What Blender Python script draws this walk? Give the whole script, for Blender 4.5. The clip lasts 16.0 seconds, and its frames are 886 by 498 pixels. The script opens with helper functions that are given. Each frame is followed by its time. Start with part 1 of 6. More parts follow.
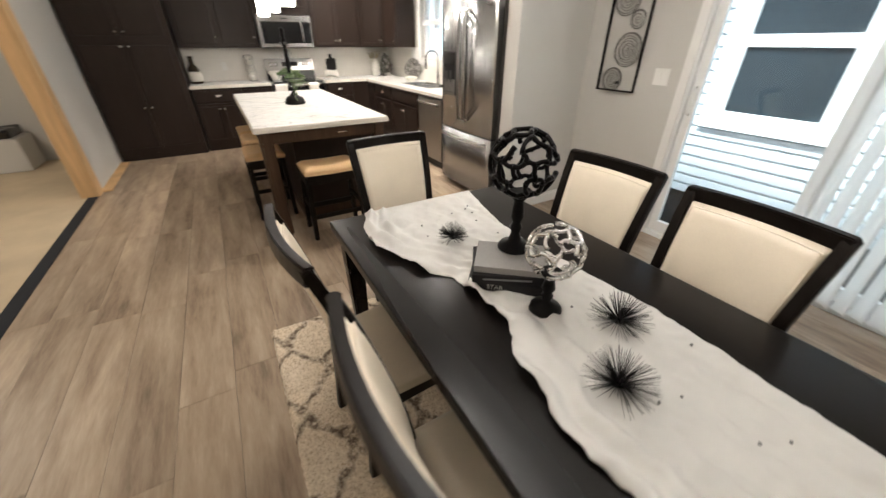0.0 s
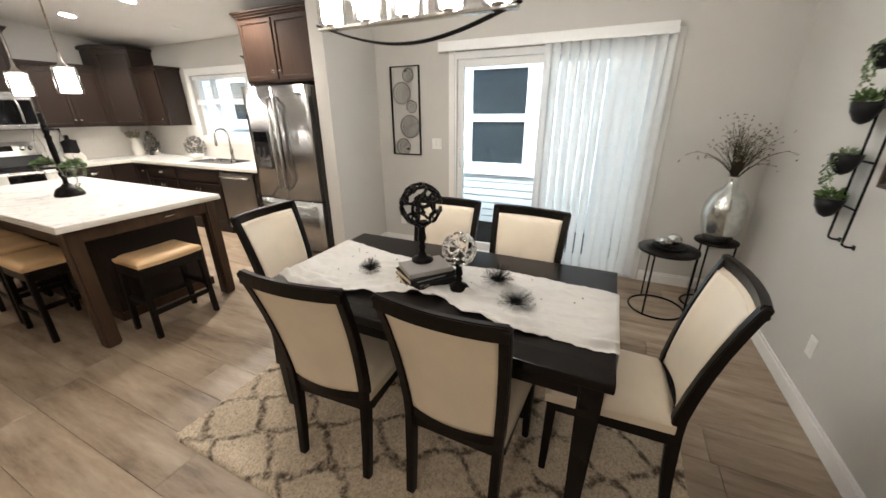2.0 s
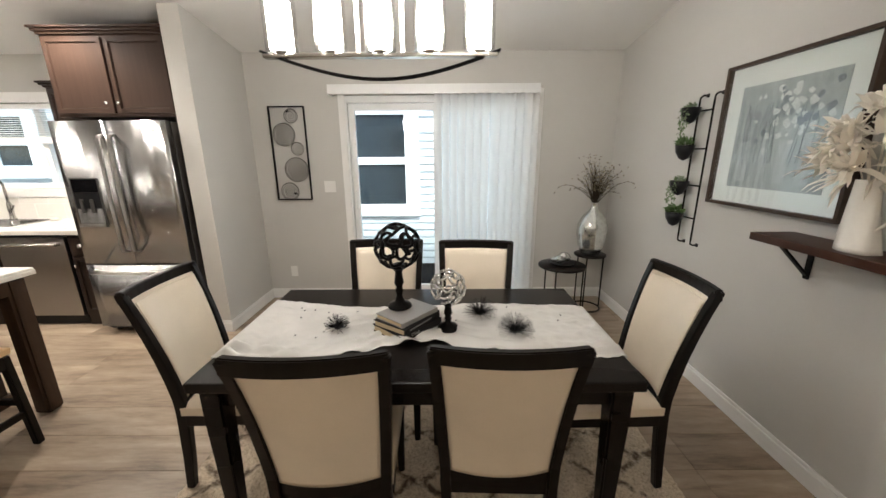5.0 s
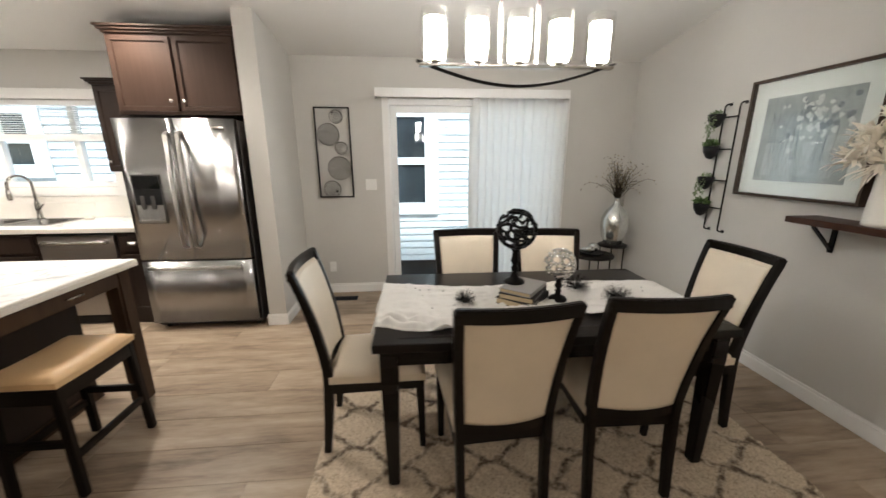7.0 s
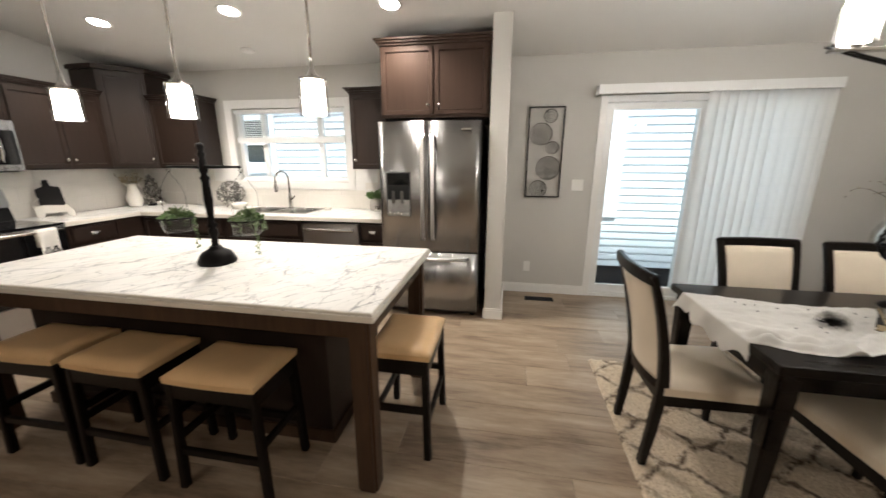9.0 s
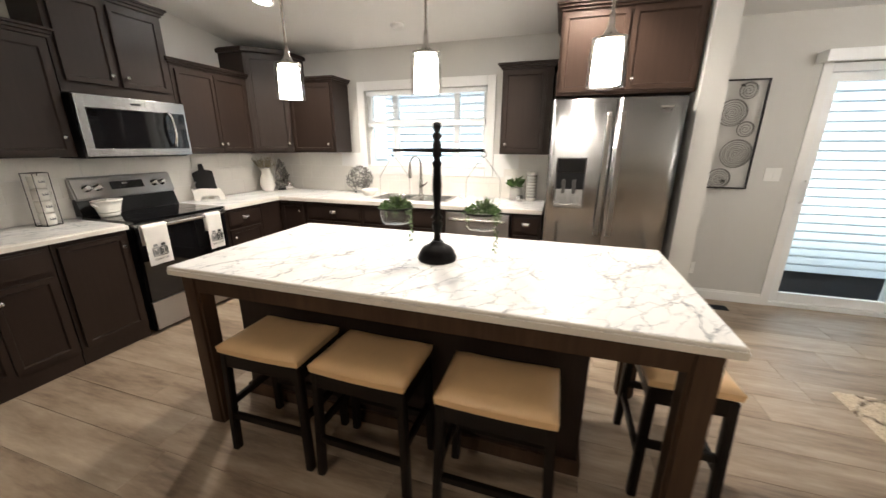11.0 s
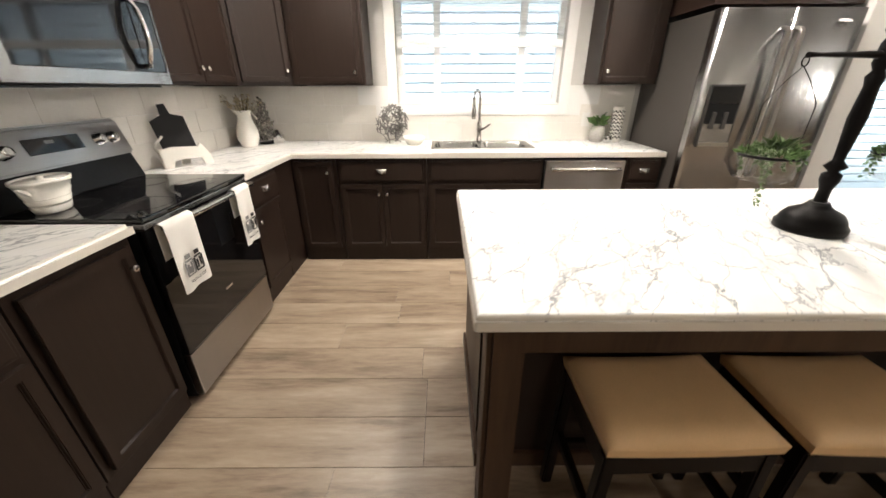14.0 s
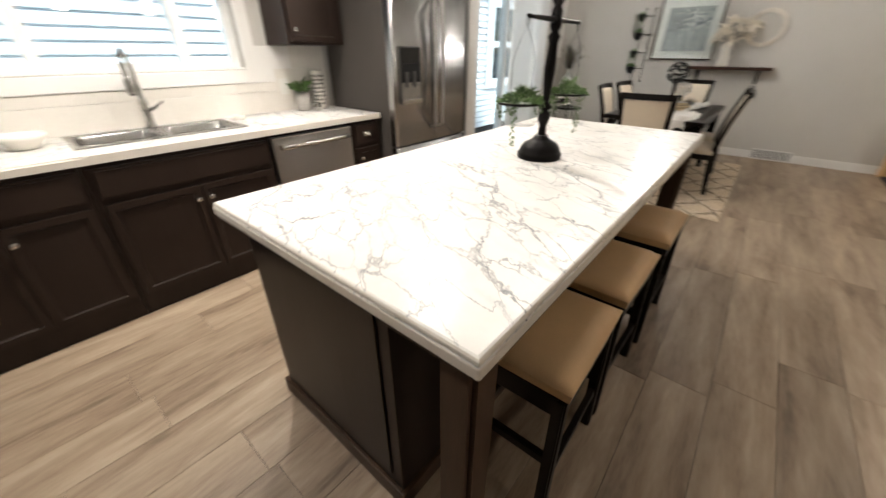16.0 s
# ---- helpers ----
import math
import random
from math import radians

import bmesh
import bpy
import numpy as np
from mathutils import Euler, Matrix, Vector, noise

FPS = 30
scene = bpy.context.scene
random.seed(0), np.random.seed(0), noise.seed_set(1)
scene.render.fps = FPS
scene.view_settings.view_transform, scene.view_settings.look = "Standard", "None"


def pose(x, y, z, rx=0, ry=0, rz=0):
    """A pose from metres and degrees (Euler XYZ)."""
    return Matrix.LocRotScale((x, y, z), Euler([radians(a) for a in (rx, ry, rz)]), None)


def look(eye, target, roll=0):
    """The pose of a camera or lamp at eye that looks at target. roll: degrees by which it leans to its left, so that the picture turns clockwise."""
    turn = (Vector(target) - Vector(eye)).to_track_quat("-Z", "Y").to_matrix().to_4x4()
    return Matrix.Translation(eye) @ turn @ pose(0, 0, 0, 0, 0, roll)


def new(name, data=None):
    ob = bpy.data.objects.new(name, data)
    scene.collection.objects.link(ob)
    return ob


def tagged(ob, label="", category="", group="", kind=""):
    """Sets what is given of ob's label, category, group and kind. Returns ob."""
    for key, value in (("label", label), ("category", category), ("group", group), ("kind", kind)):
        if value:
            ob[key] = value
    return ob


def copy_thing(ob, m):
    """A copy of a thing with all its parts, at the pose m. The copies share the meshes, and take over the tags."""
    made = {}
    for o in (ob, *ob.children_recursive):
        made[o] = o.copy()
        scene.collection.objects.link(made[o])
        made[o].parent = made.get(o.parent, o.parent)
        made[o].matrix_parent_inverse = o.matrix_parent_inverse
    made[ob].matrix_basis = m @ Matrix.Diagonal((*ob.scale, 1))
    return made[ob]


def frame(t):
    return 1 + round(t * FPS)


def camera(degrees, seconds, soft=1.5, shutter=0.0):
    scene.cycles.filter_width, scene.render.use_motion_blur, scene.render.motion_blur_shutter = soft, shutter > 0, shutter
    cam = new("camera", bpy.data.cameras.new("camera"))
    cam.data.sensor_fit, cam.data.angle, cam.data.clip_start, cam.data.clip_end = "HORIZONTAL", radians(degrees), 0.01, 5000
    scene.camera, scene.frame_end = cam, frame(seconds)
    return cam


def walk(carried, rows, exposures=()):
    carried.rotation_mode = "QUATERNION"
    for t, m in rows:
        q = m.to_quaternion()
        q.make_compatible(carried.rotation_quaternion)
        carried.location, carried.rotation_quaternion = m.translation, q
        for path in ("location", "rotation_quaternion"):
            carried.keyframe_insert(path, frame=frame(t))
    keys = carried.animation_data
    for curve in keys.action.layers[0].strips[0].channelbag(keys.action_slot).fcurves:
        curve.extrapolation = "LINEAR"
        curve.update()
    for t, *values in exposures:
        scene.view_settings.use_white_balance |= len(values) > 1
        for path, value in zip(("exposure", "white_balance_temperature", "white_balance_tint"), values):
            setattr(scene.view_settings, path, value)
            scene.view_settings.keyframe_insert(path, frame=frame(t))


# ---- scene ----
cam = camera(102.5, 16.0, shutter=0.5)
PATH = [
    (0, (0.551, 0.553, 1.449), (1.417, 2.049, 0.443), 0.0),
    (0.5, (0.284, 0.591, 1.507), (1.436, 1.885, 0.509), -0.4),
    (1, (0.143, 0.569, 1.527), (1.571, 1.634, 0.618), -0.7),
    (1.5, (-0.032, 0.52, 1.514), (1.586, 1.385, 0.718), -0.3),
    (2, (-0.177, 0.542, 1.552), (1.514, 1.329, 0.829), -0.4),
    (2.5, (-0.29, 0.597, 1.598), (1.49, 1.214, 0.927), -0.4),
    (3, (-0.332, 0.623, 1.596), (1.522, 1.034, 0.969), -0.2),
    (3.5, (-0.34, 0.645, 1.595), (1.548, 0.905, 0.99), -0.5),
    (4, (-0.289, 0.725, 1.55), (1.619, 0.881, 0.97), -0.3),
    (4.5, (-0.228, 0.944, 1.528), (1.698, 1.022, 0.993), -0.3),
    (7, (-0.473, 1.856, 1.484), (1.46, 1.696, 0.995), -0.1),
    (7.5, (-0.533, 2.229, 1.474), (1.402, 2.059, 0.996), -0.0),
    (8, (-0.507, 2.521, 1.484), (1.43, 2.461, 0.991), -0.1),
    (8.5, (-0.441, 2.804, 1.467), (1.492, 2.954, 0.976), 0.0),
    (9, (-0.503, 3.041, 1.483), (1.406, 3.377, 0.993), 0.1),
    (11.5, (-0.366, 4.395, 1.451), (1.457, 4.988, 0.881), -0.0),
    (12, (-0.224, 4.711, 1.427), (1.592, 5.304, 0.835), -0.1),
    (12.5, (-0.186, 5.009, 1.423), (1.612, 5.582, 0.761), -0.1),
    (13, (-0.153, 5.285, 1.408), (1.671, 5.68, 0.689), -0.2),
    (13.5, (0.002, 5.616, 1.376), (1.834, 5.783, 0.593), -0.0),
    (14, (0.048, 5.901, 1.361), (1.868, 5.898, 0.532), -0.2),
    (14.5, (0.082, 6.048, 1.353), (1.827, 5.716, 0.433), -0.6),
    (15, (0.258, 6.12, 1.319), (1.847, 5.338, 0.389), -0.5),
    (15.5, (0.344, 6.157, 1.322), (1.783, 5.135, 0.38), -0.1),
    (16, (0.474, 6.17, 1.332), (1.602, 4.833, 0.362), 0.0),
]
walk(cam, [(t, look(eye, target, roll)) for t, eye, target, roll in PATH],
     exposures=((0, 1.68), (1.5, 1.68), (3, 1.65), (4.5, 1.53), (7, 1.45), (9, 1.38), (11.5, 1.64), (13, 1.66), (15, 1.54), (16, 1.37)))
# ---- light ----
scene.view_settings.exposure = 1.6
world = bpy.data.worlds.new("sky")
scene.world = world
world.use_nodes = True
wn = world.node_tree.nodes
sky = wn.new("ShaderNodeTexSky")
sky.sky_type, sky.sun_disc = "NISHITA", False
sky.sun_elevation, sky.sun_rotation = radians(60), radians(270)
world.node_tree.links.new(sky.outputs[0], wn["Background"].inputs[0])
wn["Background"].inputs[1].default_value = 0.13
sun = new("sun", bpy.data.lights.new("sun", "SUN"))
sun.data.energy, sun.data.angle, sun.data.color = 5.0, radians(12), (0.88, 0.97, 1.0)
sun.matrix_world = look((-14, 0, 30), (2.0, 3.0, 0))


# ---- materials ----
def nodes_of(name):
    m = bpy.data.materials.new(name)
    m.use_nodes = True
    n, l = m.node_tree.nodes, m.node_tree.links
    return m, n, l, n["Principled BSDF"]


def ramp(n, stops):
    r = n.new("ShaderNodeValToRGB")
    while len(r.color_ramp.elements) < len(stops):
        r.color_ramp.elements.new(0.5)
    for e, (p, c) in zip(r.color_ramp.elements, stops):
        e.position, e.color = p, (*c, 1)
    return r


def coords(n, l, scale=(1, 1, 1), kind="Object"):
    tc, mp = n.new("ShaderNodeTexCoord"), n.new("ShaderNodeMapping")
    mp.inputs["Scale"].default_value = scale
    l.new(tc.outputs[kind], mp.inputs[0])
    return mp.outputs[0]


def noise_tex(n, l, vec, scale, detail=4, rough=0.55, distort=0.0):
    t = n.new("ShaderNodeTexNoise")
    t.inputs["Scale"].default_value, t.inputs["Detail"].default_value = scale, detail
    t.inputs["Roughness"].default_value, t.inputs["Distortion"].default_value = rough, distort
    l.new(vec, t.inputs["Vector"])
    return t.outputs["Fac"]


def mathn(n, l, op, a, b=None):
    m = n.new("ShaderNodeMath")
    m.operation = op
    for s, v in zip(m.inputs, (a, b)):
        if v is None:
            continue
        if isinstance(v, (int, float)):
            s.default_value = v
        else:
            l.new(v, s)
    return m.outputs[0]


def bump(n, l, p, height, strength, distance=0.002):
    b = n.new("ShaderNodeBump")
    b.inputs["Strength"].default_value, b.inputs["Distance"].default_value = strength, distance
    l.new(height, b.inputs["Height"])
    l.new(b.outputs[0], p.inputs["Normal"])


def mixc(n, l, fac, a, b, mode="MIX"):
    m = n.new("ShaderNodeMix")
    m.data_type, m.blend_type = "RGBA", mode
    for k, v in ((0, fac), (6, a), (7, b)):
        if isinstance(v, (int, float)):
            m.inputs[k].default_value = v
        elif isinstance(v, tuple):
            m.inputs[k].default_value = (*v, 1)
        else:
            l.new(v, m.inputs[k])
    return m.outputs[2]


def plain(name, col, rough, metal=0.0, var=0.12, big=3.0, fine=60.0, relief=0.15, stretch=(1, 1, 1), coat=0.0):
    """A surface with large blotches, fine grain and a little relief."""
    m, n, l, p = nodes_of(name)
    v = coords(n, l, stretch)
    a, b = noise_tex(n, l, v, big, 3), noise_tex(n, l, v, fine, 5, 0.65)
    dark = tuple(c * (1 - var) for c in col)
    light = tuple(min(1.0, c * (1 + var)) for c in col)
    f = mathn(n, l, "ADD", mathn(n, l, "MULTIPLY", a, 0.6), mathn(n, l, "MULTIPLY", b, 0.4))
    r = ramp(n, [(0.35, dark), (0.65, light)])
    l.new(f, r.inputs[0])
    l.new(r.outputs[0], p.inputs["Base Color"])
    p.inputs["Metallic"].default_value = metal
    rr = n.new("ShaderNodeMapRange")
    rr.inputs["To Min"].default_value, rr.inputs["To Max"].default_value = max(0.02, rough * 0.85), min(1, rough * 1.15)
    l.new(a, rr.inputs[0])
    l.new(rr.outputs[0], p.inputs["Roughness"])
    p.inputs["Coat Weight"].default_value = coat
    if max(col) < 0.08:
        p.inputs["Specular IOR Level"].default_value = 0.16
    if relief:
        bump(n, l, p, b, relief)
    return m


wall_paint = plain("grey_wall_paint", (0.55, 0.535, 0.505), 0.7, var=0.03, big=1.2, fine=180, relief=0.12)
ceiling_paint = plain("ceiling_paint", (0.74, 0.73, 0.71), 0.85, var=0.03, big=1.0, fine=120, relief=0.5)
white_trim = plain("white_trim", (0.80, 0.79, 0.77), 0.38, var=0.02, fine=90, relief=0.05)
vinyl = plain("white_vinyl", (0.81, 0.815, 0.81), 0.35, var=0.02, fine=40, relief=0.05)
espresso = plain("espresso_wood", (0.0055, 0.0035, 0.0026), 0.36, var=0.3, big=4, fine=45, relief=0.12, stretch=(1, 1, 0.08), coat=0.1)
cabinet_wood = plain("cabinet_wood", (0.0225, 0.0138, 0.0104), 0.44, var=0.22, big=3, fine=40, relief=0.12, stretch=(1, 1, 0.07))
island_wood = plain("island_wood", (0.058, 0.034, 0.021), 0.45, var=0.35, big=4, fine=40, relief=0.2, stretch=(1, 1, 0.08))
cabinet_wood.node_tree.nodes["Principled BSDF"].inputs["Specular IOR Level"].default_value = 0.27
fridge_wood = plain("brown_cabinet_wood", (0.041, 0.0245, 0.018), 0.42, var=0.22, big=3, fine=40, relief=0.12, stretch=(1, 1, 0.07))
table_wood = plain("table_wood", (0.0055, 0.0038, 0.0032), 0.28, var=0.3, big=3, fine=40, relief=0.06, stretch=(1, 0.08, 1), coat=0.08)
picture_wood = plain("picture_frame_wood", (0.055, 0.036, 0.026), 0.45, var=0.25, fine=50, relief=0.1)
sink_steel = plain("sink_steel", (0.34, 0.335, 0.325), 0.25, 1.0, var=0.08, fine=150, relief=0.05)
shelf_wood = plain("walnut_shelf", (0.046, 0.020, 0.013), 0.38, var=0.3, big=4, fine=40, relief=0.15, stretch=(0.08, 1, 1))
raw_pine = plain("raw_pine", (0.62, 0.40, 0.20), 0.7, var=0.2, big=5, fine=40, relief=0.2, stretch=(1, 1, 0.08))
cream_leather = plain("cream_leather", (0.70, 0.61, 0.49), 0.31, var=0.07, big=4, fine=230, relief=0.25)
tan_leather = plain("tan_leather", (0.68, 0.455, 0.245), 0.36, var=0.08, big=5, fine=230, relief=0.25)
black_metal = plain("black_metal", (0.009, 0.008, 0.008), 0.42, 0.6, var=0.3, fine=120, relief=0.1)
black_plastic = plain("black_plastic", (0.012, 0.012, 0.013), 0.3, var=0.2, relief=0.05)
black_glass = plain("black_glass", (0.006, 0.006, 0.007), 0.05, var=0.1, relief=0)
black_glass.node_tree.nodes["Principled BSDF"].inputs["Specular IOR Level"].default_value = 0.55
chrome = plain("chrome", (0.78, 0.77, 0.75), 0.16, 1.0, var=0.05, relief=0)
nickel = plain("brushed_nickel", (0.46, 0.445, 0.42), 0.26, 1.0, var=0.06, fine=150, relief=0.05)
silver_glass = plain("mercury_glass", (0.66, 0.68, 0.66), 0.2, 0.9, var=0.25, big=12, fine=90, relief=0.08)
ceramic = plain("white_ceramic", (0.80, 0.77, 0.71), 0.22, var=0.04, fine=60, relief=0.08)
matte_ceramic = plain("matte_ceramic", (0.70, 0.66, 0.60), 0.6, var=0.1, fine=90, relief=0.2)
stone_grey = plain("grey_stone", (0.42, 0.40, 0.37), 0.75, var=0.3, fine=80, relief=0.5)
paper = plain("book_paper", (0.62, 0.50, 0.33), 0.8, var=0.15, fine=160, relief=0.3, stretch=(0.2, 0.2, 8))
book_black = plain("black_book_cloth", (0.02, 0.019, 0.02), 0.55, var=0.2, fine=200, relief=0.2)
book_grey = plain("grey_book_cover", (0.30, 0.29, 0.28), 0.45, var=0.1, fine=120, relief=0.1)
leaf_green = plain("leaf_green", (0.085, 0.15, 0.045), 0.5, var=0.45, big=30, fine=90, relief=0.1)
leaf_pale = plain("leaf_pale", (0.16, 0.22, 0.11), 0.55, var=0.4, big=30, fine=90, relief=0.1)
twig_brown = plain("dried_twig", (0.034, 0.026, 0.017), 0.75, var=0.4, big=20, fine=90, relief=0.2)
blossom = plain("dried_blossom", (0.40, 0.34, 0.22), 0.8, var=0.3, big=25, fine=90, relief=0.2)
white_cloth = plain("white_towel", (0.76, 0.74, 0.70), 0.9, var=0.05, fine=220, relief=0.4)
ink = plain("black_ink", (0.03, 0.03, 0.03), 0.7, relief=0)
grey_ink = plain("grey_ink", (0.22, 0.22, 0.22), 0.7, relief=0)
carpet = plain("beige_carpet", (0.52, 0.42, 0.29), 0.95, var=0.15, big=2, fine=220, relief=0.9)
skirting = plain("dark_skirting", (0.022, 0.024, 0.028), 0.7, var=0.2)
siding_paint = plain("white_siding", (0.72, 0.75, 0.77), 0.5, var=0.04, big=2, fine=60, relief=0.15, stretch=(1, 0.1, 1))
shingle = plain("dark_shingles", (0.06, 0.06, 0.065), 0.9, var=0.3, fine=60, relief=0.8)
soil = plain("bare_ground", (0.16, 0.14, 0.11), 0.95, var=0.3, fine=40, relief=0.8)
glove_white = plain("warm_grey_plate", (0.78, 0.77, 0.74), 0.4, var=0.02, relief=0)


def steel_material(name, col, rough):
    """Sheet steel brushed across, so that highlights stretch upright, and slightly wavy."""
    m, n, l, p = nodes_of(name)
    s = noise_tex(n, l, coords(n, l, (1.5, 1.5, 110)), 5.0, 5, 0.7)
    w = noise_tex(n, l, coords(n, l, (1, 1, 0.03)), 12.0, 2)
    r = ramp(n, [(0.3, tuple(c * 0.88 for c in col)), (0.7, col)])
    l.new(s, r.inputs[0])
    l.new(r.outputs[0], p.inputs["Base Color"])
    p.inputs["Metallic"].default_value = 1.0
    p.inputs["Roughness"].default_value = rough
    p.inputs["Anisotropic"].default_value, p.inputs["Anisotropic Rotation"].default_value = 0.9, 0.25
    tg = n.new("ShaderNodeTangent")
    tg.direction_type, tg.axis = "RADIAL", "Z"
    l.new(tg.outputs[0], p.inputs["Tangent"])
    b1, b2 = n.new("ShaderNodeBump"), n.new("ShaderNodeBump")
    for b, h, k, d in ((b1, s, 0.3, 0.0008), (b2, w, 0.75, 0.004)):
        b.inputs["Strength"].default_value, b.inputs["Distance"].default_value = k, d
        l.new(h, b.inputs["Height"])
    l.new(b1.outputs[0], b2.inputs["Normal"])
    l.new(b2.outputs[0], p.inputs["Normal"])
    return m


bright_steel = steel_material("bright_stainless", (0.42, 0.405, 0.39), 0.28)
steel = steel_material("stainless_steel", (0.375, 0.372, 0.37), 0.26)


def marble_material():
    m, n, l, p = nodes_of("marble_laminate")
    v = coords(n, l, (1.0, 1.0, 1.0))
    turn = n.new("ShaderNodeMapping")
    turn.inputs["Scale"].default_value = (0.72, 1.7, 1.0)
    skew = n.new("ShaderNodeMapping")
    skew.inputs["Rotation"].default_value = (0, 0, radians(30))
    l.new(v, skew.inputs[0])
    l.new(skew.outputs[0], turn.inputs[0])

    def vein(scale, width, wobble, lo, hi):
        """Thin branching cracks that fade in and out."""
        wob = n.new("ShaderNodeTexNoise")
        wob.inputs["Scale"].default_value, wob.inputs["Detail"].default_value, wob.inputs["Roughness"].default_value = scale * 1.1, 6, 0.62
        l.new(turn.outputs[0], wob.inputs["Vector"])
        off, add = n.new("ShaderNodeVectorMath"), n.new("ShaderNodeVectorMath")
        off.operation, add.operation = "SCALE", "ADD"
        off.inputs["Scale"].default_value = wobble / scale
        l.new(wob.outputs["Color"], off.inputs[0])
        l.new(turn.outputs[0], add.inputs[0])
        l.new(off.outputs[0], add.inputs[1])
        vo = n.new("ShaderNodeTexVoronoi")
        vo.feature = "DISTANCE_TO_EDGE"
        vo.inputs["Scale"].default_value = scale
        l.new(add.outputs[0], vo.inputs["Vector"])
        r = n.new("ShaderNodeMapRange")
        r.inputs["From Max"].default_value = width
        r.inputs["To Min"].default_value, r.inputs["To Max"].default_value = 1, 0
        l.new(vo.outputs["Distance"], r.inputs[0])
        g = n.new("ShaderNodeMapRange")
        g.inputs["From Min"].default_value, g.inputs["From Max"].default_value = lo, hi
        l.new(noise_tex(n, l, add.outputs[0], scale * 0.8, 3), g.inputs[0])
        return mathn(n, l, "MULTIPLY", r.outputs[0], g.outputs[0])

    cloud = noise_tex(n, l, v, 2.6, 4, 0.6, 0.6)
    base = ramp(n, [(0.35, (0.71, 0.69, 0.655)), (0.6, (0.77, 0.76, 0.745))])
    l.new(cloud, base.inputs[0])
    k1 = vein(3.1, 0.024, 1.0, 0.34, 0.54)
    k2 = vein(7.4, 0.03, 1.1, 0.36, 0.56)
    soft = vein(3.3, 0.10, 1.0, 0.38, 0.62)
    c = mixc(n, l, mathn(n, l, "MULTIPLY", soft, 0.38), base.outputs[0], (0.35, 0.365, 0.39))
    c = mixc(n, l, mathn(n, l, "MULTIPLY", k1, 0.95), c, (0.085, 0.098, 0.122))
    c = mixc(n, l, mathn(n, l, "MULTIPLY", k2, 0.8), c, (0.13, 0.143, 0.168))
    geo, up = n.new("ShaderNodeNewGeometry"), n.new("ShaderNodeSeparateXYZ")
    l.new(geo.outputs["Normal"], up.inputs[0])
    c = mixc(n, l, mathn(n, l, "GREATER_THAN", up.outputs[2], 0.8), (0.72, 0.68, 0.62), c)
    l.new(c, p.inputs["Base Color"])
    p.inputs["Roughness"].default_value = 0.3
    bump(n, l, p, noise_tex(n, l, v, 150, 3), 0.05)
    return m


marble = marble_material()


def plank_material():
    m, n, l, p = nodes_of("grey_brown_plank")
    info = n.new("ShaderNodeObjectInfo")
    tc = n.new("ShaderNodeTexCoord")
    mp = n.new("ShaderNodeMapping")
    mp.inputs["Scale"].default_value = (1, 0.16, 1)
    l.new(tc.outputs["Object"], mp.inputs[0])
    off = n.new("ShaderNodeCombineXYZ")
    for k, f in enumerate((37.0, 91.0, 17.0)):
        l.new(mathn(n, l, "MULTIPLY", info.outputs["Random"], f), off.inputs[k])
    add = n.new("ShaderNodeVectorMath")
    l.new(mp.outputs[0], add.inputs[0])
    l.new(off.outputs[0], add.inputs[1])
    v = add.outputs[0]
    blot = noise_tex(n, l, v, 5.0, 4, 0.6, 0.4)
    grain = noise_tex(n, l, v, 55.0, 6, 0.7, 0.3)
    streak = noise_tex(n, l, v, 13.0, 3, 0.55, 0.5)
    base = ramp(n, [(0.35, (0.125, 0.084, 0.055)), (0.47, (0.278, 0.207, 0.146)), (0.56, (0.36, 0.28, 0.203)), (0.67, (0.47, 0.375, 0.283))])
    mixed = mathn(n, l, "ADD", mathn(n, l, "MULTIPLY", blot, 0.45), mathn(n, l, "MULTIPLY", streak, 0.33))
    l.new(mathn(n, l, "ADD", mixed, mathn(n, l, "MULTIPLY", grain, 0.22)), base.inputs[0])
    tone = n.new("ShaderNodeMapRange")
    tone.inputs["To Min"].default_value, tone.inputs["To Max"].default_value = 0.94, 1.07
    l.new(info.outputs["Random"], tone.inputs[0])
    hsv = n.new("ShaderNodeHueSaturation")
    l.new(tone.outputs[0], hsv.inputs["Value"])
    l.new(base.outputs[0], hsv.inputs["Color"])
    vor = n.new("ShaderNodeTexVoronoi")
    vor.inputs["Scale"].default_value = 3.4
    l.new(v, vor.inputs["Vector"])
    knot = n.new("ShaderNodeMapRange")
    knot.inputs["From Max"].default_value = 0.10
    knot.inputs["To Min"].default_value, knot.inputs["To Max"].default_value = 0.6, 0.0
    l.new(vor.outputs["Distance"], knot.inputs[0])
    c = mixc(n, l, knot.outputs[0], hsv.outputs[0], (0.11, 0.075, 0.05))
    l.new(c, p.inputs["Base Color"])
    p.inputs["Roughness"].default_value = 0.42
    bump(n, l, p, grain, 0.2, 0.0015)
    return m


plank_mat = plank_material()


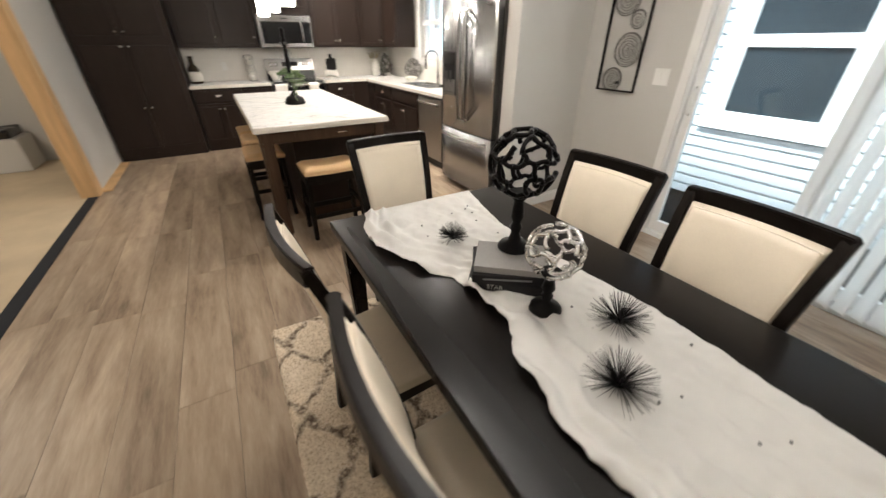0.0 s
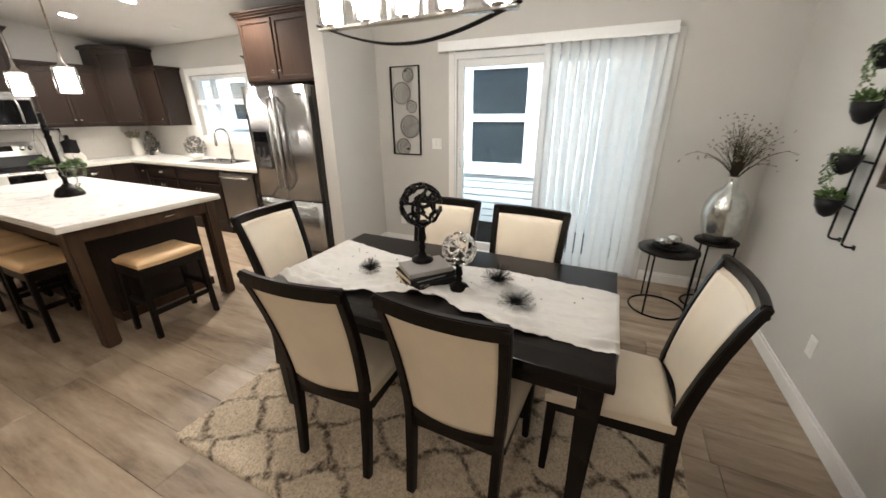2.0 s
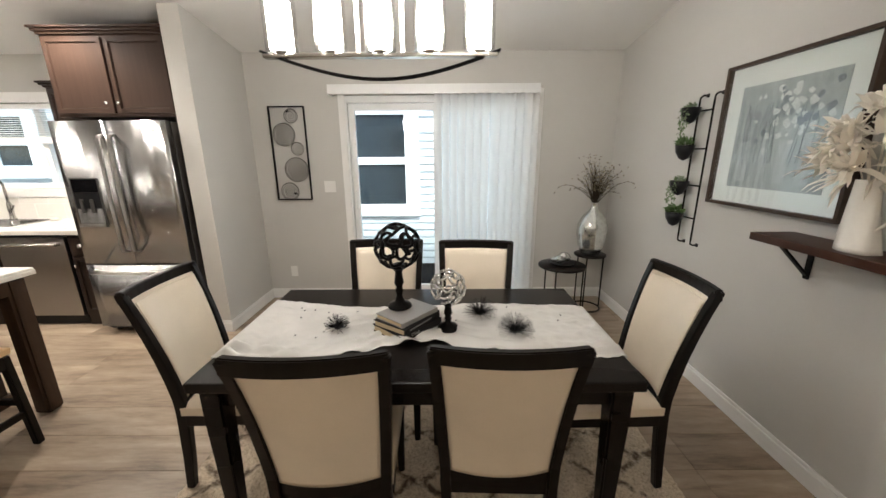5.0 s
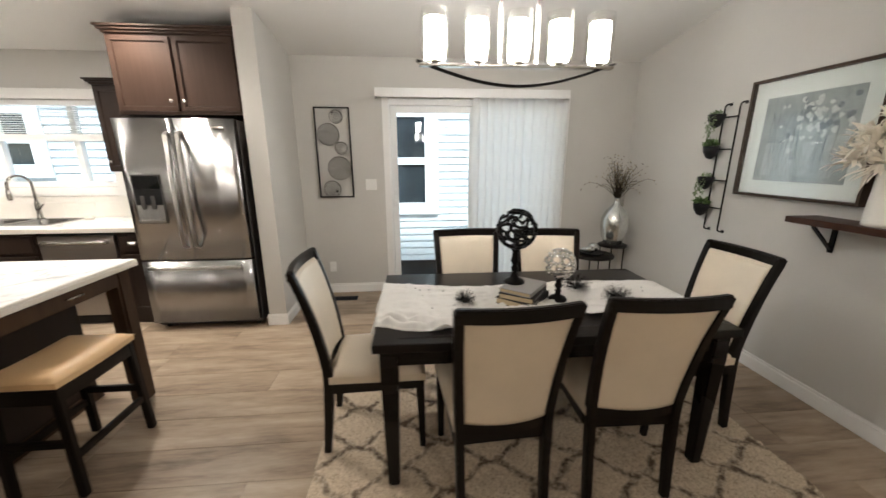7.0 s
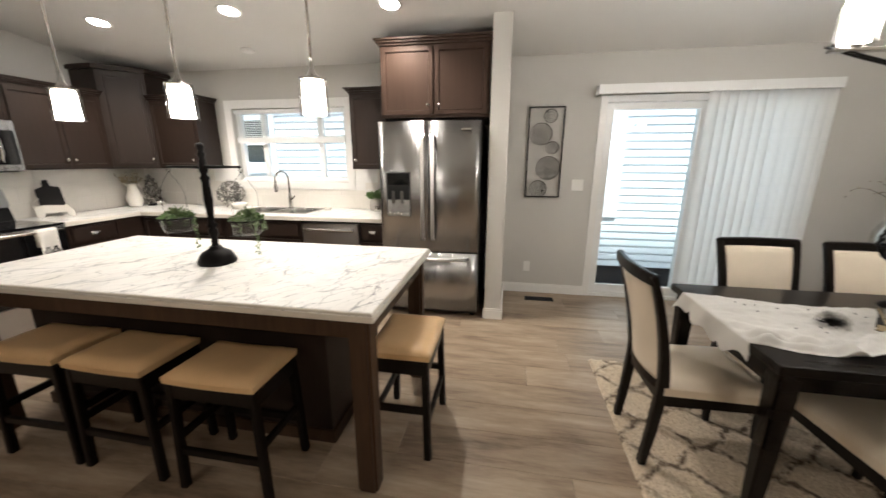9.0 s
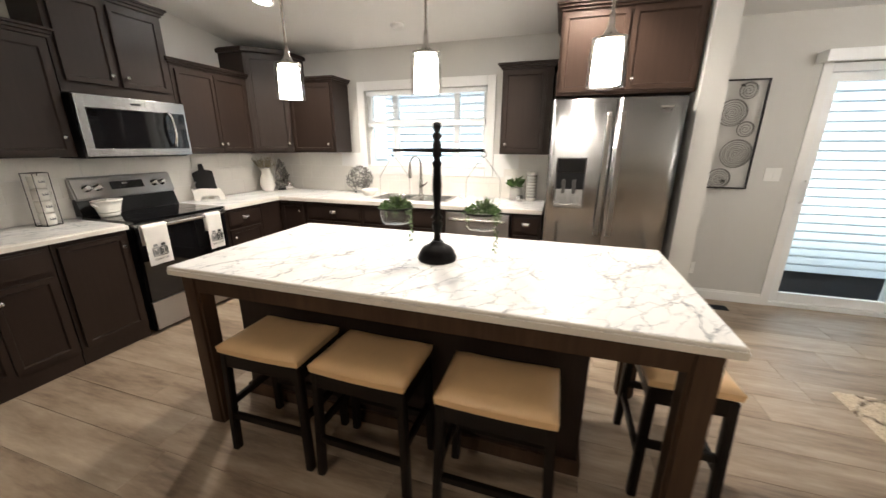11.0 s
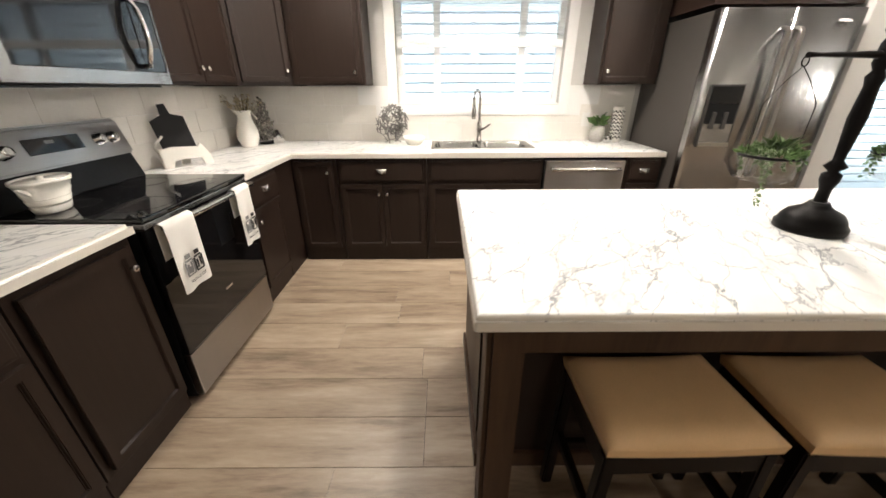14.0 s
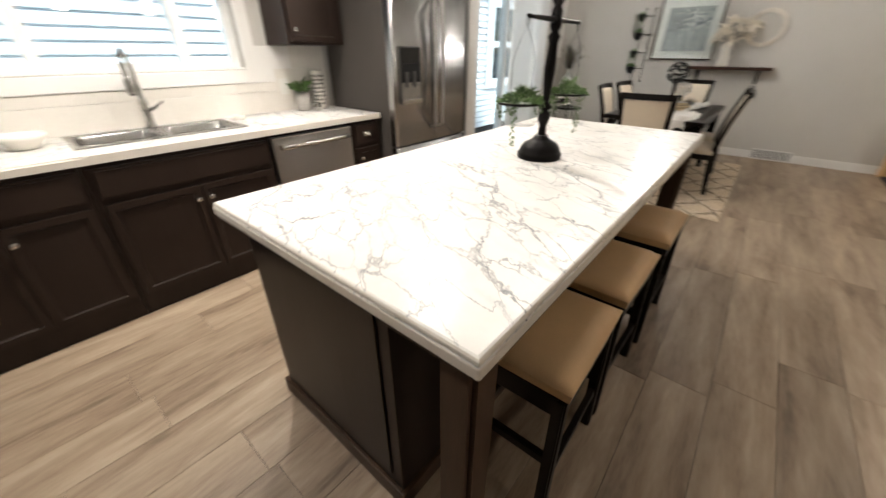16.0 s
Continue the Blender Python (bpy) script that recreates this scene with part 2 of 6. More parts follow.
def rug_material():
    m, n, l, p = nodes_of("trellis_shag")
    v = coords(n, l)
    sep = n.new("ShaderNodeSeparateXYZ")
    l.new(v, sep.inputs[0])
    wob = noise_tex(n, l, v, 9, 3)
    x = mathn(n, l, "ADD", sep.outputs[0], mathn(n, l, "MULTIPLY", mathn(n, l, "SUBTRACT", wob, 0.5), 0.11))
    y = sep.outputs[1]
    s = mathn(n, l, "MULTIPLY", mathn(n, l, "SINE", mathn(n, l, "MULTIPLY", y, 2 * math.pi / 0.46)), 0.075)
    lines = []
    for sign, shift in ((1, 0.0), (-1, 0.5)):
        u = mathn(n, l, "ADD", mathn(n, l, "DIVIDE", mathn(n, l, "ADD", x, mathn(n, l, "MULTIPLY", s, sign)), 0.30), shift)
        d = mathn(n, l, "ABSOLUTE", mathn(n, l, "SUBTRACT", mathn(n, l, "FRACT", u), 0.5))
        lines.append(d)
    d = mathn(n, l, "MINIMUM", *lines)
    r = n.new("ShaderNodeMapRange")
    r.inputs["From Min"].default_value, r.inputs["From Max"].default_value = 0.03, 0.10
    r.inputs["To Min"].default_value, r.inputs["To Max"].default_value = 1, 0
    l.new(d, r.inputs[0])
    broke = n.new("ShaderNodeMapRange")
    broke.inputs["From Min"].default_value, broke.inputs["From Max"].default_value = 0.37, 0.57
    l.new(noise_tex(n, l, v, 24, 5, 0.7), broke.inputs[0])
    tuft = noise_tex(n, l, v, 85, 5, 0.75)
    pile = ramp(n, [(0.3, (0.32, 0.235, 0.155)), (0.48, (0.64, 0.53, 0.40)), (0.66, (0.80, 0.70, 0.56))])
    l.new(tuft, pile.inputs[0])
    c = mixc(n, l, mathn(n, l, "MULTIPLY", r.outputs[0], broke.outputs[0]), pile.outputs[0], (0.12, 0.083, 0.057))
    l.new(c, p.inputs["Base Color"])
    p.inputs["Roughness"].default_value = 1.0
    bump(n, l, p, tuft, 0.9, 0.01)
    return m


rug_mat = rug_material()


def glass_material(name, col=(1, 1, 1), rough=0.0, thin=True):
    """Thin pane: clear with a mirror sheen that grows at grazing angles."""
    m = bpy.data.materials.new(name)
    m.use_nodes = True
    n, l = m.node_tree.nodes, m.node_tree.links
    n.remove(n["Principled BSDF"])
    t, g, mx, f = n.new("ShaderNodeBsdfTransparent"), n.new("ShaderNodeBsdfGlossy"), n.new("ShaderNodeMixShader"), n.new("ShaderNodeLayerWeight")
    t.inputs[0].default_value = (*col, 1)
    g.inputs["Roughness"].default_value = rough
    f.inputs["Blend"].default_value = 0.5
    k = mathn(n, l, "MULTIPLY", mathn(n, l, "POWER", f.outputs["Facing"], 4.0), 0.55)
    l.new(mathn(n, l, "ADD", k, 0.04), mx.inputs[0])
    l.new(t.outputs[0], mx.inputs[1])
    l.new(g.outputs[0], mx.inputs[2])
    l.new(mx.outputs[0], n["Material Output"].inputs[0])
    return m


pane_glass = glass_material("window_glass", (0.96, 0.99, 0.99))
dark_pane = plain("dark_window_glass", (0.02, 0.028, 0.034), 0.03, var=0.2, big=2, relief=0)
dark_pane.node_tree.nodes["Principled BSDF"].inputs["Specular IOR Level"].default_value = 0.75
clear_glass = glass_material("clear_glass", (0.97, 0.97, 0.96), 0.02)


def emitter(name, col, strength):
    m, n, l, p = nodes_of(name)
    p.inputs["Base Color"].default_value = (0.9, 0.9, 0.88, 1)
    p.inputs["Emission Color"].default_value = (*col, 1)
    p.inputs["Emission Strength"].default_value = strength
    return m


shade_glow = emitter("lit_frosted_glass", (1.0, 0.935, 0.85), 18.0)
chandelier_glow = emitter("lit_chandelier_glass", (1.0, 0.955, 0.90), 28.5)
# warm glow of the unseen lamps added in the adjoining room
room_fill_glow = emitter("room_fill_diffuser", (1.0, 0.90, 0.78), 46.0)
can_glow = emitter("lit_downlight", (1.0, 0.965, 0.92), 60.0)


def cloth_material(name, col, trans, weave=0.25):
    m, n, l, p = nodes_of(name)
    v = coords(n, l)
    r = ramp(n, [(0.3, tuple(c * 0.94 for c in col)), (0.7, col)])
    l.new(noise_tex(n, l, v, 14, 4), r.inputs[0])
    l.new(r.outputs[0], p.inputs["Base Color"])
    p.inputs["Roughness"].default_value = 0.75
    tr, mx = n.new("ShaderNodeBsdfTranslucent"), n.new("ShaderNodeMixShader")
    tr.inputs[0].default_value = (*col, 1)
    mx.inputs[0].default_value = trans
    l.new(p.outputs[0], mx.inputs[1])
    l.new(tr.outputs[0], mx.inputs[2])
    l.new(mx.outputs[0], n["Material Output"].inputs[0])
    bump(n, l, p, noise_tex(n, l, v, 260, 3), weave)
    return m


runner_cloth = cloth_material("sheer_white_cloth", (0.80, 0.785, 0.76), 0.22)
petal = cloth_material("cream_petal", (0.90, 0.85, 0.76), 0.4, 0.1)
blind_vinyl = cloth_material("white_blind_vinyl", (0.90, 0.90, 0.89), 0.45, 0.02)


# ---- building helpers ----
def box(bm, x0, x1, y0, y1, z0, z1, bev=0.0, seg=2):
    r = bmesh.ops.create_cube(bm, size=1.0, matrix=Matrix.Translation(((x0 + x1) / 2, (y0 + y1) / 2, (z0 + z1) / 2)) @ Matrix.Diagonal((x1 - x0, y1 - y0, z1 - z0, 1)))
    if bev:
        edges = {e for v in r["verts"] for e in v.link_edges}
        bmesh.ops.bevel(bm, geom=list(edges), offset=bev, segments=seg, affect="EDGES", profile=0.6)
    return bm


def boxed(*dims, bev=0.0, seg=2):
    return box(bmesh.new(), *dims, bev=bev, seg=seg)


def lathe(bm, profile, seg=24, centre=(0, 0, 0)):
    """Turned shape from (radius, height) pairs."""
    rings = []
    for r, z in profile:
        rings.append([bm.verts.new((centre[0] + max(r, 1e-4) * math.cos(2 * math.pi * k / seg), centre[1] + max(r, 1e-4) * math.sin(2 * math.pi * k / seg), centre[2] + z)) for k in range(seg)])
    for a, b in zip(rings, rings[1:]):
        for k in range(seg):
            f = bm.faces.new((a[k], a[(k + 1) % seg], b[(k + 1) % seg], b[k]))
            f.smooth = True
    for ring, flip in ((rings[0], True), (rings[-1], False)):
        bm.faces.new(ring[::-1] if flip else ring)
    return bm


def tube(bm, pts, r, seg=8, closed=False):
    """Round rod along a line of points; r is one radius or one for each point."""
    pts = [Vector(q) for q in pts]
    n = len(pts)
    rad = r if isinstance(r, (list, tuple)) else [r] * n
    rings = []
    up = Vector((0.0, 0.0, 1.0))
    for i, q in enumerate(pts):
        a = pts[(i - 1) % n] if closed or i else pts[0]
        b = pts[(i + 1) % n] if closed or i < n - 1 else pts[-1]
        d = (b - a).normalized() if (b - a).length > 1e-9 else Vector((0, 0, 1))
        s = d.cross(up if abs(d.z) < 0.95 else Vector((1, 0, 0))).normalized()
        t = s.cross(d)
        rings.append([bm.verts.new(q + (s * math.cos(2 * math.pi * k / seg) + t * math.sin(2 * math.pi * k / seg)) * rad[i]) for k in range(seg)])
    pairs = list(zip(rings, rings[1:])) + ([(rings[-1], rings[0])] if closed else [])
    for a, b in pairs:
        for k in range(seg):
            f = bm.faces.new((a[k], a[(k + 1) % seg], b[(k + 1) % seg], b[k]))
            f.smooth = True
    if not closed:
        bm.faces.new(rings[0][::-1]), bm.faces.new(rings[-1])
    return bm


def beam(bm, pts, w, d, side=(1, 0, 0)):
    """Square-section member along points; w along side, d across it, each one size or one for each point."""
    pts = [Vector(q) for q in pts]
    s = Vector(side).normalized()
    ws = w if isinstance(w, (list, tuple)) else [w] * len(pts)
    ds = d if isinstance(d, (list, tuple)) else [d] * len(pts)
    rings = []
    for i, q in enumerate(pts):
        a, b = pts[max(0, i - 1)], pts[min(len(pts) - 1, i + 1)]
        t = (b - a).normalized().cross(s).normalized()
        rings.append([bm.verts.new(q + s * (u * ws[i] / 2) + t * (v * ds[i] / 2)) for u, v in ((-1, -1), (1, -1), (1, 1), (-1, 1))])
    for a, b in zip(rings, rings[1:]):
        for k in range(4):
            bm.faces.new((a[k], a[(k + 1) % 4], b[(k + 1) % 4], b[k]))
    bm.faces.new(rings[0][::-1]), bm.faces.new(rings[-1])
    bmesh.ops.recalc_face_normals(bm, faces=bm.faces)
    bmesh.ops.bevel(bm, geom=[e for e in bm.edges if e.calc_face_angle(0) > 0.6], offset=min(min(ws), min(ds)) * 0.14, segments=2, affect="EDGES")
    return bm


def mesh_of(name, bm, material, recalc=True):
    if recalc:
        bmesh.ops.recalc_face_normals(bm, faces=bm.faces)
    me = bpy.data.meshes.new(name)
    bm.to_mesh(me)
    bm.free()
    me.materials.append(material)
    return me


def part(name, bm, material, parent, label="", recalc=True):
    ob = new(name, mesh_of(name, bm, material, recalc))
    ob.parent = parent
    return tagged(ob, label) if label else ob


def thing(name, label, category, at=(0, 0, 0), rz=0.0, group=""):
    ob = new(name)
    ob.empty_display_size = 0.1
    ob.matrix_basis = pose(*at, rz=rz)
    return tagged(ob, label, category, group)


def single(name, bm, material, label, category, at=(0, 0, 0), rz=0.0, group="", kind="", recalc=True):
    ob = new(name, mesh_of(name, bm, material, recalc))
    ob.matrix_basis = pose(*at, rz=rz)
    return tagged(ob, label, category, group, kind)


def structure(name, bm, material, label, category="", recalc=True):
    return single(name, bm, material, label, category or name.split("_")[0], kind="structure", recalc=recalc)


def leaves(bm, spots, rng, size, narrow=0.45, droop=0.3, fold=0.18):
    """Small folded leaves at spots (place, outward way)."""
    for q, w in spots:
        q, w = Vector(q), Vector(w).normalized()
        s = w.cross(Vector((rng.uniform(-1, 1), rng.uniform(-1, 1), rng.uniform(-1, 1)))).normalized()
        t = s.cross(w)
        a = size * rng.uniform(0.7, 1.3)
        tip = q + w * a - Vector((0, 0, a * droop * rng.random()))
        mid = q + w * a * 0.5
        v = [bm.verts.new(c) for c in (q, mid + s * a * narrow / 2 + t * a * fold, tip, mid - s * a * narrow / 2 + t * a * fold)]
        m = bm.verts.new(mid)
        for k in range(4):
            bm.faces.new((m, v[k], v[(k + 1) % 4]))
    return bm


# ---- the shell of the room ----
EAST, SOUTH, NORTH, WEST = 3.48, -0.58, 7.69, -0.87


def ceil_z(x):
    return 2.48 + 0.15 * (EAST - x)


floor = structure("floor", boxed(WEST - 0.01, EAST, SOUTH, NORTH, -0.12, -0.006), black_plastic, "grey-brown wood-look plank floor with dark joints", "floor")
bm = bmesh.new()
TOP = 2.75
for d in ((SOUTH - 0.14, 0.16, -0.12, TOP), (0.16, 2.14, 2.10, TOP), (0.16, 2.14, -0.12, -0.01), (2.14, 4.86, -0.12, TOP),
          (4.86, 6.29, 2.05, TOP), (4.86, 6.29, -0.12, 1.22), (6.29, NORTH + 0.14, -0.12, TOP)):
    box(bm, EAST, EAST + 0.14, *d)
wall_east = structure("wall_east", bm, wall_paint, "warm grey painted wall with window and patio door openings", "wall")
structure("wall_south", boxed(-5.2, EAST, SOUTH - 0.12, SOUTH, -0.12, 3.4), wall_paint, "warm grey painted dining room wall", "wall")
structure("wall_north", boxed(-5.2, EAST, NORTH, NORTH + 0.12, -0.12, 3.4), wall_paint, "warm grey painted kitchen wall", "wall")
structure("wall_west", boxed(WEST - 0.1, WEST, 5.66, NORTH, -0.12, 3.2), wall_paint, "short pale grey wall beside the pantry", "wall")
structure("wall_far", boxed(-5.32, -5.2, SOUTH, NORTH, -0.12, 3.4), wall_paint, "plain wall closing the unfinished room", "wall")
structure("wall_stub", boxed(2.68, EAST - 0.002, 3.045, 3.20, 0.0, 2.62), wall_paint, "short grey wall between refrigerator and dining area", "wall")
structure("floor_carpet", boxed(-5.2, WEST - 0.09, SOUTH, NORTH, -0.12, -0.004), carpet, "beige carpet of the adjoining unfinished room", "floor")
structure("floor_strip", boxed(WEST - 0.088, WEST + 0.0, SOUTH + 0.04, 5.55, -0.01, 0.006, bev=0.003), skirting, "dark joint strip in the floor between rooms", "trim")
bm = bmesh.new()
prof = [(EAST + 0.14, ceil_z(EAST + 0.14)), (WEST - 0.05, ceil_z(WEST - 0.05)), (-5.3, ceil_z(WEST - 0.05) - 0.15 * 4.38)]
low = [[bm.verts.new((x, y, z)) for x, z in prof] for y in (SOUTH - 0.12, NORTH + 0.12)]
high = [[bm.verts.new((x, y, z + 0.12)) for x, z in prof] for y in (SOUTH - 0.12, NORTH + 0.12)]
for a, b in ((0, 1), (1, 2)):
    bm.faces.new((low[0][a], low[0][b], low[1][b], low[1][a]))
    bm.faces.new((high[0][a], high[0][b], high[1][b], high[1][a]))
    for s in (0, 1):
        bm.faces.new((low[s][a], low[s][b], high[s][b], high[s][a]))
for k in (0, 2):
    bm.faces.new((low[0][k], low[1][k], high[1][k], high[0][k]))
structure("ceiling", bm, ceiling_paint, "white textured vaulted ceiling", "ceiling")


def skirt(bm, x0, x1, y0, y1, nx, ny):
    """Baseboard with a stepped top."""
    box(bm, x0, x1, y0, y1, 0.0, 0.085, bev=0.003)
    box(bm, x0 + (0.005 if nx < 0 else 0), x1 - (0.005 if nx > 0 else 0), y0 + (0.005 if ny < 0 else 0), y1 - (0.005 if ny > 0 else 0), 0.085, 0.105, bev=0.004)


for name, a in (("baseboard_east", (EAST - 0.016, EAST, 2.15, 3.045, -1, 0)), ("baseboard_east_end", (EAST - 0.016, EAST, SOUTH, 0.15, -1, 0)),
                ("baseboard_south", (WEST, EAST - 0.016, SOUTH, SOUTH + 0.016, 0, 1)), ("baseboard_stub", (2.664, 2.68, 3.03, 3.215, -1, 0)),
                ("baseboard_stub_side", (2.68, EAST - 0.016, 3.029, 3.045, 0, -1))):
    bm = bmesh.new()
    skirt(bm, *a)
    structure(name, bm, white_trim, "white painted baseboard with stepped top", "baseboard")
for name, y0, y1 in (("trim_opening", 5.56, 5.66), ("trim_opening_south", SOUTH, SOUTH + 0.09)):
    bm = bmesh.new()
    box(bm, WEST - 0.14, WEST + 0.0, y0, y1, 0, 3.05, bev=0.004)
    box(bm, WEST + 0.0, WEST + 0.02, y0 - 0.012, y1 + 0.06, 0, 3.05, bev=0.004)
    structure(name, bm, raw_pine, "raw pine framing trim round the opening", "trim")
structure("trim_floor", boxed(WEST, WEST + 0.10, 5.70, 6.96, 0.001, 0.016, bev=0.003), raw_pine, "raw pine strip lying along the short wall", "trim")


# ---- outdoors ----
bm = bmesh.new()
for y0, y1, z0, z1 in ((SOUTH - 0.14, 0.16, -0.85, TOP), (0.16, 2.14, 2.10, TOP), (0.16, 2.14, -0.85, -0.12), (2.14, 4.86, -0.85, TOP), (4.86, 6.29, 2.05, TOP), (4.86, 6.29, -0.85, 1.22), (6.29, NORTH + 0.14, -0.85, TOP)):
    z = z0
    while z < z1 - 0.03:
        h = min(0.115, z1 - z)
        ends = [[bm.verts.new((EAST + 0.142 + x, y, z + q)) for x, q in ((0.0, 0.0), (0.022, 0.0), (0.018, h - 0.014), (0.0, h))] for y in (y0, y1)]
        for k in range(4):
            bm.faces.new((ends[0][k], ends[0][(k + 1) % 4], ends[1][(k + 1) % 4], ends[1][k]))
        bm.faces.new(ends[0])
        bm.faces.new(ends[1])
        z += h
structure("siding_east", bm, siding_paint, "white lap siding on the outside of the dining wall", "siding")
single("ground", boxed(-600, 600, -600, 600, -0.95, -0.85), soil, "bare ground between the two houses", "ground", kind="structure")
house = thing("neighbour_house", "white lap-sided house close outside the windows", "house", (4.95, 0, 0))
body = part("wall", boxed(0.03, 5.0, -6.0, 14.0, -0.06, 3.05), siding_paint, house)
lap_bm = bmesh.new()
prof = ((-0.026, 0), (-0.022, 0.079), (0.004, 0.084), (0.004, 0.1045), (0.028, 0.1045), (0.028, 0))
ends = [[lap_bm.verts.new((x, y, z)) for x, z in prof] for y in (-6, 14)]
for k in range(6):
    lap_bm.faces.new((ends[0][k], ends[0][(k + 1) % 6], ends[1][(k + 1) % 6], ends[1][k]))
lap_bm.faces.new(ends[0])
lap_bm.faces.new(ends[1])
lap = mesh_of("siding_board", lap_bm, siding_paint)
for k in range(29):
    ob = new("siding_board", lap)
    ob.parent, ob.location = body, (0, 0, -0.05 + 0.105 * k)
part("skirt", boxed(0.02, 4.9, -6, 14, -0.86, -0.055), skirting, house, "dark skirting under the siding")
bm = bmesh.new()
for x0, x1, z0, z1 in ((-0.45, 2.6, 2.95, 3.45),):
    v = [bm.verts.new(c) for c in ((x0, -6.3, z0), (x1, -6.3, z1 + 0.5), (5.6, -6.3, z0), (x0, 14.3, z0), (x1, 14.3, z1 + 0.5), (5.6, 14.3, z0), (x0, -6.3, z0 + 0.15), (x1, -6.3, z1 + 0.65), (5.6, -6.3, z0 + 0.15), (x0, 14.3, z0 + 0.15), (x1, 14.3, z1 + 0.65), (5.6, 14.3, z0 + 0.15))]
    for f in ((0, 1, 4, 3), (1, 2, 5, 4), (6, 9, 10, 7), (7, 10, 11, 8), (0, 3, 9, 6), (2, 8, 11, 5), (0, 6, 7, 1), (1, 7, 8, 2), (3, 4, 10, 9), (4, 5, 11, 10)):
        bm.faces.new([v[k] for k in f])
part("roof", bm, shingle, house)


def house_window(y0, y1, z0, z1):
    w = part("window", boxed(-0.03, 0.03, y0, y1, z0, z1, bev=0.004), vinyl, house)
    t = 0.175
    bm = bmesh.new()
    for a in ((y0 - 0.02, y0 + t, z0, z1), (y1 - t, y1 + 0.02, z0, z1), (y0 + t, y1 - t, z1 - t, z1), (y0 + t, y1 - t, z0, z0 + t), (y0 + t, y1 - t, (z0 + z1) / 2 - 0.05, (z0 + z1) / 2 + 0.05)):
        box(bm, -0.06, -0.03, *a, bev=0.004)
    part("frame", bm, vinyl, w)
    m = (z0 + z1) / 2
    for a, b in ((z0 + t, m - 0.05), (m + 0.05, z1 - t)):
        part("pane", boxed(-0.038, -0.031, y0 + t, y1 - t, a, b), dark_pane, w)


house_window(1.50, 2.60, 0.675, 2.245)
house_window(6.75, 7.55, 1.25, 2.25)
house_window(-1.52, -0.42, 0.675, 2.245)


# ---- kitchen window ----
win = thing("window_1", "white vinyl kitchen window with half-raised slatted blind", "window", (EAST, 5.575, 0))
win["kind"] = "structure"
bm = bmesh.new()
for a in ((-0.80, -0.715, 1.13, 2.145), (0.715, 0.80, 1.13, 2.145), (-0.715, 0.715, 2.05, 2.145), (-0.715, 0.715, 1.13, 1.215)):
    box(bm, -0.02, -0.001, *a, bev=0.004)
part("window_casing", bm, white_trim, win)
bm = bmesh.new()
for a in ((-0.714, -0.66, 1.221, 2.049), (0.66, 0.714, 1.221, 2.049), (-0.66, 0.66, 2.0, 2.049), (-0.66, 0.66, 1.221, 1.27), (-0.395, -0.335, 1.27, 2.0), (0.335, 0.395, 1.27, 2.0)):
    box(bm, 0.06, 0.12, *a, bev=0.004)
part("window_frame", bm, vinyl, win)
part("window_sill", boxed(0.001, 0.06, -0.714, 0.714, 1.2205, 1.232, bev=0.003), white_trim, win)
for a, b in ((-0.66, -0.395), (-0.335, 0.335), (0.395, 0.66)):
    g = part("pane", boxed(0.088, 0.094, a, b, 1.27, 2.0), pane_glass, win)
    g.visible_shadow = False
blind = thing("window_blind", "white slatted blind raised to half the window", "blind", (EAST + 0.03, 5.575, 0))
part("head_rail", boxed(-0.022, 0.022, -0.70, 0.70, 1.995, 2.045, bev=0.003), vinyl, blind)
slat = mesh_of("slat", boxed(-0.0125, 0.0125, -0.695, 0.695, -0.0012, 0.0012), blind_vinyl)
for k in range(12):
    ob = new("slat", slat)
    ob.parent, ob.matrix_basis = blind, pose(0, 0, 1.975 - 0.021 * k, ry=-17)
part("bottom_rail", boxed(-0.022, 0.022, -0.695, 0.695, 1.665, 1.73, bev=0.004), vinyl, blind, "stacked slats and bottom rail")
for y in (-0.55, 0.0, 0.55):
    part("cord", tube(bmesh.new(), ((-0.024, y, 1.70), (-0.024, y, 2.0)), 0.0015, 6), vinyl, blind)

# ---- patio door and its vertical blind ----
door = thing("door_1", "white sliding glass patio door, closed", "door", (EAST, 1.15, 0))
door["kind"] = "structure"
bm = bmesh.new()
for a in ((-0.985, -0.93, -0.005, 2.095), (0.93, 0.985, -0.005, 2.095), (-0.93, 0.93, 2.03, 2.095), (-0.93, 0.93, -0.005, 0.035)):
    box(bm, 0.002, 0.138, *a, bev=0.004)
part("door_frame", bm, vinyl, door)
bm = bmesh.new()
for a in ((-0.99, -0.945, 0.0, 2.15), (0.945, 1.01, 0.0, 2.10), (-0.945, 1.01, 2.10, 2.15)):
    box(bm, -0.015, -0.001, *a, bev=0.003)
part("door_casing", bm, white_trim, door)
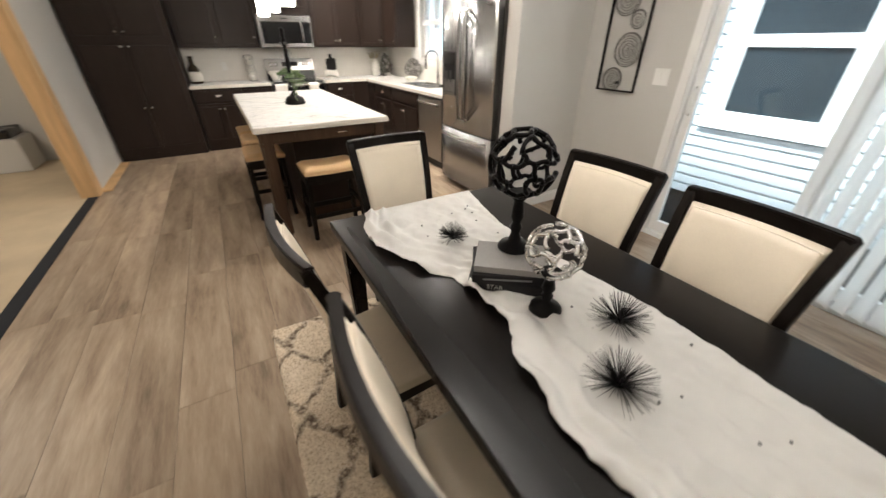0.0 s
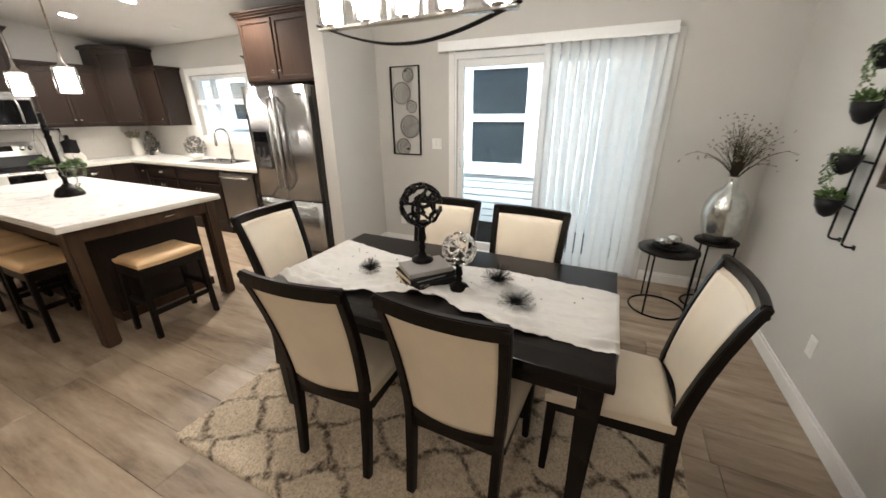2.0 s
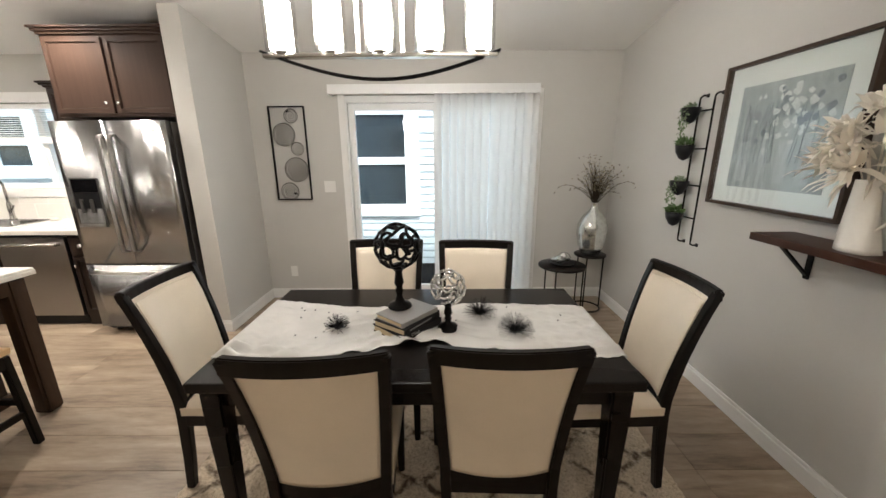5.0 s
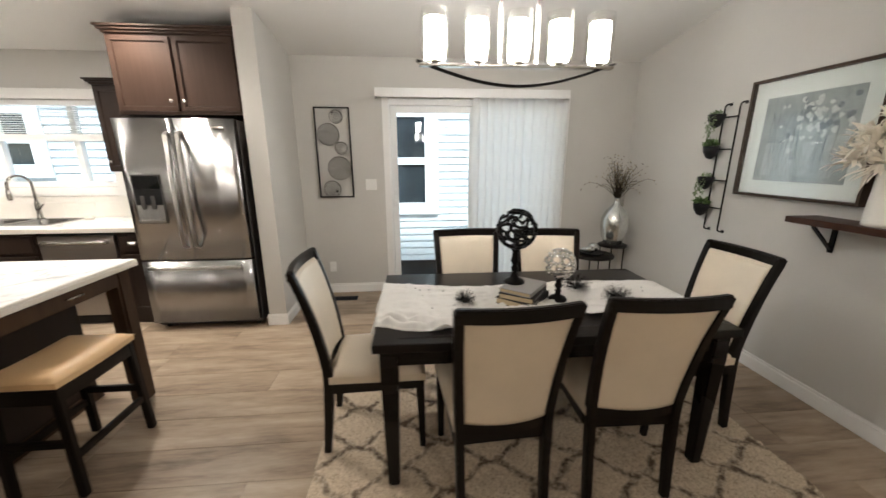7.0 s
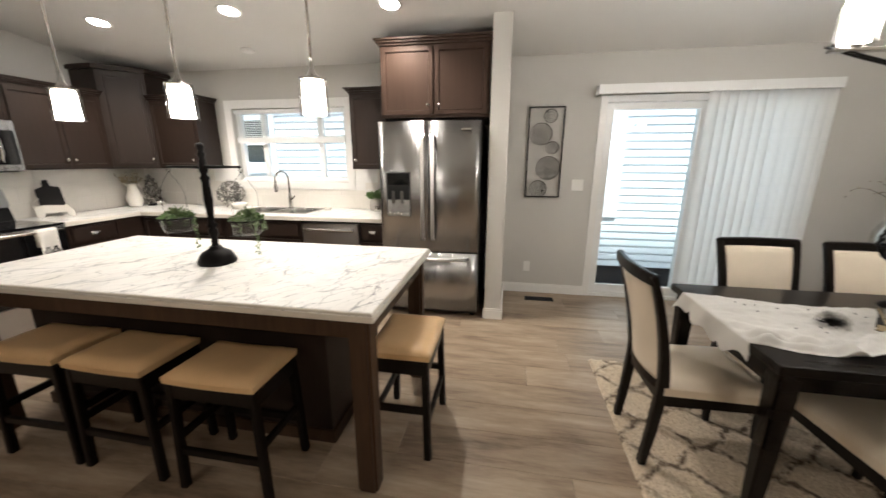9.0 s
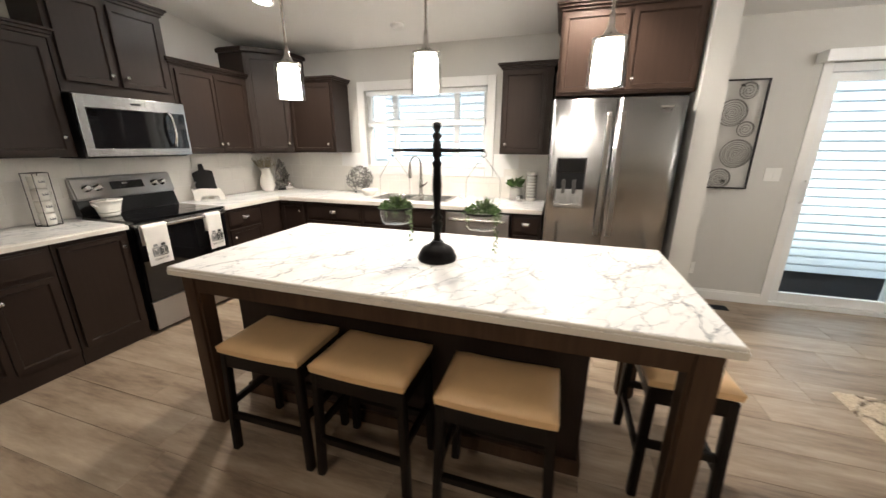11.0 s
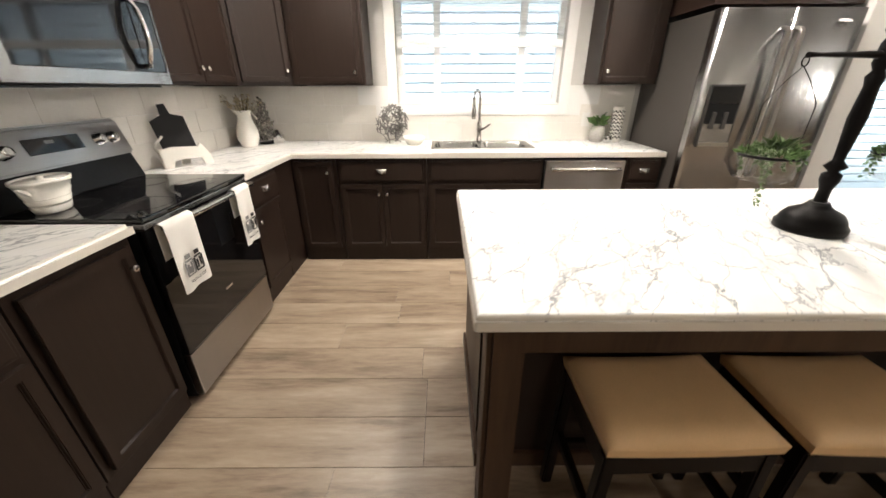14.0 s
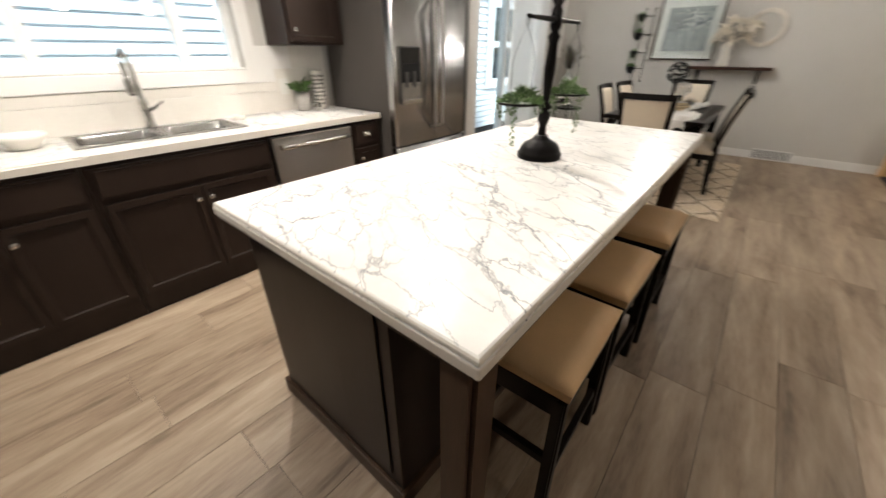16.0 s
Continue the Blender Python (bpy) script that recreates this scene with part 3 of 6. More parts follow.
for name, y0, y1, x0 in (("sliding_panel", 0.0, 0.925, 0.03), ("fixed_panel", -0.925, 0.08, 0.085)):
    bm = bmesh.new()
    for a in ((y0, y0 + 0.085, 0.04, 2.025), (y1 - 0.06, y1, 0.04, 2.025), (y0 + 0.085, y1 - 0.06, 1.96, 2.025), (y0 + 0.085, y1 - 0.06, 0.04, 0.13)):
        box(bm, x0, x0 + 0.04, *a, bev=0.004)
    p = part(name, bm, vinyl, door)
    g = part("pane", boxed(x0 + 0.017, x0 + 0.023, y0 + 0.085, y1 - 0.06, 0.13, 1.96), pane_glass, p)
    g.visible_shadow = False
    if name == "sliding_panel":
        part("door_handle", tube(bmesh.new(), ((x0, 0.895, 0.98), (x0 - 0.035, 0.895, 1.0), (x0 - 0.035, 0.895, 1.15), (x0, 0.895, 1.17)), 0.009), vinyl, p)
vb = thing("vertical_blind", "white vertical blind drawn over half the patio door", "blind", (EAST, 0, 0))
bm = bmesh.new()
box(bm, -0.15, -0.14, 0.225, 2.215, 2.085, 2.17, bev=0.003)
box(bm, -0.14, -0.002, 0.225, 0.237, 2.085, 2.17, bev=0.003)
box(bm, -0.14, -0.002, 2.203, 2.215, 2.085, 2.17, bev=0.003)
box(bm, -0.14, -0.002, 0.237, 2.203, 2.158, 2.168)
part("valance", bm, vinyl, vb)
part("track", boxed(-0.095, -0.055, 0.25, 2.19, 2.12, 2.157), vinyl, vb)
bm = bmesh.new()
arc = [(-0.047 + 0.094 * k / 8, 0.019 * (1 - ((k - 4) / 4) ** 2)) for k in range(9)]
rows = [[bm.verts.new((d, w, z)) for w, d in arc] for z in (0.05, 2.118)]
for k in range(8):
    f = bm.faces.new((rows[0][k], rows[0][k + 1], rows[1][k + 1], rows[1][k]))
    f.smooth = True
vane = mesh_of("vane", bm, blind_vinyl)
for y, turned in [(1.185 - 0.077 * k, 41) for k in range(7)] + [(0.632, 14), (0.552, 12)] + [(0.472, 39), (0.395, 41), (0.318, 39), (0.258, 34)]:
    ob = new("vane", vane)
    ob.parent, ob.matrix_basis = vb, pose(-0.075, y, 0, rz=-turned)

# ---- kitchen cabinets ----
def door_panel(w, h, rail=0.055):
    """Shaker door standing on its lower left corner, face at y = -0.02."""
    bm = boxed(0, w, -0.02, 0, 0, h)
    face = min(bm.faces, key=lambda f: f.calc_center_median().y)
    bmesh.ops.inset_region(bm, faces=[face], thickness=rail - 0.006)
    bmesh.ops.inset_region(bm, faces=[face], thickness=0.006, depth=-0.010)
    bmesh.ops.bevel(bm, geom=[e for e in bm.edges if e.calc_face_angle(0) > 0.9], offset=0.0025, segments=2, affect="EDGES")
    return bm


def drawer_front(w, h):
    bm = boxed(0, w, -0.014, 0, 0, h, bev=0.003)
    return box(bm, 0.012, w - 0.012, -0.021, -0.014, 0.012, h - 0.012, bev=0.003)


def knob(parent, x, z):
    bm = lathe(bmesh.new(), ((0.005, 0), (0.005, 0.012), (0.013, 0.018), (0.015, 0.024), (0.009, 0.029), (0.002, 0.030)), 14)
    bm.transform(Matrix.Translation((x, -0.02, z)) @ Matrix.Rotation(radians(90), 4, "X"))
    part("knob", bm, chrome, parent, "chrome knob")


def cup_pull(parent, x, z):
    bm = bmesh.new()
    ring = []
    for i in range(7):
        a = math.pi * i / 6
        ring.append([bm.verts.new((x + 0.043 * math.cos(b) * math.cos(a * 0.0) * (1 - 0.12 * i / 6), -0.021 - 0.026 * math.sin(b) * math.sin(0.35 + a * 0.42), z + 0.022 - 0.034 * (i / 6) ** 1.4)) for b in [math.pi * k / 10 for k in range(11)]])
    for a, b in zip(ring, ring[1:]):
        for k in range(10):
            f = bm.faces.new((a[k], a[k + 1], b[k + 1], b[k]))
            f.smooth = True
    bm.faces.new(ring[0])
    part("cup_pull", bm, chrome, parent, "chrome cup pull")


def cabinet(name, label, at, rz, w, depth, z0, z1, fronts, crown=0.0, toe=0.0, wood=None):
    """Cabinet with its face at y = 0 and its box behind; fronts: (kind, x0, x1, z0, z1, knob x, knob z)."""
    c = thing(name, label, "cabinet", at, rz)
    wood = wood or cabinet_wood
    bm = boxed(0, w, 0, depth, z0 + toe, z1, bev=0.002)
    if toe:
        box(bm, 0.0, w, 0.012, depth, z0, z0 + toe)
    part("body", bm, wood, c)
    for kind, x0, x1, a, b, *hold in fronts:
        bm = door_panel(x1 - x0, b - a) if kind == "door" else drawer_front(x1 - x0, b - a)
        f = part(kind, bm, wood, c)
        f.location = (x0, -0.001, a)
        for kind2, kx, kz in hold:
            (knob if kind2 == "knob" else cup_pull)(f, kx - x0, kz - a)
    if crown:
        bm = bmesh.new()
        for k, (o, h0, h1) in enumerate(((0.012, 0.0, 0.35), (0.028, 0.35, 0.7), (0.042, 0.7, 1.0))):
            box(bm, -o, w + o, -o - 0.004, depth, z1 + crown * h0, z1 + crown * h1, bev=0.004)
        part("crown_moulding", bm, wood, c)
    return c


WOOD = "dark espresso wood "
FN, FE = 7.075, 2.822  # faces of the base cabinets on the north and east walls
G = 0.004


def base_unit(at, rz, w, doors, drawers=1, label="base cabinet under the marble countertop", pull=True, knobs=True):
    fr = []
    step = w / doors
    if drawers:
        fr.append(("drawer", 0.025, w - 0.025, 0.69, 0.845) + ((("cup", w / 2, 0.765),) if pull else ()))
    top = 0.665 if drawers else 0.845
    for d in range(doors):
        x0, x1 = (0.025 if d == 0 else step * d + 0.003), (w - 0.025 if d == doors - 1 else step * (d + 1) - 0.003)
        kx = (x1 - 0.03) if (d == 0 and doors > 1) else x0 + 0.03
        fr.append(("door", x0, x1, 0.13, top) + ((("knob", kx, top - 0.075),) if knobs else ()))
    return cabinet("base_cabinet", WOOD + label, at, rz, w - G, 0.60, 0.0, 0.868, fr, toe=0.1)


base_unit((0.205, FN, 0), 0, 0.64, 2, label="base cabinet with cup pull drawer beside the range")
cabinet("base_cabinet", WOOD + "base cabinet with one tall door beside the range", (0.847, FN, 0), 0, 0.43 - G, 0.60, 0.0, 0.868,
              [("door", 0.025, 0.40, 0.13, 0.835, ("knob", 0.37, 0.755))], toe=0.1)
base_unit((2.10, FN, 0), 0, 0.44, 1, label="base cabinet with drawer next to the range")
cabinet("corner_cabinet", WOOD + "blind corner base cabinet under the countertop", (2.545, FN, 0), 0, 0.90, 0.60, 0.0, 0.868, [], toe=0.1)
cabinet("base_cabinet", WOOD + "narrow corner base cabinet", (FE, 7.07, 0), -90, 0.345, 0.62, 0.0, 0.868, [("door", 0.03, 0.32, 0.13, 0.845, ("knob", 0.28, 0.76))], toe=0.1)
base_unit((FE, 6.72, 0), -90, 0.70, 2, label="base cabinet with cup pull drawer and two doors")
base_unit((FE, 6.02, 0), -90, 0.905, 2, label="sink base cabinet with false drawer front", pull=False)
base_unit((FE, 4.475, 0), -90, 0.275, 1, label="narrow base cabinet beside the refrigerator")

# countertops
bm = bmesh.new()
prof = [(0.19, 7.042), (1.278, 7.042), (1.278, NORTH - 0.003), (0.19, NORTH - 0.003)]


def slab(bm, outline, z0, z1, bev=0.012):
    lo = [bm.verts.new((x, y, z0)) for x, y in outline]
    hi = [bm.verts.new((x, y, z1)) for x, y in outline]
    bm.faces.new(lo[::-1]), bm.faces.new(hi)
    n = len(outline)
    for k in range(n):
        bm.faces.new((lo[k], lo[(k + 1) % n], hi[(k + 1) % n], hi[k]))
    bmesh.ops.recalc_face_normals(bm, faces=bm.faces)
    bmesh.ops.bevel(bm, geom=[e for e in bm.edges if all(v.co.z > z1 - 1e-6 for v in e.verts)], offset=bev, segments=3, affect="EDGES")
    return bm


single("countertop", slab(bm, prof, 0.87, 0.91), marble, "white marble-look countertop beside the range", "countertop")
HX0, HX1, HY0, HY1 = 3.0, 3.37, 5.16, 5.98
bm = bmesh.new()
outline = [(2.088, 7.042), (2.787, 7.042), (2.787, HY1), (EAST - 0.003, HY1), (EAST - 0.003, NORTH - 0.003), (2.088, NORTH - 0.003)]
slab(bm, outline, 0.87, 0.91, 0.008)
box(bm, 2.787, HX0, HY0, HY1, 0.87, 0.91)
box(bm, HX1, EAST - 0.003, HY0, HY1, 0.87, 0.91)
box(bm, 2.787, EAST - 0.003, 4.20, HY0, 0.87, 0.91, bev=0.004)
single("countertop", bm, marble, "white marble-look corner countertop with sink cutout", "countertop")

# backsplash: large smooth tiles with fine joints, made as pieces at the end of the file
structure("backsplash_north", boxed(0.2, EAST - 0.012, NORTH - 0.008, NORTH, 0.91, 1.372), white_trim, "white backsplash grout behind the countertop", "backsplash")
bm = bmesh.new()
for a in ((4.20, 4.773, 0.91, 1.372), (4.773, 6.377, 0.91, 1.128), (6.377, NORTH - 0.008, 0.91, 1.372)):
    box(bm, EAST - 0.008, EAST, *a)
structure("backsplash_east", bm, white_trim, "white backsplash grout round the kitchen window", "backsplash")

# wall cabinets
FU = 7.365
cabinet("wall_cabinet", WOOD + "wall cabinet with two doors beside the microwave", (0.205, FU, 0), 0, 1.06, 0.322, 1.378, 2.13,
        [("door", 0.03, 0.52, 1.395, 2.10, ("knob", 0.49, 1.51)), ("door", 0.54, 1.035, 1.395, 2.10, ("knob", 1.0, 1.51))], crown=0.06)
cabinet("wall_cabinet", WOOD + "tall wall cabinet above the microwave", (1.272, FU, 0), 0, 0.782, 0.322, 1.81, 2.47,
        [("door", 0.035, 0.35, 1.885, 2.44, ("knob", 0.315, 1.955)), ("door", 0.385, 0.745, 1.885, 2.44, ("knob", 0.42, 1.955))], crown=0.06)
cabinet("wall_cabinet", WOOD + "wall cabinet with two doors next to the microwave", (2.06, FU, 0), 0, 0.806, 0.322, 1.378, 2.13,
        [("door", 0.03, 0.40, 1.395, 2.10, ("knob", 0.37, 1.47)), ("door", 0.406, 0.775, 1.395, 2.10, ("knob", 0.435, 1.47))], crown=0.05)
c = thing("corner_wall_cabinet", WOOD + "tall diagonal corner wall cabinet", "cabinet", (2.87, FU, 0))
bm = bmesh.new()
o = [(0, 0), (0.295, -0.285), (0.607, -0.285), (0.607, 0.322), (0, 0.322)]
slab(bm, o, 1.372, 2.40, 0.002)
part("body", bm, cabinet_wood, c)
d = part("door", door_panel(0.36, 0.97), cabinet_wood, c)
d.matrix_basis = pose(0.018, -0.022, 1.40, rz=-44.0)
knob(d, 0.335, 0.08)
bm = bmesh.new()
slab(bm, [(-0.03, -0.02), (0.275, -0.32), (0.607, -0.32), (0.607, 0.322), (-0.03, 0.322)], 2.40, 2.45, 0.012)
part("crown_moulding", bm, cabinet_wood, c)
cabinet("wall_cabinet", WOOD + "wall cabinet beside the kitchen window", (3.165, 7.075, 0), -90, 0.575, 0.31, 1.378, 2.12, [("door", 0.02, 0.55, 1.395, 2.10, ("knob", 0.50, 1.47))], crown=0.05)
cabinet("wall_cabinet", WOOD + "narrow wall cabinet between window and refrigerator", (3.165, 4.665, 0), -90, 0.46, 0.31, 1.378, 2.13, [("door", 0.02, 0.40, 1.395, 2.11, ("knob", 0.055, 1.47))], crown=0.05)
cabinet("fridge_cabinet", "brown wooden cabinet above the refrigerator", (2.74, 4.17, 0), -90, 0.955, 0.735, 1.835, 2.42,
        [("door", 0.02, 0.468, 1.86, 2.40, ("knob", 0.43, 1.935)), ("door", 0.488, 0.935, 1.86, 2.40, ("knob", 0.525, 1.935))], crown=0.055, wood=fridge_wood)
cabinet("pantry_cabinet", WOOD + "tall pantry cabinet with four doors", (-0.85, 7.0, 0), 0, 1.04, 0.68, 0.0, 2.28,
        [("door", 0.03, 0.515, 1.48, 2.25, ("knob", 0.48, 1.56)), ("door", 0.525, 1.01, 1.48, 2.25, ("knob", 0.56, 1.56)),
         ("door", 0.03, 0.515, 0.13, 1.45, ("knob", 0.48, 0.68), ("knob", 0.48, 1.40)), ("door", 0.525, 1.01, 0.13, 1.45, ("knob", 0.56, 0.68), ("knob", 0.56, 1.40))], crown=0.06, toe=0.08)

# ---- refrigerator ----
case_grey = plain("grey_case_paint", (0.075, 0.067, 0.061), 0.5, var=0.06, fine=200, relief=0.3)
fr = thing("refrigerator", "stainless steel french-door refrigerator with bottom freezer", "refrigerator", (2.63, 3.725, 0), -90)
part("case", boxed(-0.455, 0.455, 0.075, 0.80, 0.03, 1.795, bev=0.006), case_grey, fr, "grey textured refrigerator case")
for x in (-0.40, 0.40):
    part("foot", lathe(bmesh.new(), ((0.025, 0), (0.025, 0.032)), 12, (x, 0.12, 0)), black_plastic, fr)
part("toe_grille", boxed(-0.44, 0.44, 0.085, 0.10, 0.02, 0.075), black_plastic, fr)


def fridge_front(x0, x1, z0, z1):
    """Door skin that bows slightly forward."""
    bm = bmesh.new()
    n = 10
    f = [[bm.verts.new((x0 + (x1 - x0) * k / n, 0.014 * abs((x0 + (x1 - x0) * k / n) / 0.455) ** 2.2, z)) for k in range(n + 1)] for z in (z0, z1)]
    b = [[bm.verts.new((x0 + (x1 - x0) * k / n, 0.07, z)) for k in range(n + 1)] for z in (z0, z1)]
    for k in range(n):
        q = bm.faces.new((f[0][k], f[0][k + 1], f[1][k + 1], f[1][k]))
        q.smooth = True
        bm.faces.new((b[0][k + 1], b[0][k], b[1][k], b[1][k + 1]))
        bm.faces.new((f[1][k], f[1][k + 1], b[1][k + 1], b[1][k]))
        bm.faces.new((f[0][k + 1], f[0][k], b[0][k], b[0][k + 1]))
    for k in (0, n):
        bm.faces.new((f[0][k], f[1][k], b[1][k], b[0][k]))
    return bm


dl = part("left_door", fridge_front(-0.453, -0.003, 0.655, 1.80), steel, fr)
dr = part("right_door", fridge_front(0.003, 0.453, 0.655, 1.80), steel, fr)
fz = part("freezer_drawer", fridge_front(-0.453, 0.453, 0.075, 0.640), steel, fr)
for d, x in ((dl, -0.045), (dr, 0.045)):
    part("door_handle", beam(bmesh.new(), [(x, 0.004, 0.765), (x, -0.03, 0.775)] + [(x, -0.044 - 0.010 * math.sin(math.pi * k / 8), 0.79 + 0.88 * k / 8) for k in range(9)] + [(x, -0.03, 1.685), (x, 0.004, 1.695)], 0.03, 0.016), bright_steel, d, "bowed steel handle")
part("door_handle", tube(bmesh.new(), [(-0.36, 0.005, 0.59)] + [(-0.36 + 0.72 * k / 8, -0.045 - 0.018 * math.sin(math.pi * k / 8), 0.59) for k in range(9)] + [(0.36, 0.005, 0.59)], 0.014, 10), bright_steel, fz, "bowed steel handle")
dispenser_grey = plain("dispenser_grey", (0.10, 0.097, 0.093), 0.35, 0.8, var=0.08, fine=120, relief=0.05)
disp = part("water_dispenser", boxed(-0.39, -0.165, -0.004, 0.012, 0.97, 1.37, bev=0.003), dispenser_grey, dl, "dark grey ice and water dispenser")
part("control_panel", boxed(-0.380, -0.175, -0.0075, -0.004, 1.255, 1.36, bev=0.001), black_glass, disp)
part("recess", boxed(-0.380, -0.175, -0.0055, -0.0041, 1.125, 1.254, bev=0.0005), black_plastic, disp, "black dispenser recess")
part("back_plate", boxed(-0.380, -0.175, -0.0055, -0.0041, 1.005, 1.124, bev=0.0005), steel, disp, "brushed steel dispenser back")
for x in (-0.325, -0.245):
    part("lever", boxed(x - 0.014, x + 0.014, -0.016, -0.0056, 1.09, 1.20, bev=0.004), dispenser_grey, disp, "grey dispenser paddle")
part("drip_tray", boxed(-0.385, -0.17, -0.018, -0.004, 0.972, 1.004, bev=0.003), nickel, disp)
part("maker_plate", boxed(0.29, 0.37, 0.003, 0.0065, 1.725, 1.738), chrome, dr)

# ---- range ----
rg = thing("range", "stainless steel and black glass electric range", "range", (1.683, 7.04, 0))
part("body", boxed(-0.378, 0.378, 0.03, 0.63, 0.02, 0.895, bev=0.003), black_plastic, rg)
part("oven_door", boxed(-0.378, 0.378, -0.01, 0.03, 0.275, 0.87, bev=0.006), black_glass, rg, "black glass oven door")
part("door_trim", boxed(-0.378, 0.378, -0.014, 0.028, 0.8705, 0.893, bev=0.003), steel, rg)
part("storage_drawer", boxed(-0.378, 0.378, -0.008, 0.03, 0.035, 0.268, bev=0.005), bright_steel, rg, "stainless storage drawer")
bm = tube(bmesh.new(), [(-0.345 + 0.69 * k / 10, -0.062 - 0.006 * math.sin(math.pi * k / 10), 0.868) for k in range(11)], 0.014, 10)
for x in (-0.33, 0.33):
    box(bm, x - 0.014, x + 0.014, -0.062, -0.012, 0.856, 0.880, bev=0.003)
part("oven_handle", bm, nickel, rg, "steel oven handle")
part("cooktop", boxed(-0.382, 0.382, -0.018, 0.56, 0.897, 0.917, bev=0.006), black_glass, rg, "black glass cooktop")
for x, y, r in ((-0.19, 0.13, 0.115), (0.19, 0.13, 0.09), (-0.19, 0.40, 0.08), (0.19, 0.40, 0.1)):
    bm = bmesh.new()
    tube(bm, [(x + r * math.cos(a * math.pi / 16), y + r * math.sin(a * math.pi / 16), 0.9172) for a in range(32)], 0.0006, 4, closed=True)
    part("burner_ring", bm, ink, rg)
bm = bmesh.new()
v = [bm.verts.new((x, y, z)) for x in (-0.378, 0.378) for y, z in ((0.54, 0.918), (0.625, 0.918), (0.625, 1.05), (0.585, 1.05))]
for f in ((0, 1, 2, 3), (7, 6, 5, 4), (0, 3, 7, 4), (3, 2, 6, 7), (2, 1, 5, 6), (1, 0, 4, 5)):
    bm.faces.new([v[k] for k in f])
part("riser", bm, black_plastic, rg)
bm = bmesh.new()
v = [bm.verts.new((x, y, z)) for x in (-0.385, 0.385) for y, z in ((0.555, 1.04), (0.64, 1.04), (0.64, 1.215), (0.605, 1.215))]
for f in ((0, 1, 2, 3), (7, 6, 5, 4), (0, 3, 7, 4), (3, 2, 6, 7), (2, 1, 5, 6), (1, 0, 4, 5)):
    bm.faces.new([v[k] for k in f])
bmesh.ops.bevel(bm, geom=list(bm.edges), offset=0.012, segments=3, affect="EDGES")
back = part("control_panel", bm, bright_steel, rg, "sloping stainless control panel")


def on_panel(bm, x, z):
    """Lay a piece modelled facing -y on the sloping panel."""
    y = 0.555 + (z - 1.04) * 0.05 / 0.175
    bm.transform(Matrix.Translation((x, y - 0.001, z)) @ Matrix.Rotation(radians(-16), 4, "X"))
    return bm


part("display", on_panel(boxed(-0.125, 0.125, -0.004, 0.002, -0.033, 0.033, bev=0.002), -0.0, 1.135), black_glass, back, "black clock display")
part("clock_digits", on_panel(boxed(-0.02, 0.02, -0.0052, -0.0044, 0.006, 0.02), -0.02, 1.135), grey_ink, back)
for x in (-0.29, -0.215, 0.215, 0.29):
    bm = lathe(bmesh.new(), ((0.032, 0), (0.032, 0.004), (0.027, 0.006), (0.025, 0.030), (0.014, 0.034)), 20)
    bm.transform(Matrix.Rotation(radians(90), 4, "X"))
    box(bm, -0.004, 0.004, -0.036, -0.03, -0.018, 0.018, bev=0.002)
    part("control_knob", on_panel(bm, x, 1.13), chrome, back, "chrome burner knob")
part("maker_plate", boxed(-0.03, 0.03, -0.0115, -0.0102, 0.40, 0.412), chrome, rg)

# ---- microwave ----
mw = thing("microwave", "stainless over-the-range microwave with dark glass door", "microwave", (1.664, 7.272, 0))
part("case", boxed(-0.385, 0.385, 0.03, 0.40, 1.374, 1.80, bev=0.004), black_plastic, mw)
bm = bmesh.new()
for a in ((-0.387, -0.335, 1.378, 1.798), (-0.335, 0.387, 1.715, 1.798), (-0.335, 0.387, 1.378, 1.43), (0.372, 0.387, 1.43, 1.715)):
    box(bm, a[0], a[1], 0.0, 0.03, a[2], a[3], bev=0.002)
part("front_frame", bm, steel, mw)
part("door_glass", boxed(-0.334, 0.243, 0.004, 0.03, 1.431, 1.714, bev=0.002), black_glass, mw, "dark microwave door glass")
part("control_strip", boxed(0.246, 0.371, 0.004, 0.03, 1.431, 1.714, bev=0.002), black_glass, mw)
part("door_handle", tube(bmesh.new(), [(0.235, 0.004, 1.45)] + [(0.235, -0.025 - 0.028 * math.sin(math.pi * k / 8), 1.455 + 0.25 * k / 8) for k in range(9)] + [(0.235, 0.004, 1.715)], [0.012] * 11, 10), chrome, mw, "bowed chrome handle")
part("vent_grille", boxed(-0.37, 0.37, 0.05, 0.36, 1.364, 1.3735), black_plastic, mw)
part("maker_plate", boxed(-0.035, 0.035, -0.0015, -0.0002, 1.752, 1.764), black_plastic, mw)

# ---- dishwasher, sink, tap ----
dw = thing("dishwasher", "stainless steel dishwasher under the countertop", "dishwasher", (FE, 5.108, 0), -90)
part("body", boxed(0.005, 0.62, 0.03, 0.58, 0.0, 0.866), black_plastic, dw)
part("door", boxed(0.006, 0.618, -0.018, 0.028, 0.10, 0.845, bev=0.005), bright_steel, dw)
bm = tube(bmesh.new(), [(0.05 + 0.524 * k / 8, -0.055 - 0.01 * math.sin(math.pi * k / 8), 0.785) for k in range(9)], 0.014, 10)
for x in (0.06, 0.564):
    box(bm, x - 0.014, x + 0.014, -0.055, -0.016, 0.772, 0.798, bev=0.003)
part("door_handle", bm, nickel, dw, "steel bar handle")
part("kick_plate", boxed(0.006, 0.618, 0.02, 0.03, 0.005, 0.095), black_plastic, dw)
sk = thing("sink", "double-bowl stainless steel sink set in the countertop", "sink", (3.185, 5.57, 0.91))


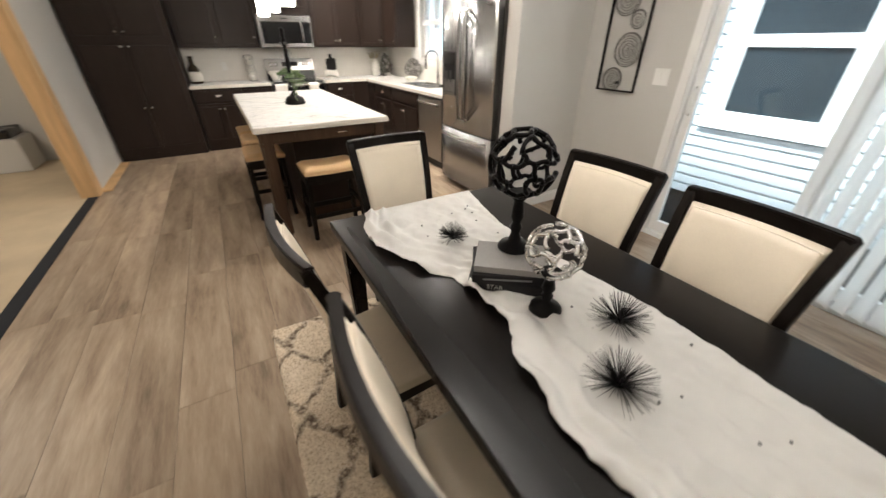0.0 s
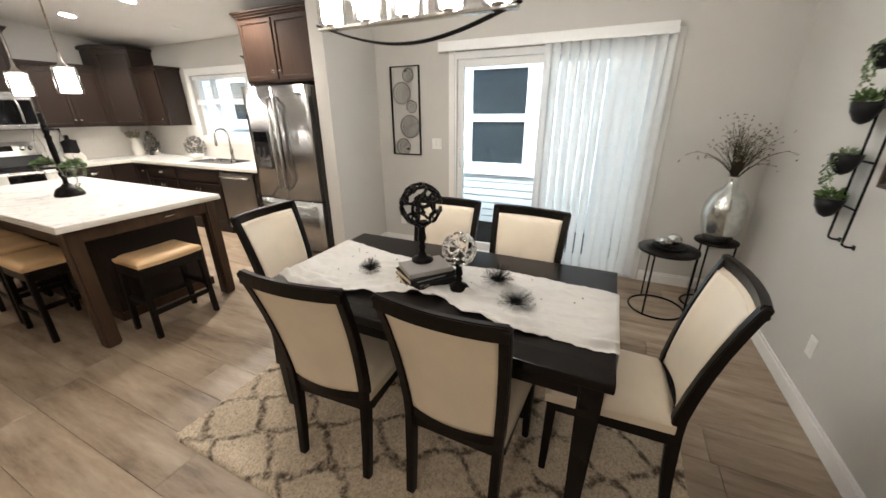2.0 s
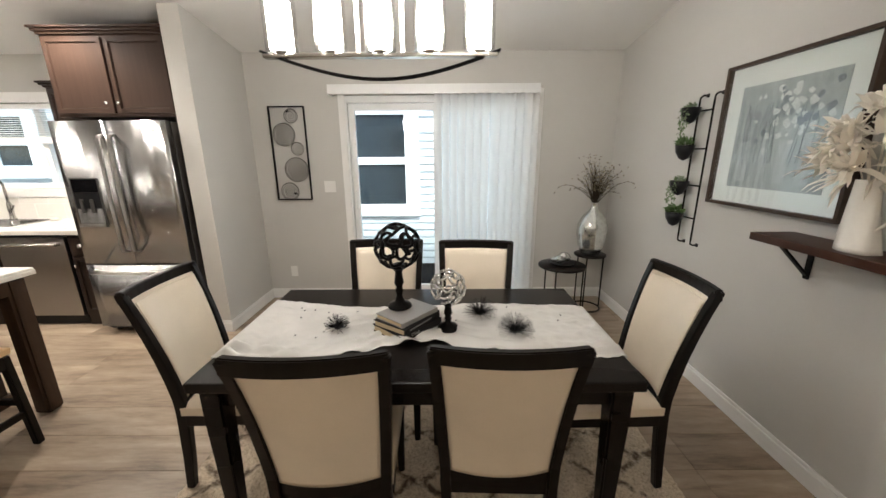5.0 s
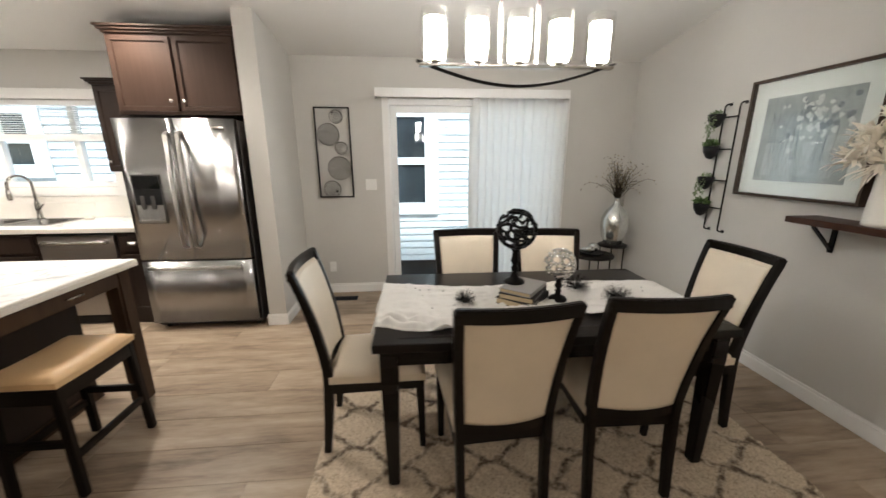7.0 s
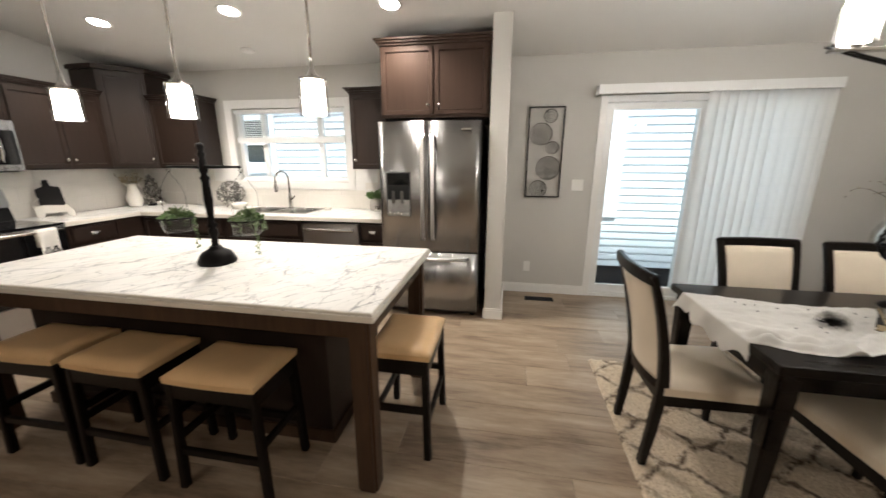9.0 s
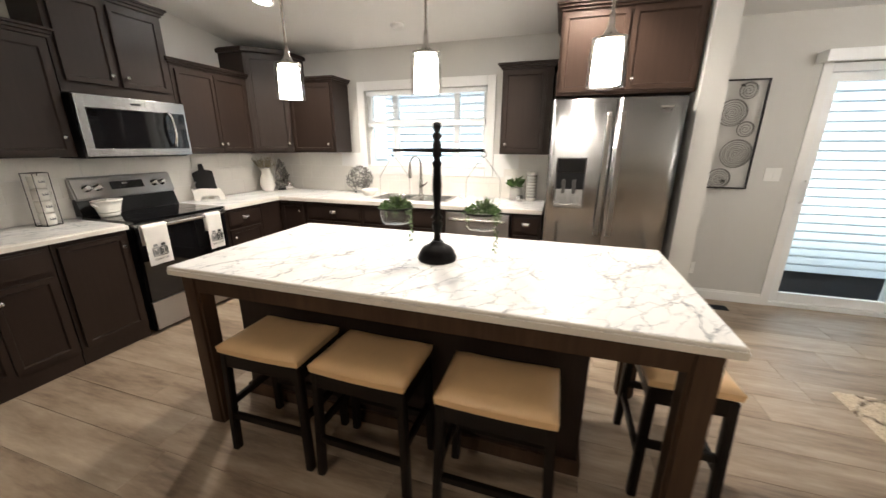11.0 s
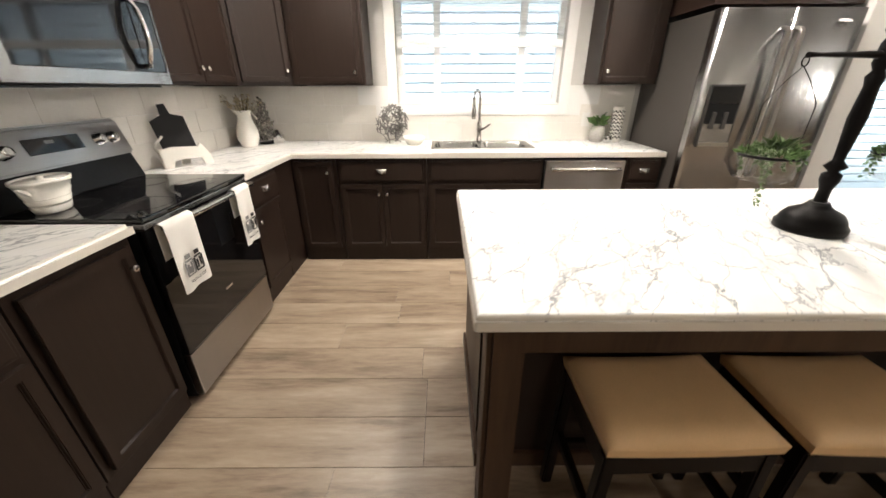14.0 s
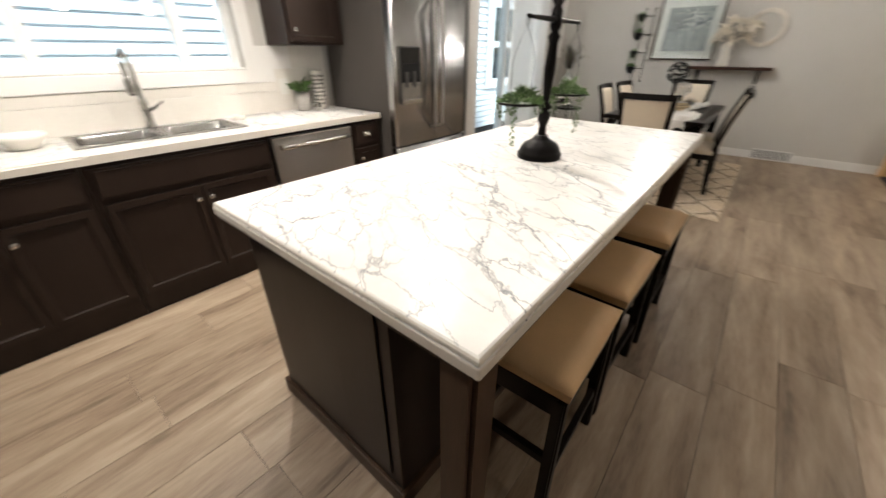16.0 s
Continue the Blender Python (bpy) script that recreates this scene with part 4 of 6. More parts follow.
def bowl_mesh(y0, y1):
    bm = bmesh.new()
    x0, x1 = -0.175, 0.175
    rings = []
    for inset, z in ((0.0, 0.003), (0.012, -0.01), (0.02, -0.12), (0.05, -0.155), (0.14, -0.16)):
        r = []
        for k in range(24):
            a = 2 * math.pi * k / 24
            cx, cy = (x0 + x1) / 2, (y0 + y1) / 2
            hx, hy = (x1 - x0) / 2 - inset * 0.9, (y1 - y0) / 2 - inset
            c, s = math.cos(a), math.sin(a)
            q = 0.35
            r.append(bm.verts.new((cx + hx * math.copysign(abs(c) ** q, c), cy + hy * math.copysign(abs(s) ** q, s), z)))
        rings.append(r)
    for a, b in zip(rings, rings[1:]):
        for k in range(24):
            f = bm.faces.new((a[k], a[(k + 1) % 24], b[(k + 1) % 24], b[k]))
            f.smooth = True
    bm.faces.new(rings[-1])
    return bm


for y0, y1 in ((-0.395, -0.015), (0.015, 0.395)):
    b = part("bowl", bowl_mesh(y0, y1), sink_steel, sk)
    part("drain", lathe(bmesh.new(), ((0.04, 0.0), (0.04, 0.004), (0.02, 0.005)), 18, (0, (y0 + y1) / 2, -0.1595)), chrome, b)
bm = bmesh.new()
for a in ((-0.215, -0.17, -0.42, 0.42), (0.17, 0.225, -0.42, 0.42), (-0.17, 0.17, -0.42, -0.39), (-0.17, 0.17, 0.39, 0.42), (-0.17, 0.17, -0.02, 0.02)):
    box(bm, *a, 0.0015, 0.006, bev=0.0015)
part("rim", bm, sink_steel, sk)
fc = thing("kitchen_faucet", "brushed nickel pull-down kitchen faucet with high arc", "faucet", (3.37, 5.57, 0.916), -22)
part("base", lathe(bmesh.new(), ((0.03, 0), (0.03, 0.008), (0.022, 0.02), (0.02, 0.09), (0.024, 0.1), (0.02, 0.16), (0.014, 0.175)), 18), nickel, fc)
arc = [(0, 0, 0.16), (0, 0, 0.3)] + [(-0.085 + 0.085 * math.cos(math.pi * k / 10), 0, 0.34 + 0.085 * math.sin(math.pi * k / 10)) for k in range(11)] + [(-0.172, 0, 0.29)]
part("spout", tube(bmesh.new(), arc, 0.012, 12), nickel, fc)
part("spray_head", lathe(bmesh.new(), ((0.012, 0.1), (0.018, 0.08), (0.02, 0.02), (0.016, 0)), 14, (-0.172, 0, 0.2)), nickel, fc)
part("lever", tube(bmesh.new(), ((0, -0.02, 0.1), (0, -0.05, 0.115), (0.0, -0.10, 0.15)), (0.011, 0.009, 0.007), 10), nickel, fc)

# ---- island ----
isl = thing("kitchen_island", "dark wooden kitchen island with marble-look top", "island", (0, 0, 0))
bm = bmesh.new()
loops = []
for z, o in ((0.868, 0.002), (0.870, 0.0), (0.892, 0.0), (0.894, 0.002), (0.8945, 0.006), (0.897, 0.006), (0.8985, 0.003), (0.904, 0.0045), (0.908, 0.008), (0.91, 0.013)):
    ring = []
    for cx, cy, a0 in ((1.731, 3.528, -90), (1.731, 5.826, 0), (0.690, 5.826, 90), (0.690, 3.528, 180)):
        for k in range(4):
            a = radians(a0 + 30 * k)
            ring.append(bm.verts.new((cx + (0.006 - o) * math.cos(a) if o < 0.006 else cx - (o - 0.006) * math.copysign(1, cx - 1.2) + 0.0001 * math.cos(a),
                                      cy + (0.006 - o) * math.sin(a) if o < 0.006 else cy - (o - 0.006) * math.copysign(1, cy - 4.7) + 0.0001 * math.sin(a), z)))
    loops.append(ring)
for a, b in zip(loops, loops[1:]):
    for k in range(16):
        bm.faces.new((a[k], a[(k + 1) % 16], b[(k + 1) % 16], b[k]))
bm.faces.new(loops[0][::-1])
bm.faces.new(loops[-1])
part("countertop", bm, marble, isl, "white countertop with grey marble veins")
part("cabinet_body", boxed(0.985, 1.70, 3.90, 5.765, 0.0, 0.866, bev=0.003), cabinet_wood, isl)
for a in ((0.725, 0.975, 3.565, 3.585), (0.975, 1.70, 3.565, 3.585), (0.725, 0.745, 3.585, 5.77), (0.745, 0.985, 5.75, 5.77), (1.68, 1.70, 3.585, 3.9)):
    part("apron", boxed(*a, 0.775, 0.867, bev=0.002), island_wood, isl)
for x, y in ((0.715, 3.555), (0.715, 5.702), (1.61, 3.555)):
    part("leg", beam(bmesh.new(), ((x + 0.047, y + 0.047, 0), (x + 0.047, y + 0.047, 0.866)), 0.094, 0.094), island_wood, isl)
bm = bmesh.new()
for a in ((0.968, 0.985, 3.883, 5.782), (0.985, 1.717, 5.765, 5.782), (0.985, 1.717, 3.883, 3.90), (1.70, 1.717, 3.90, 5.765)):
    box(bm, *a, 0, 0.075, bev=0.004)
part("base_trim", bm, island_wood, isl)
part("end_panel", boxed(1.03, 1.66, 5.7655, 5.772, 0.12, 0.80, bev=0.002), cabinet_wood, isl)
for k in range(2):
    d = part("door", door_panel(0.86, 0.70), island_wood, isl)
    d.matrix_basis = pose(1.70, 3.95 + 0.90 * k, 0.11, rz=90)
part("bar_pull", tube(bmesh.new(), ((1.30, 3.56, 0.82), (1.30, 3.545, 0.82), (1.38, 3.545, 0.82), (1.38, 3.56, 0.82)), 0.005), nickel, isl, "small nickel bar pull")


# ---- stools ----
def stool():
    """Backless saddle stool, long side along x."""
    s = thing("counter_stool", "dark wooden counter stool with tan leather seat", "stool", (0, 0, 0), 0, "stools at the island")
    bm = bmesh.new()
    nx, ny = 14, 10
    hw, hd = 0.22, 0.162
    top = [[None] * (ny + 1) for _ in range(nx + 1)]
    bot = [[None] * (ny + 1) for _ in range(nx + 1)]
    for i in range(nx + 1):
        for j in range(ny + 1):
            u, w = 2 * i / nx - 1, 2 * j / ny - 1
            edge = max(abs(u), abs(w))
            soft = 0.028 * max(0.0, (edge - 0.72) / 0.28) ** 2.2
            z = 0.602 + 0.008 * u * u - soft
            top[i][j] = bm.verts.new((u * hw, w * hd, z))
            bot[i][j] = bm.verts.new((u * (hw - 0.004), w * (hd - 0.004), 0.546 + 0.006 * u * u))
    for g, flip in ((top, 1), (bot, -1)):
        for i in range(nx):
            for j in range(ny):
                f = bm.faces.new([g[i][j], g[i + 1][j], g[i + 1][j + 1], g[i][j + 1]][::flip])
                f.smooth = True
    for i in range(nx):
        for j in (0, ny):
            bm.faces.new((top[i][j], bot[i][j], bot[i + 1][j], top[i + 1][j]))
    for j in range(ny):
        for i in (0, nx):
            bm.faces.new((top[i][j], top[i][j + 1], bot[i][j + 1], bot[i][j]))
    part("seat", bm, tan_leather, s, "padded tan leather seat")
    bm = bmesh.new()
    for a in ((-0.20, 0.20, -0.15, -0.13), (-0.20, 0.20, 0.13, 0.15), (-0.215, -0.195, -0.13, 0.13), (0.195, 0.215, -0.13, 0.13)):
        box(bm, *a, 0.475, 0.547, bev=0.002)
    part("seat_frame", bm, espresso, s)
    for u in (-1, 1):
        for w in (-1, 1):
            part("leg", beam(bmesh.new(), ((u * 0.215, w * 0.148, 0), (u * 0.198, w * 0.135, 0.543)), 0.036, 0.036), espresso, s)
    for w in (-1, 1):
        part("stretcher", beam(bmesh.new(), ((-0.205, w * 0.143, 0.2), (0.205, w * 0.143, 0.2)), 0.022, 0.036, (0, 1, 0)), espresso, s)
    for u in (-1, 1):
        part("stretcher", beam(bmesh.new(), ((u * 0.203, -0.138, 0.27), (u * 0.203, 0.138, 0.27)), 0.022, 0.036, (1, 0, 0)), espresso, s)
    return s


st = stool()
st.matrix_basis = pose(1.172, 3.522, 0)
for x, y, r in ((0.776, 5.296, 91), (0.774, 4.797, 89), (0.758, 4.236, 90)):
    copy_thing(st, pose(x, y, 0, rz=r))


# ---- dining table and chairs ----
TB = (0.828, 1.732, 0.426, 2.037)
tb = thing("dining_table", "dark espresso wooden dining table", "table", (0, 0, 0))
part("tabletop", boxed(*TB, 0.722, 0.762, bev=0.006), table_wood, tb)
bm = bmesh.new()
for a in ((TB[0] + 0.05, TB[0] + 0.07, TB[2] + 0.06, TB[3] - 0.06), (TB[1] - 0.07, TB[1] - 0.05, TB[2] + 0.06, TB[3] - 0.06), (TB[0] + 0.07, TB[1] - 0.07, TB[2] + 0.05, TB[2] + 0.07), (TB[0] + 0.07, TB[1] - 0.07, TB[3] - 0.07, TB[3] - 0.05)):
    box(bm, *a, 0.635, 0.7215, bev=0.002)
part("apron", bm, table_wood, tb)
for x in (TB[0] + 0.065, TB[1] - 0.065):
    for y in (TB[2] + 0.065, TB[3] - 0.065):
        part("leg", beam(bmesh.new(), ((x, y, 0.018), (x, y, 0.60), (x, y, 0.7215)), (0.052, 0.078, 0.078), (0.052, 0.078, 0.078)), table_wood, tb)


def back_y(z):
    """Depth of the raked chair back at a height."""
    return -0.205 - 0.05 * max(0.0, (z - 0.45) / 0.55) - 0.075 * max(0.0, (z - 0.45) / 0.55) ** 2


def half_w(z):
    return 0.183 + 0.030 * max(0.0, (z - 0.45) / 0.55)


def dining_chair():
    c = thing("dining_chair", "dark wooden dining chair upholstered in cream leather", "chair", (0, 0, 0), 0, "chairs round the table")
    for u in (-1, 1):
        pts = [(u * 0.178, -0.245, 0.018), (u * 0.18, -0.225, 0.2), (u * 0.183, -0.208, 0.42)] + [(u * half_w(z), back_y(z), z) for z in (0.5, 0.6, 0.7, 0.8, 0.9, 0.975, 1.005)]
        part("back_post", beam(bmesh.new(), pts, 0.036, [0.034, 0.042, 0.05, 0.046, 0.042, 0.038, 0.034, 0.032, 0.030, 0.026]), espresso, c)
        part("leg", beam(bmesh.new(), ((u * 0.195, 0.245, 0.018), (u * 0.198, 0.235, 0.43)), (0.03, 0.042), (0.03, 0.042)), espresso, c)
    for name, z, h in (("top_rail", 0.985, 0.052), ("lower_rail", 0.455, 0.05)):
        n = 10
        pts = [((2 * k / n - 1) * (half_w(z) + (0.012 if z > 0.9 else -0.012)), back_y(z) - 0.028 * (1 - (2 * k / n - 1) ** 2), z) for k in range(n + 1)]
        part(name, beam(bmesh.new(), pts, h, 0.028, (0, 0.1, 1)), espresso, c)

    def pad(z0, z1, off, th, inset, puff):
        bm = bmesh.new()
        nx, nz = 22, 26
        g = [[[None] * (nz + 1) for _ in range(nx + 1)] for _ in range(2)]
        for i in range(nx + 1):
            for j in range(nz + 1):
                u, w = 2 * i / nx - 1, 2 * j / nz - 1
                z = z0 + (z1 - z0) * j / nz
                x = u * (half_w(z) - inset)
                yc = back_y(z) - 0.028 * (1 - u * u) + off
                edge = max(abs(u), abs(w))
                b = puff * (1 - 0.6 * max(0.0, (edge - 0.9) / 0.1) ** 2 - 0.16 * (u * u + w * w))
                g[0][i][j] = bm.verts.new((x, yc - th, z))
                g[1][i][j] = bm.verts.new((x, yc + b, z))
        for s in (0, 1):
            for i in range(nx):
                for j in range(nz):
                    f = bm.faces.new((g[s][i][j], g[s][i + 1][j], g[s][i + 1][j + 1], g[s][i][j + 1]))
                    f.smooth = True
        for i in range(nx):
            for j in (0, nz):
                bm.faces.new((g[0][i][j], g[0][i + 1][j], g[1][i + 1][j], g[1][i][j]))
        for j in range(nz):
            for i in (0, nx):
                bm.faces.new((g[0][i][j], g[0][i][j + 1], g[1][i][j + 1], g[1][i][j]))
        return bm

    b = part("backrest", pad(0.475, 0.962, 0.0, 0.012, 0.016, 0.024), cream_leather, c, "padded cream leather backrest")
    pip = []
    for k in range(40):
        a = k / 40 * 4
        u, w = ((-1 + 2 * (a % 1), -1), (1, -1 + 2 * (a % 1)), (1 - 2 * (a % 1), 1), (-1, 1 - 2 * (a % 1)))[int(a)]
        z = 0.7185 + w * 0.231
        uu = u * 0.94
        pip.append((uu * (half_w(z) - 0.016), back_y(z) - 0.028 * (1 - uu * uu) + 0.0145, z))
    part("piping", tube(bmesh.new(), pip, 0.0028, 6, closed=True), cream_leather, b)
    bm = bmesh.new()
    n = 14
    top, bot = [], []
    for i in range(n + 1):
        top.append([]), bot.append([])
        for j in range(n + 1):
            u, w = 2 * i / n - 1, 2 * j / n - 1
            hw = 0.205 + 0.018 * (w + 1) / 2
            e = max(abs(u), abs(w))
            z = 0.492 + 0.008 * (1 - u * u) * (1 - w * w) - 0.03 * max(0.0, (e - 0.75) / 0.25) ** 2.2
            top[i].append(bm.verts.new((u * hw, 0.03 + w * 0.235, z)))
            bot[i].append(bm.verts.new((u * hw, 0.03 + w * 0.235, 0.425)))
    for g in (top, bot):
        for i in range(n):
            for j in range(n):
                f = bm.faces.new((g[i][j], g[i + 1][j], g[i + 1][j + 1], g[i][j + 1]))
                f.smooth = True
    for i in range(n):
        for j in (0, n):
            bm.faces.new((top[i][j], bot[i][j], bot[i + 1][j], top[i + 1][j]))
            bm.faces.new((top[j][i], top[j][i + 1], bot[j][i + 1], bot[j][i]))
    part("seat", bm, cream_leather, c, "padded cream leather seat")
    bm = bmesh.new()
    for a in ((-0.185, 0.185, 0.225, 0.245), (-0.175, 0.175, -0.215, -0.195), (-0.205, -0.185, -0.19, 0.225), (0.185, 0.205, -0.19, 0.225)):
        box(bm, *a, 0.37, 0.4245, bev=0.002)
    part("seat_frame", bm, espresso, c)
    return c


ch = dining_chair()
ch.matrix_basis = pose(1.29, 2.085, 0, rz=182)
for x, y, r in ((1.272, 0.388, 1), (0.933, 1.524, -86.5), (0.968, 0.937, -91.5), (1.622, 1.482, 92), (1.578, 0.958, 85.5)):
    copy_thing(ch, pose(x, y, 0, rz=r))

# ---- rug ----
bm = bmesh.new()
RX0, RX1, RY0, RY1 = 0.46, 2.07, 0.03, 2.37
nx, ny = 150, 215
rows = []
for i in range(nx + 1):
    rows.append([])
    for j in range(ny + 1):
        x, y = RX0 + (RX1 - RX0) * i / nx, RY0 + (RY1 - RY0) * j / ny
        e = min(i, nx - i, j, ny - j)
        q = Vector((x * 38, y * 38, 0))
        z = 0.018 + 0.009 * noise.noise(q) + 0.007 * noise.noise(q * 2.7)
        jx, jy = 0.005 * noise.noise(q * 1.3 + Vector((9, 0, 0))), 0.005 * noise.noise(q * 1.3 + Vector((0, 9, 0)))
        rows[i].append(bm.verts.new((x + jx, y + jy, z if e > 0 else 0.001)))
for i in range(nx):
    for j in range(ny):
        f = bm.faces.new((rows[i][j], rows[i + 1][j], rows[i + 1][j + 1], rows[i][j + 1]))
        f.smooth = True
single("area_rug", bm, rug_mat, "cream shag rug with broken brown trellis pattern", "rug")

# ---- lamps ----
CH = (1.275, 1.368)
cl = thing("chandelier", "linear five-light chandelier with lit frosted glass shades", "chandelier", (CH[0], CH[1], 0))
part("bar", boxed(-0.02, 0.02, -0.45, 0.45, 1.888, 1.902, bev=0.003), nickel, cl)
for s in (-0.012, 0.012):
    part("bow", tube(bmesh.new(), [(s, -0.46 + 0.92 * k / 24, 1.912 - 0.10 * math.sin(math.pi * k / 24)) for k in range(25)], 0.005, 8), black_metal, cl, "dark curved rod")
for y in (-0.085, 0.085):
    part("rod", tube(bmesh.new(), ((0, y, 1.90), (0, y, ceil_z(CH[0]) - 0.01)), 0.008, 10), nickel, cl)
bm = boxed(-0.05, 0.05, -0.16, 0.16, -0.02, 0.0, bev=0.004)
bm.transform(Matrix.Translation((0, 0, ceil_z(CH[0]) - 0.004)) @ Matrix.Rotation(math.atan(0.15), 4, "Y"))
part("canopy", bm, nickel, cl)
for k in range(5):
    y = (k - 2) * 0.189
    sh = part("shade", lathe(bmesh.new(), ((0.043, 1.918), (0.044, 1.93), (0.044, 2.078), (0.040, 2.082)), 24, (0, y, 0)), chandelier_glow, cl, "lit frosted white glass")
    g = part("glass_sleeve", lathe(bmesh.new(), ((0.061, 1.912), (0.0615, 2.0), (0.061, 2.115), (0.058, 2.115), (0.0585, 2.0), (0.058, 1.914)), 24, (0, y, 0)), clear_glass, sh, "clear outer glass")
    g.visible_shadow = False
    part("holder", lathe(bmesh.new(), ((0.018, 1.90), (0.03, 1.905), (0.03, 1.915), (0.022, 1.918)), 16, (0, y, 0)), nickel, cl)
pd = thing("pendant_lamp", "pendant lamp with lit frosted glass shade over the island", "lamp", (1.165, 5.40, 0), 0, "pendants over the island")
sh = part("shade", lathe(bmesh.new(), ((0.050, 1.685), (0.051, 1.70), (0.047, 1.825), (0.042, 1.83)), 24), shade_glow, pd, "lit frosted white glass")
g = part("glass_sleeve", lathe(bmesh.new(), ((0.067, 1.677), (0.066, 1.77), (0.062, 1.842), (0.059, 1.842), (0.063, 1.77), (0.064, 1.679)), 24), clear_glass, sh, "clear outer glass")
g.visible_shadow = False
part("cap", lathe(bmesh.new(), ((0.060, 1.835), (0.062, 1.845), (0.03, 1.852), (0.012, 1.88), (0.008, 1.93)), 20), nickel, pd)
part("rod", tube(bmesh.new(), ((0, 0, 1.90), (0, 0, ceil_z(1.165) - 0.01)), 0.006, 8), nickel, pd)
part("canopy", lathe(bmesh.new(), ((0.06, ceil_z(1.165) - 0.032), (0.06, ceil_z(1.165) - 0.006), (0.05, ceil_z(1.165) + 0.02)), 20), nickel, pd)
for y in (4.68, 3.955):
    copy_thing(pd, pose(1.165, y, 0))
dl = thing("downlight", "lit recessed ceiling downlight with white trim", "lamp", (2.40, 5.31, ceil_z(2.40)), 0, "recessed ceiling lights")
bm = lathe(bmesh.new(), ((0.07, -0.004), (0.095, -0.006), (0.095, 0.004), (0.07, 0.004)), 24)
bm.transform(Matrix.Rotation(math.atan(0.15), 4, "Y"))
part("trim_ring", bm, white_trim, dl)
bm = lathe(bmesh.new(), ((0.069, -0.005), (0.069, 0.006)), 24)
bm.transform(Matrix.Rotation(math.atan(0.15), 4, "Y"))
part("lens", bm, can_glow, dl, "glowing lens")
CANS = ((2.40, 5.31), (2.47, 3.98), (2.42, 6.62))
for x, y in CANS[1:]:
    copy_thing(dl, pose(x, y, ceil_z(x)))
# two unseen lamps, added out of view to fill from the west
wl = thing("ceiling_light", "unseen round ceiling light added as fill from the adjoining room", "lamp", (-2.8, 5.1, 2.84), 0, "lights of the adjoining room")
part("base", lathe(bmesh.new(), ((0.17, 0.0), (0.17, 0.03), (0.12, 0.06)), 28), white_trim, wl)
part("diffuser", lathe(bmesh.new(), ((0.03, -0.05), (0.12, -0.035), (0.155, -0.001)), 28), room_fill_glow, wl, "glowing round diffuser")
copy_thing(wl, pose(-2.5, 0.9, 2.88))
spot = bpy.data.lights.new("downlight_beam", "SPOT")
spot.energy, spot.spot_size, spot.spot_blend, spot.shadow_soft_size, spot.color = 44.0, radians(135), 0.6, 0.07, (1.0, 0.91, 0.80)
for x, y in CANS:
    ob = new("downlight_beam", spot)
    ob.location = (x, y, ceil_z(x) - 0.03)
bm = lathe(bmesh.new(), ((0.06, 0.0), (0.065, -0.012), (0.055, -0.03), (0.02, -0.034)), 20)
single("smoke_detector", bm, white_trim, "round white smoke detector on the ceiling", "smoke detector", (3.05, 5.66, ceil_z(3.05) + 0.006))

# ---- dining walls ----
art_wire = plain("antique_silver_wire", (0.20, 0.19, 0.18), 0.35, 0.8, var=0.25, big=12, fine=120, relief=0.1)
art = thing("metal_wall_art", "dark metal framed wall art of coiled wire discs", "wall art", (3.448, 2.667, 1.545))
bm = bmesh.new()
for a in ((-0.178, -0.166, -0.455, 0.455), (0.166, 0.178, -0.455, 0.455), (-0.166, 0.166, -0.455, -0.443), (-0.166, 0.166, 0.443, 0.455)):
    box(bm, -0.012, 0.012, *a, bev=0.002)
part("frame", bm, black_metal, art)
for u, v, r in ((-0.04, 0.365, 0.065), (0.045, 0.19, 0.108), (-0.075, 0.055, 0.062), (-0.045, -0.15, 0.118), (0.045, -0.368, 0.088)):
    bm = bmesh.new()
    n = int(r / 0.0165)
    tube(bm, [(-0.004 + 0.006 * math.cos(a * 0.5), u + r * (1 - a / (n * 6.2832)) * math.cos(a), v + r * (1 - a / (n * 6.2832)) * math.sin(a)) for a in [k * 0.3 for k in range(int(n * 6.2832 / 0.3))]], 0.0032, 5)
    tube(bm, [(0, u + r * math.cos(k * math.pi / 18), v + r * math.sin(k * math.pi / 18)) for k in range(36)], 0.0045, 6, closed=True)
    part("coil", bm, art_wire, art)
for z in (0.40, -0.40):
    part("hook", boxed(0.006, 0.031, -0.01, 0.01, z, z + 0.02), black_metal, art)


def wall_plate(name, label, at, rz, rocker, w=0.072):
    p = thing(name, label, "outlet" if not rocker else "switch", at, rz)
    part("plate", boxed(-w / 2, w / 2, -0.006, -0.0005, -0.058, 0.058, bev=0.003), glove_white, p)
    n = 2 if w > 0.1 else 1
    for k in range(n):
        x = (k - (n - 1) / 2) * 0.046
        if rocker:
            part("rocker", boxed(x - 0.016, x + 0.016, -0.010, -0.006, -0.033, 0.033, bev=0.002), glove_white, p)
        else:
            for z in (-0.021, 0.021):
                part("socket", boxed(x - 0.016, x + 0.016, -0.0085, -0.006, z - 0.014, z + 0.014, bev=0.003), glove_white, p)


wall_plate("light_switch", "white double rocker switch beside the patio door", (EAST, 2.306, 1.221), -90, True, 0.118)
wall_plate("wall_outlet", "white wall outlet above the baseboard", (EAST, 2.777, 0.307), -90, False)
wall_plate("wall_outlet", "white wall outlet on the dining wall", (2.09, SOUTH, 0.362), 180, False)
wall_plate("wall_outlet", "white outlet in the kitchen backsplash", (EAST - 0.012, 4.60, 1.09), -90, False)
wall_plate("wall_outlet", "white outlet in the kitchen backsplash", (0.72, NORTH - 0.012, 1.12), 0, False)


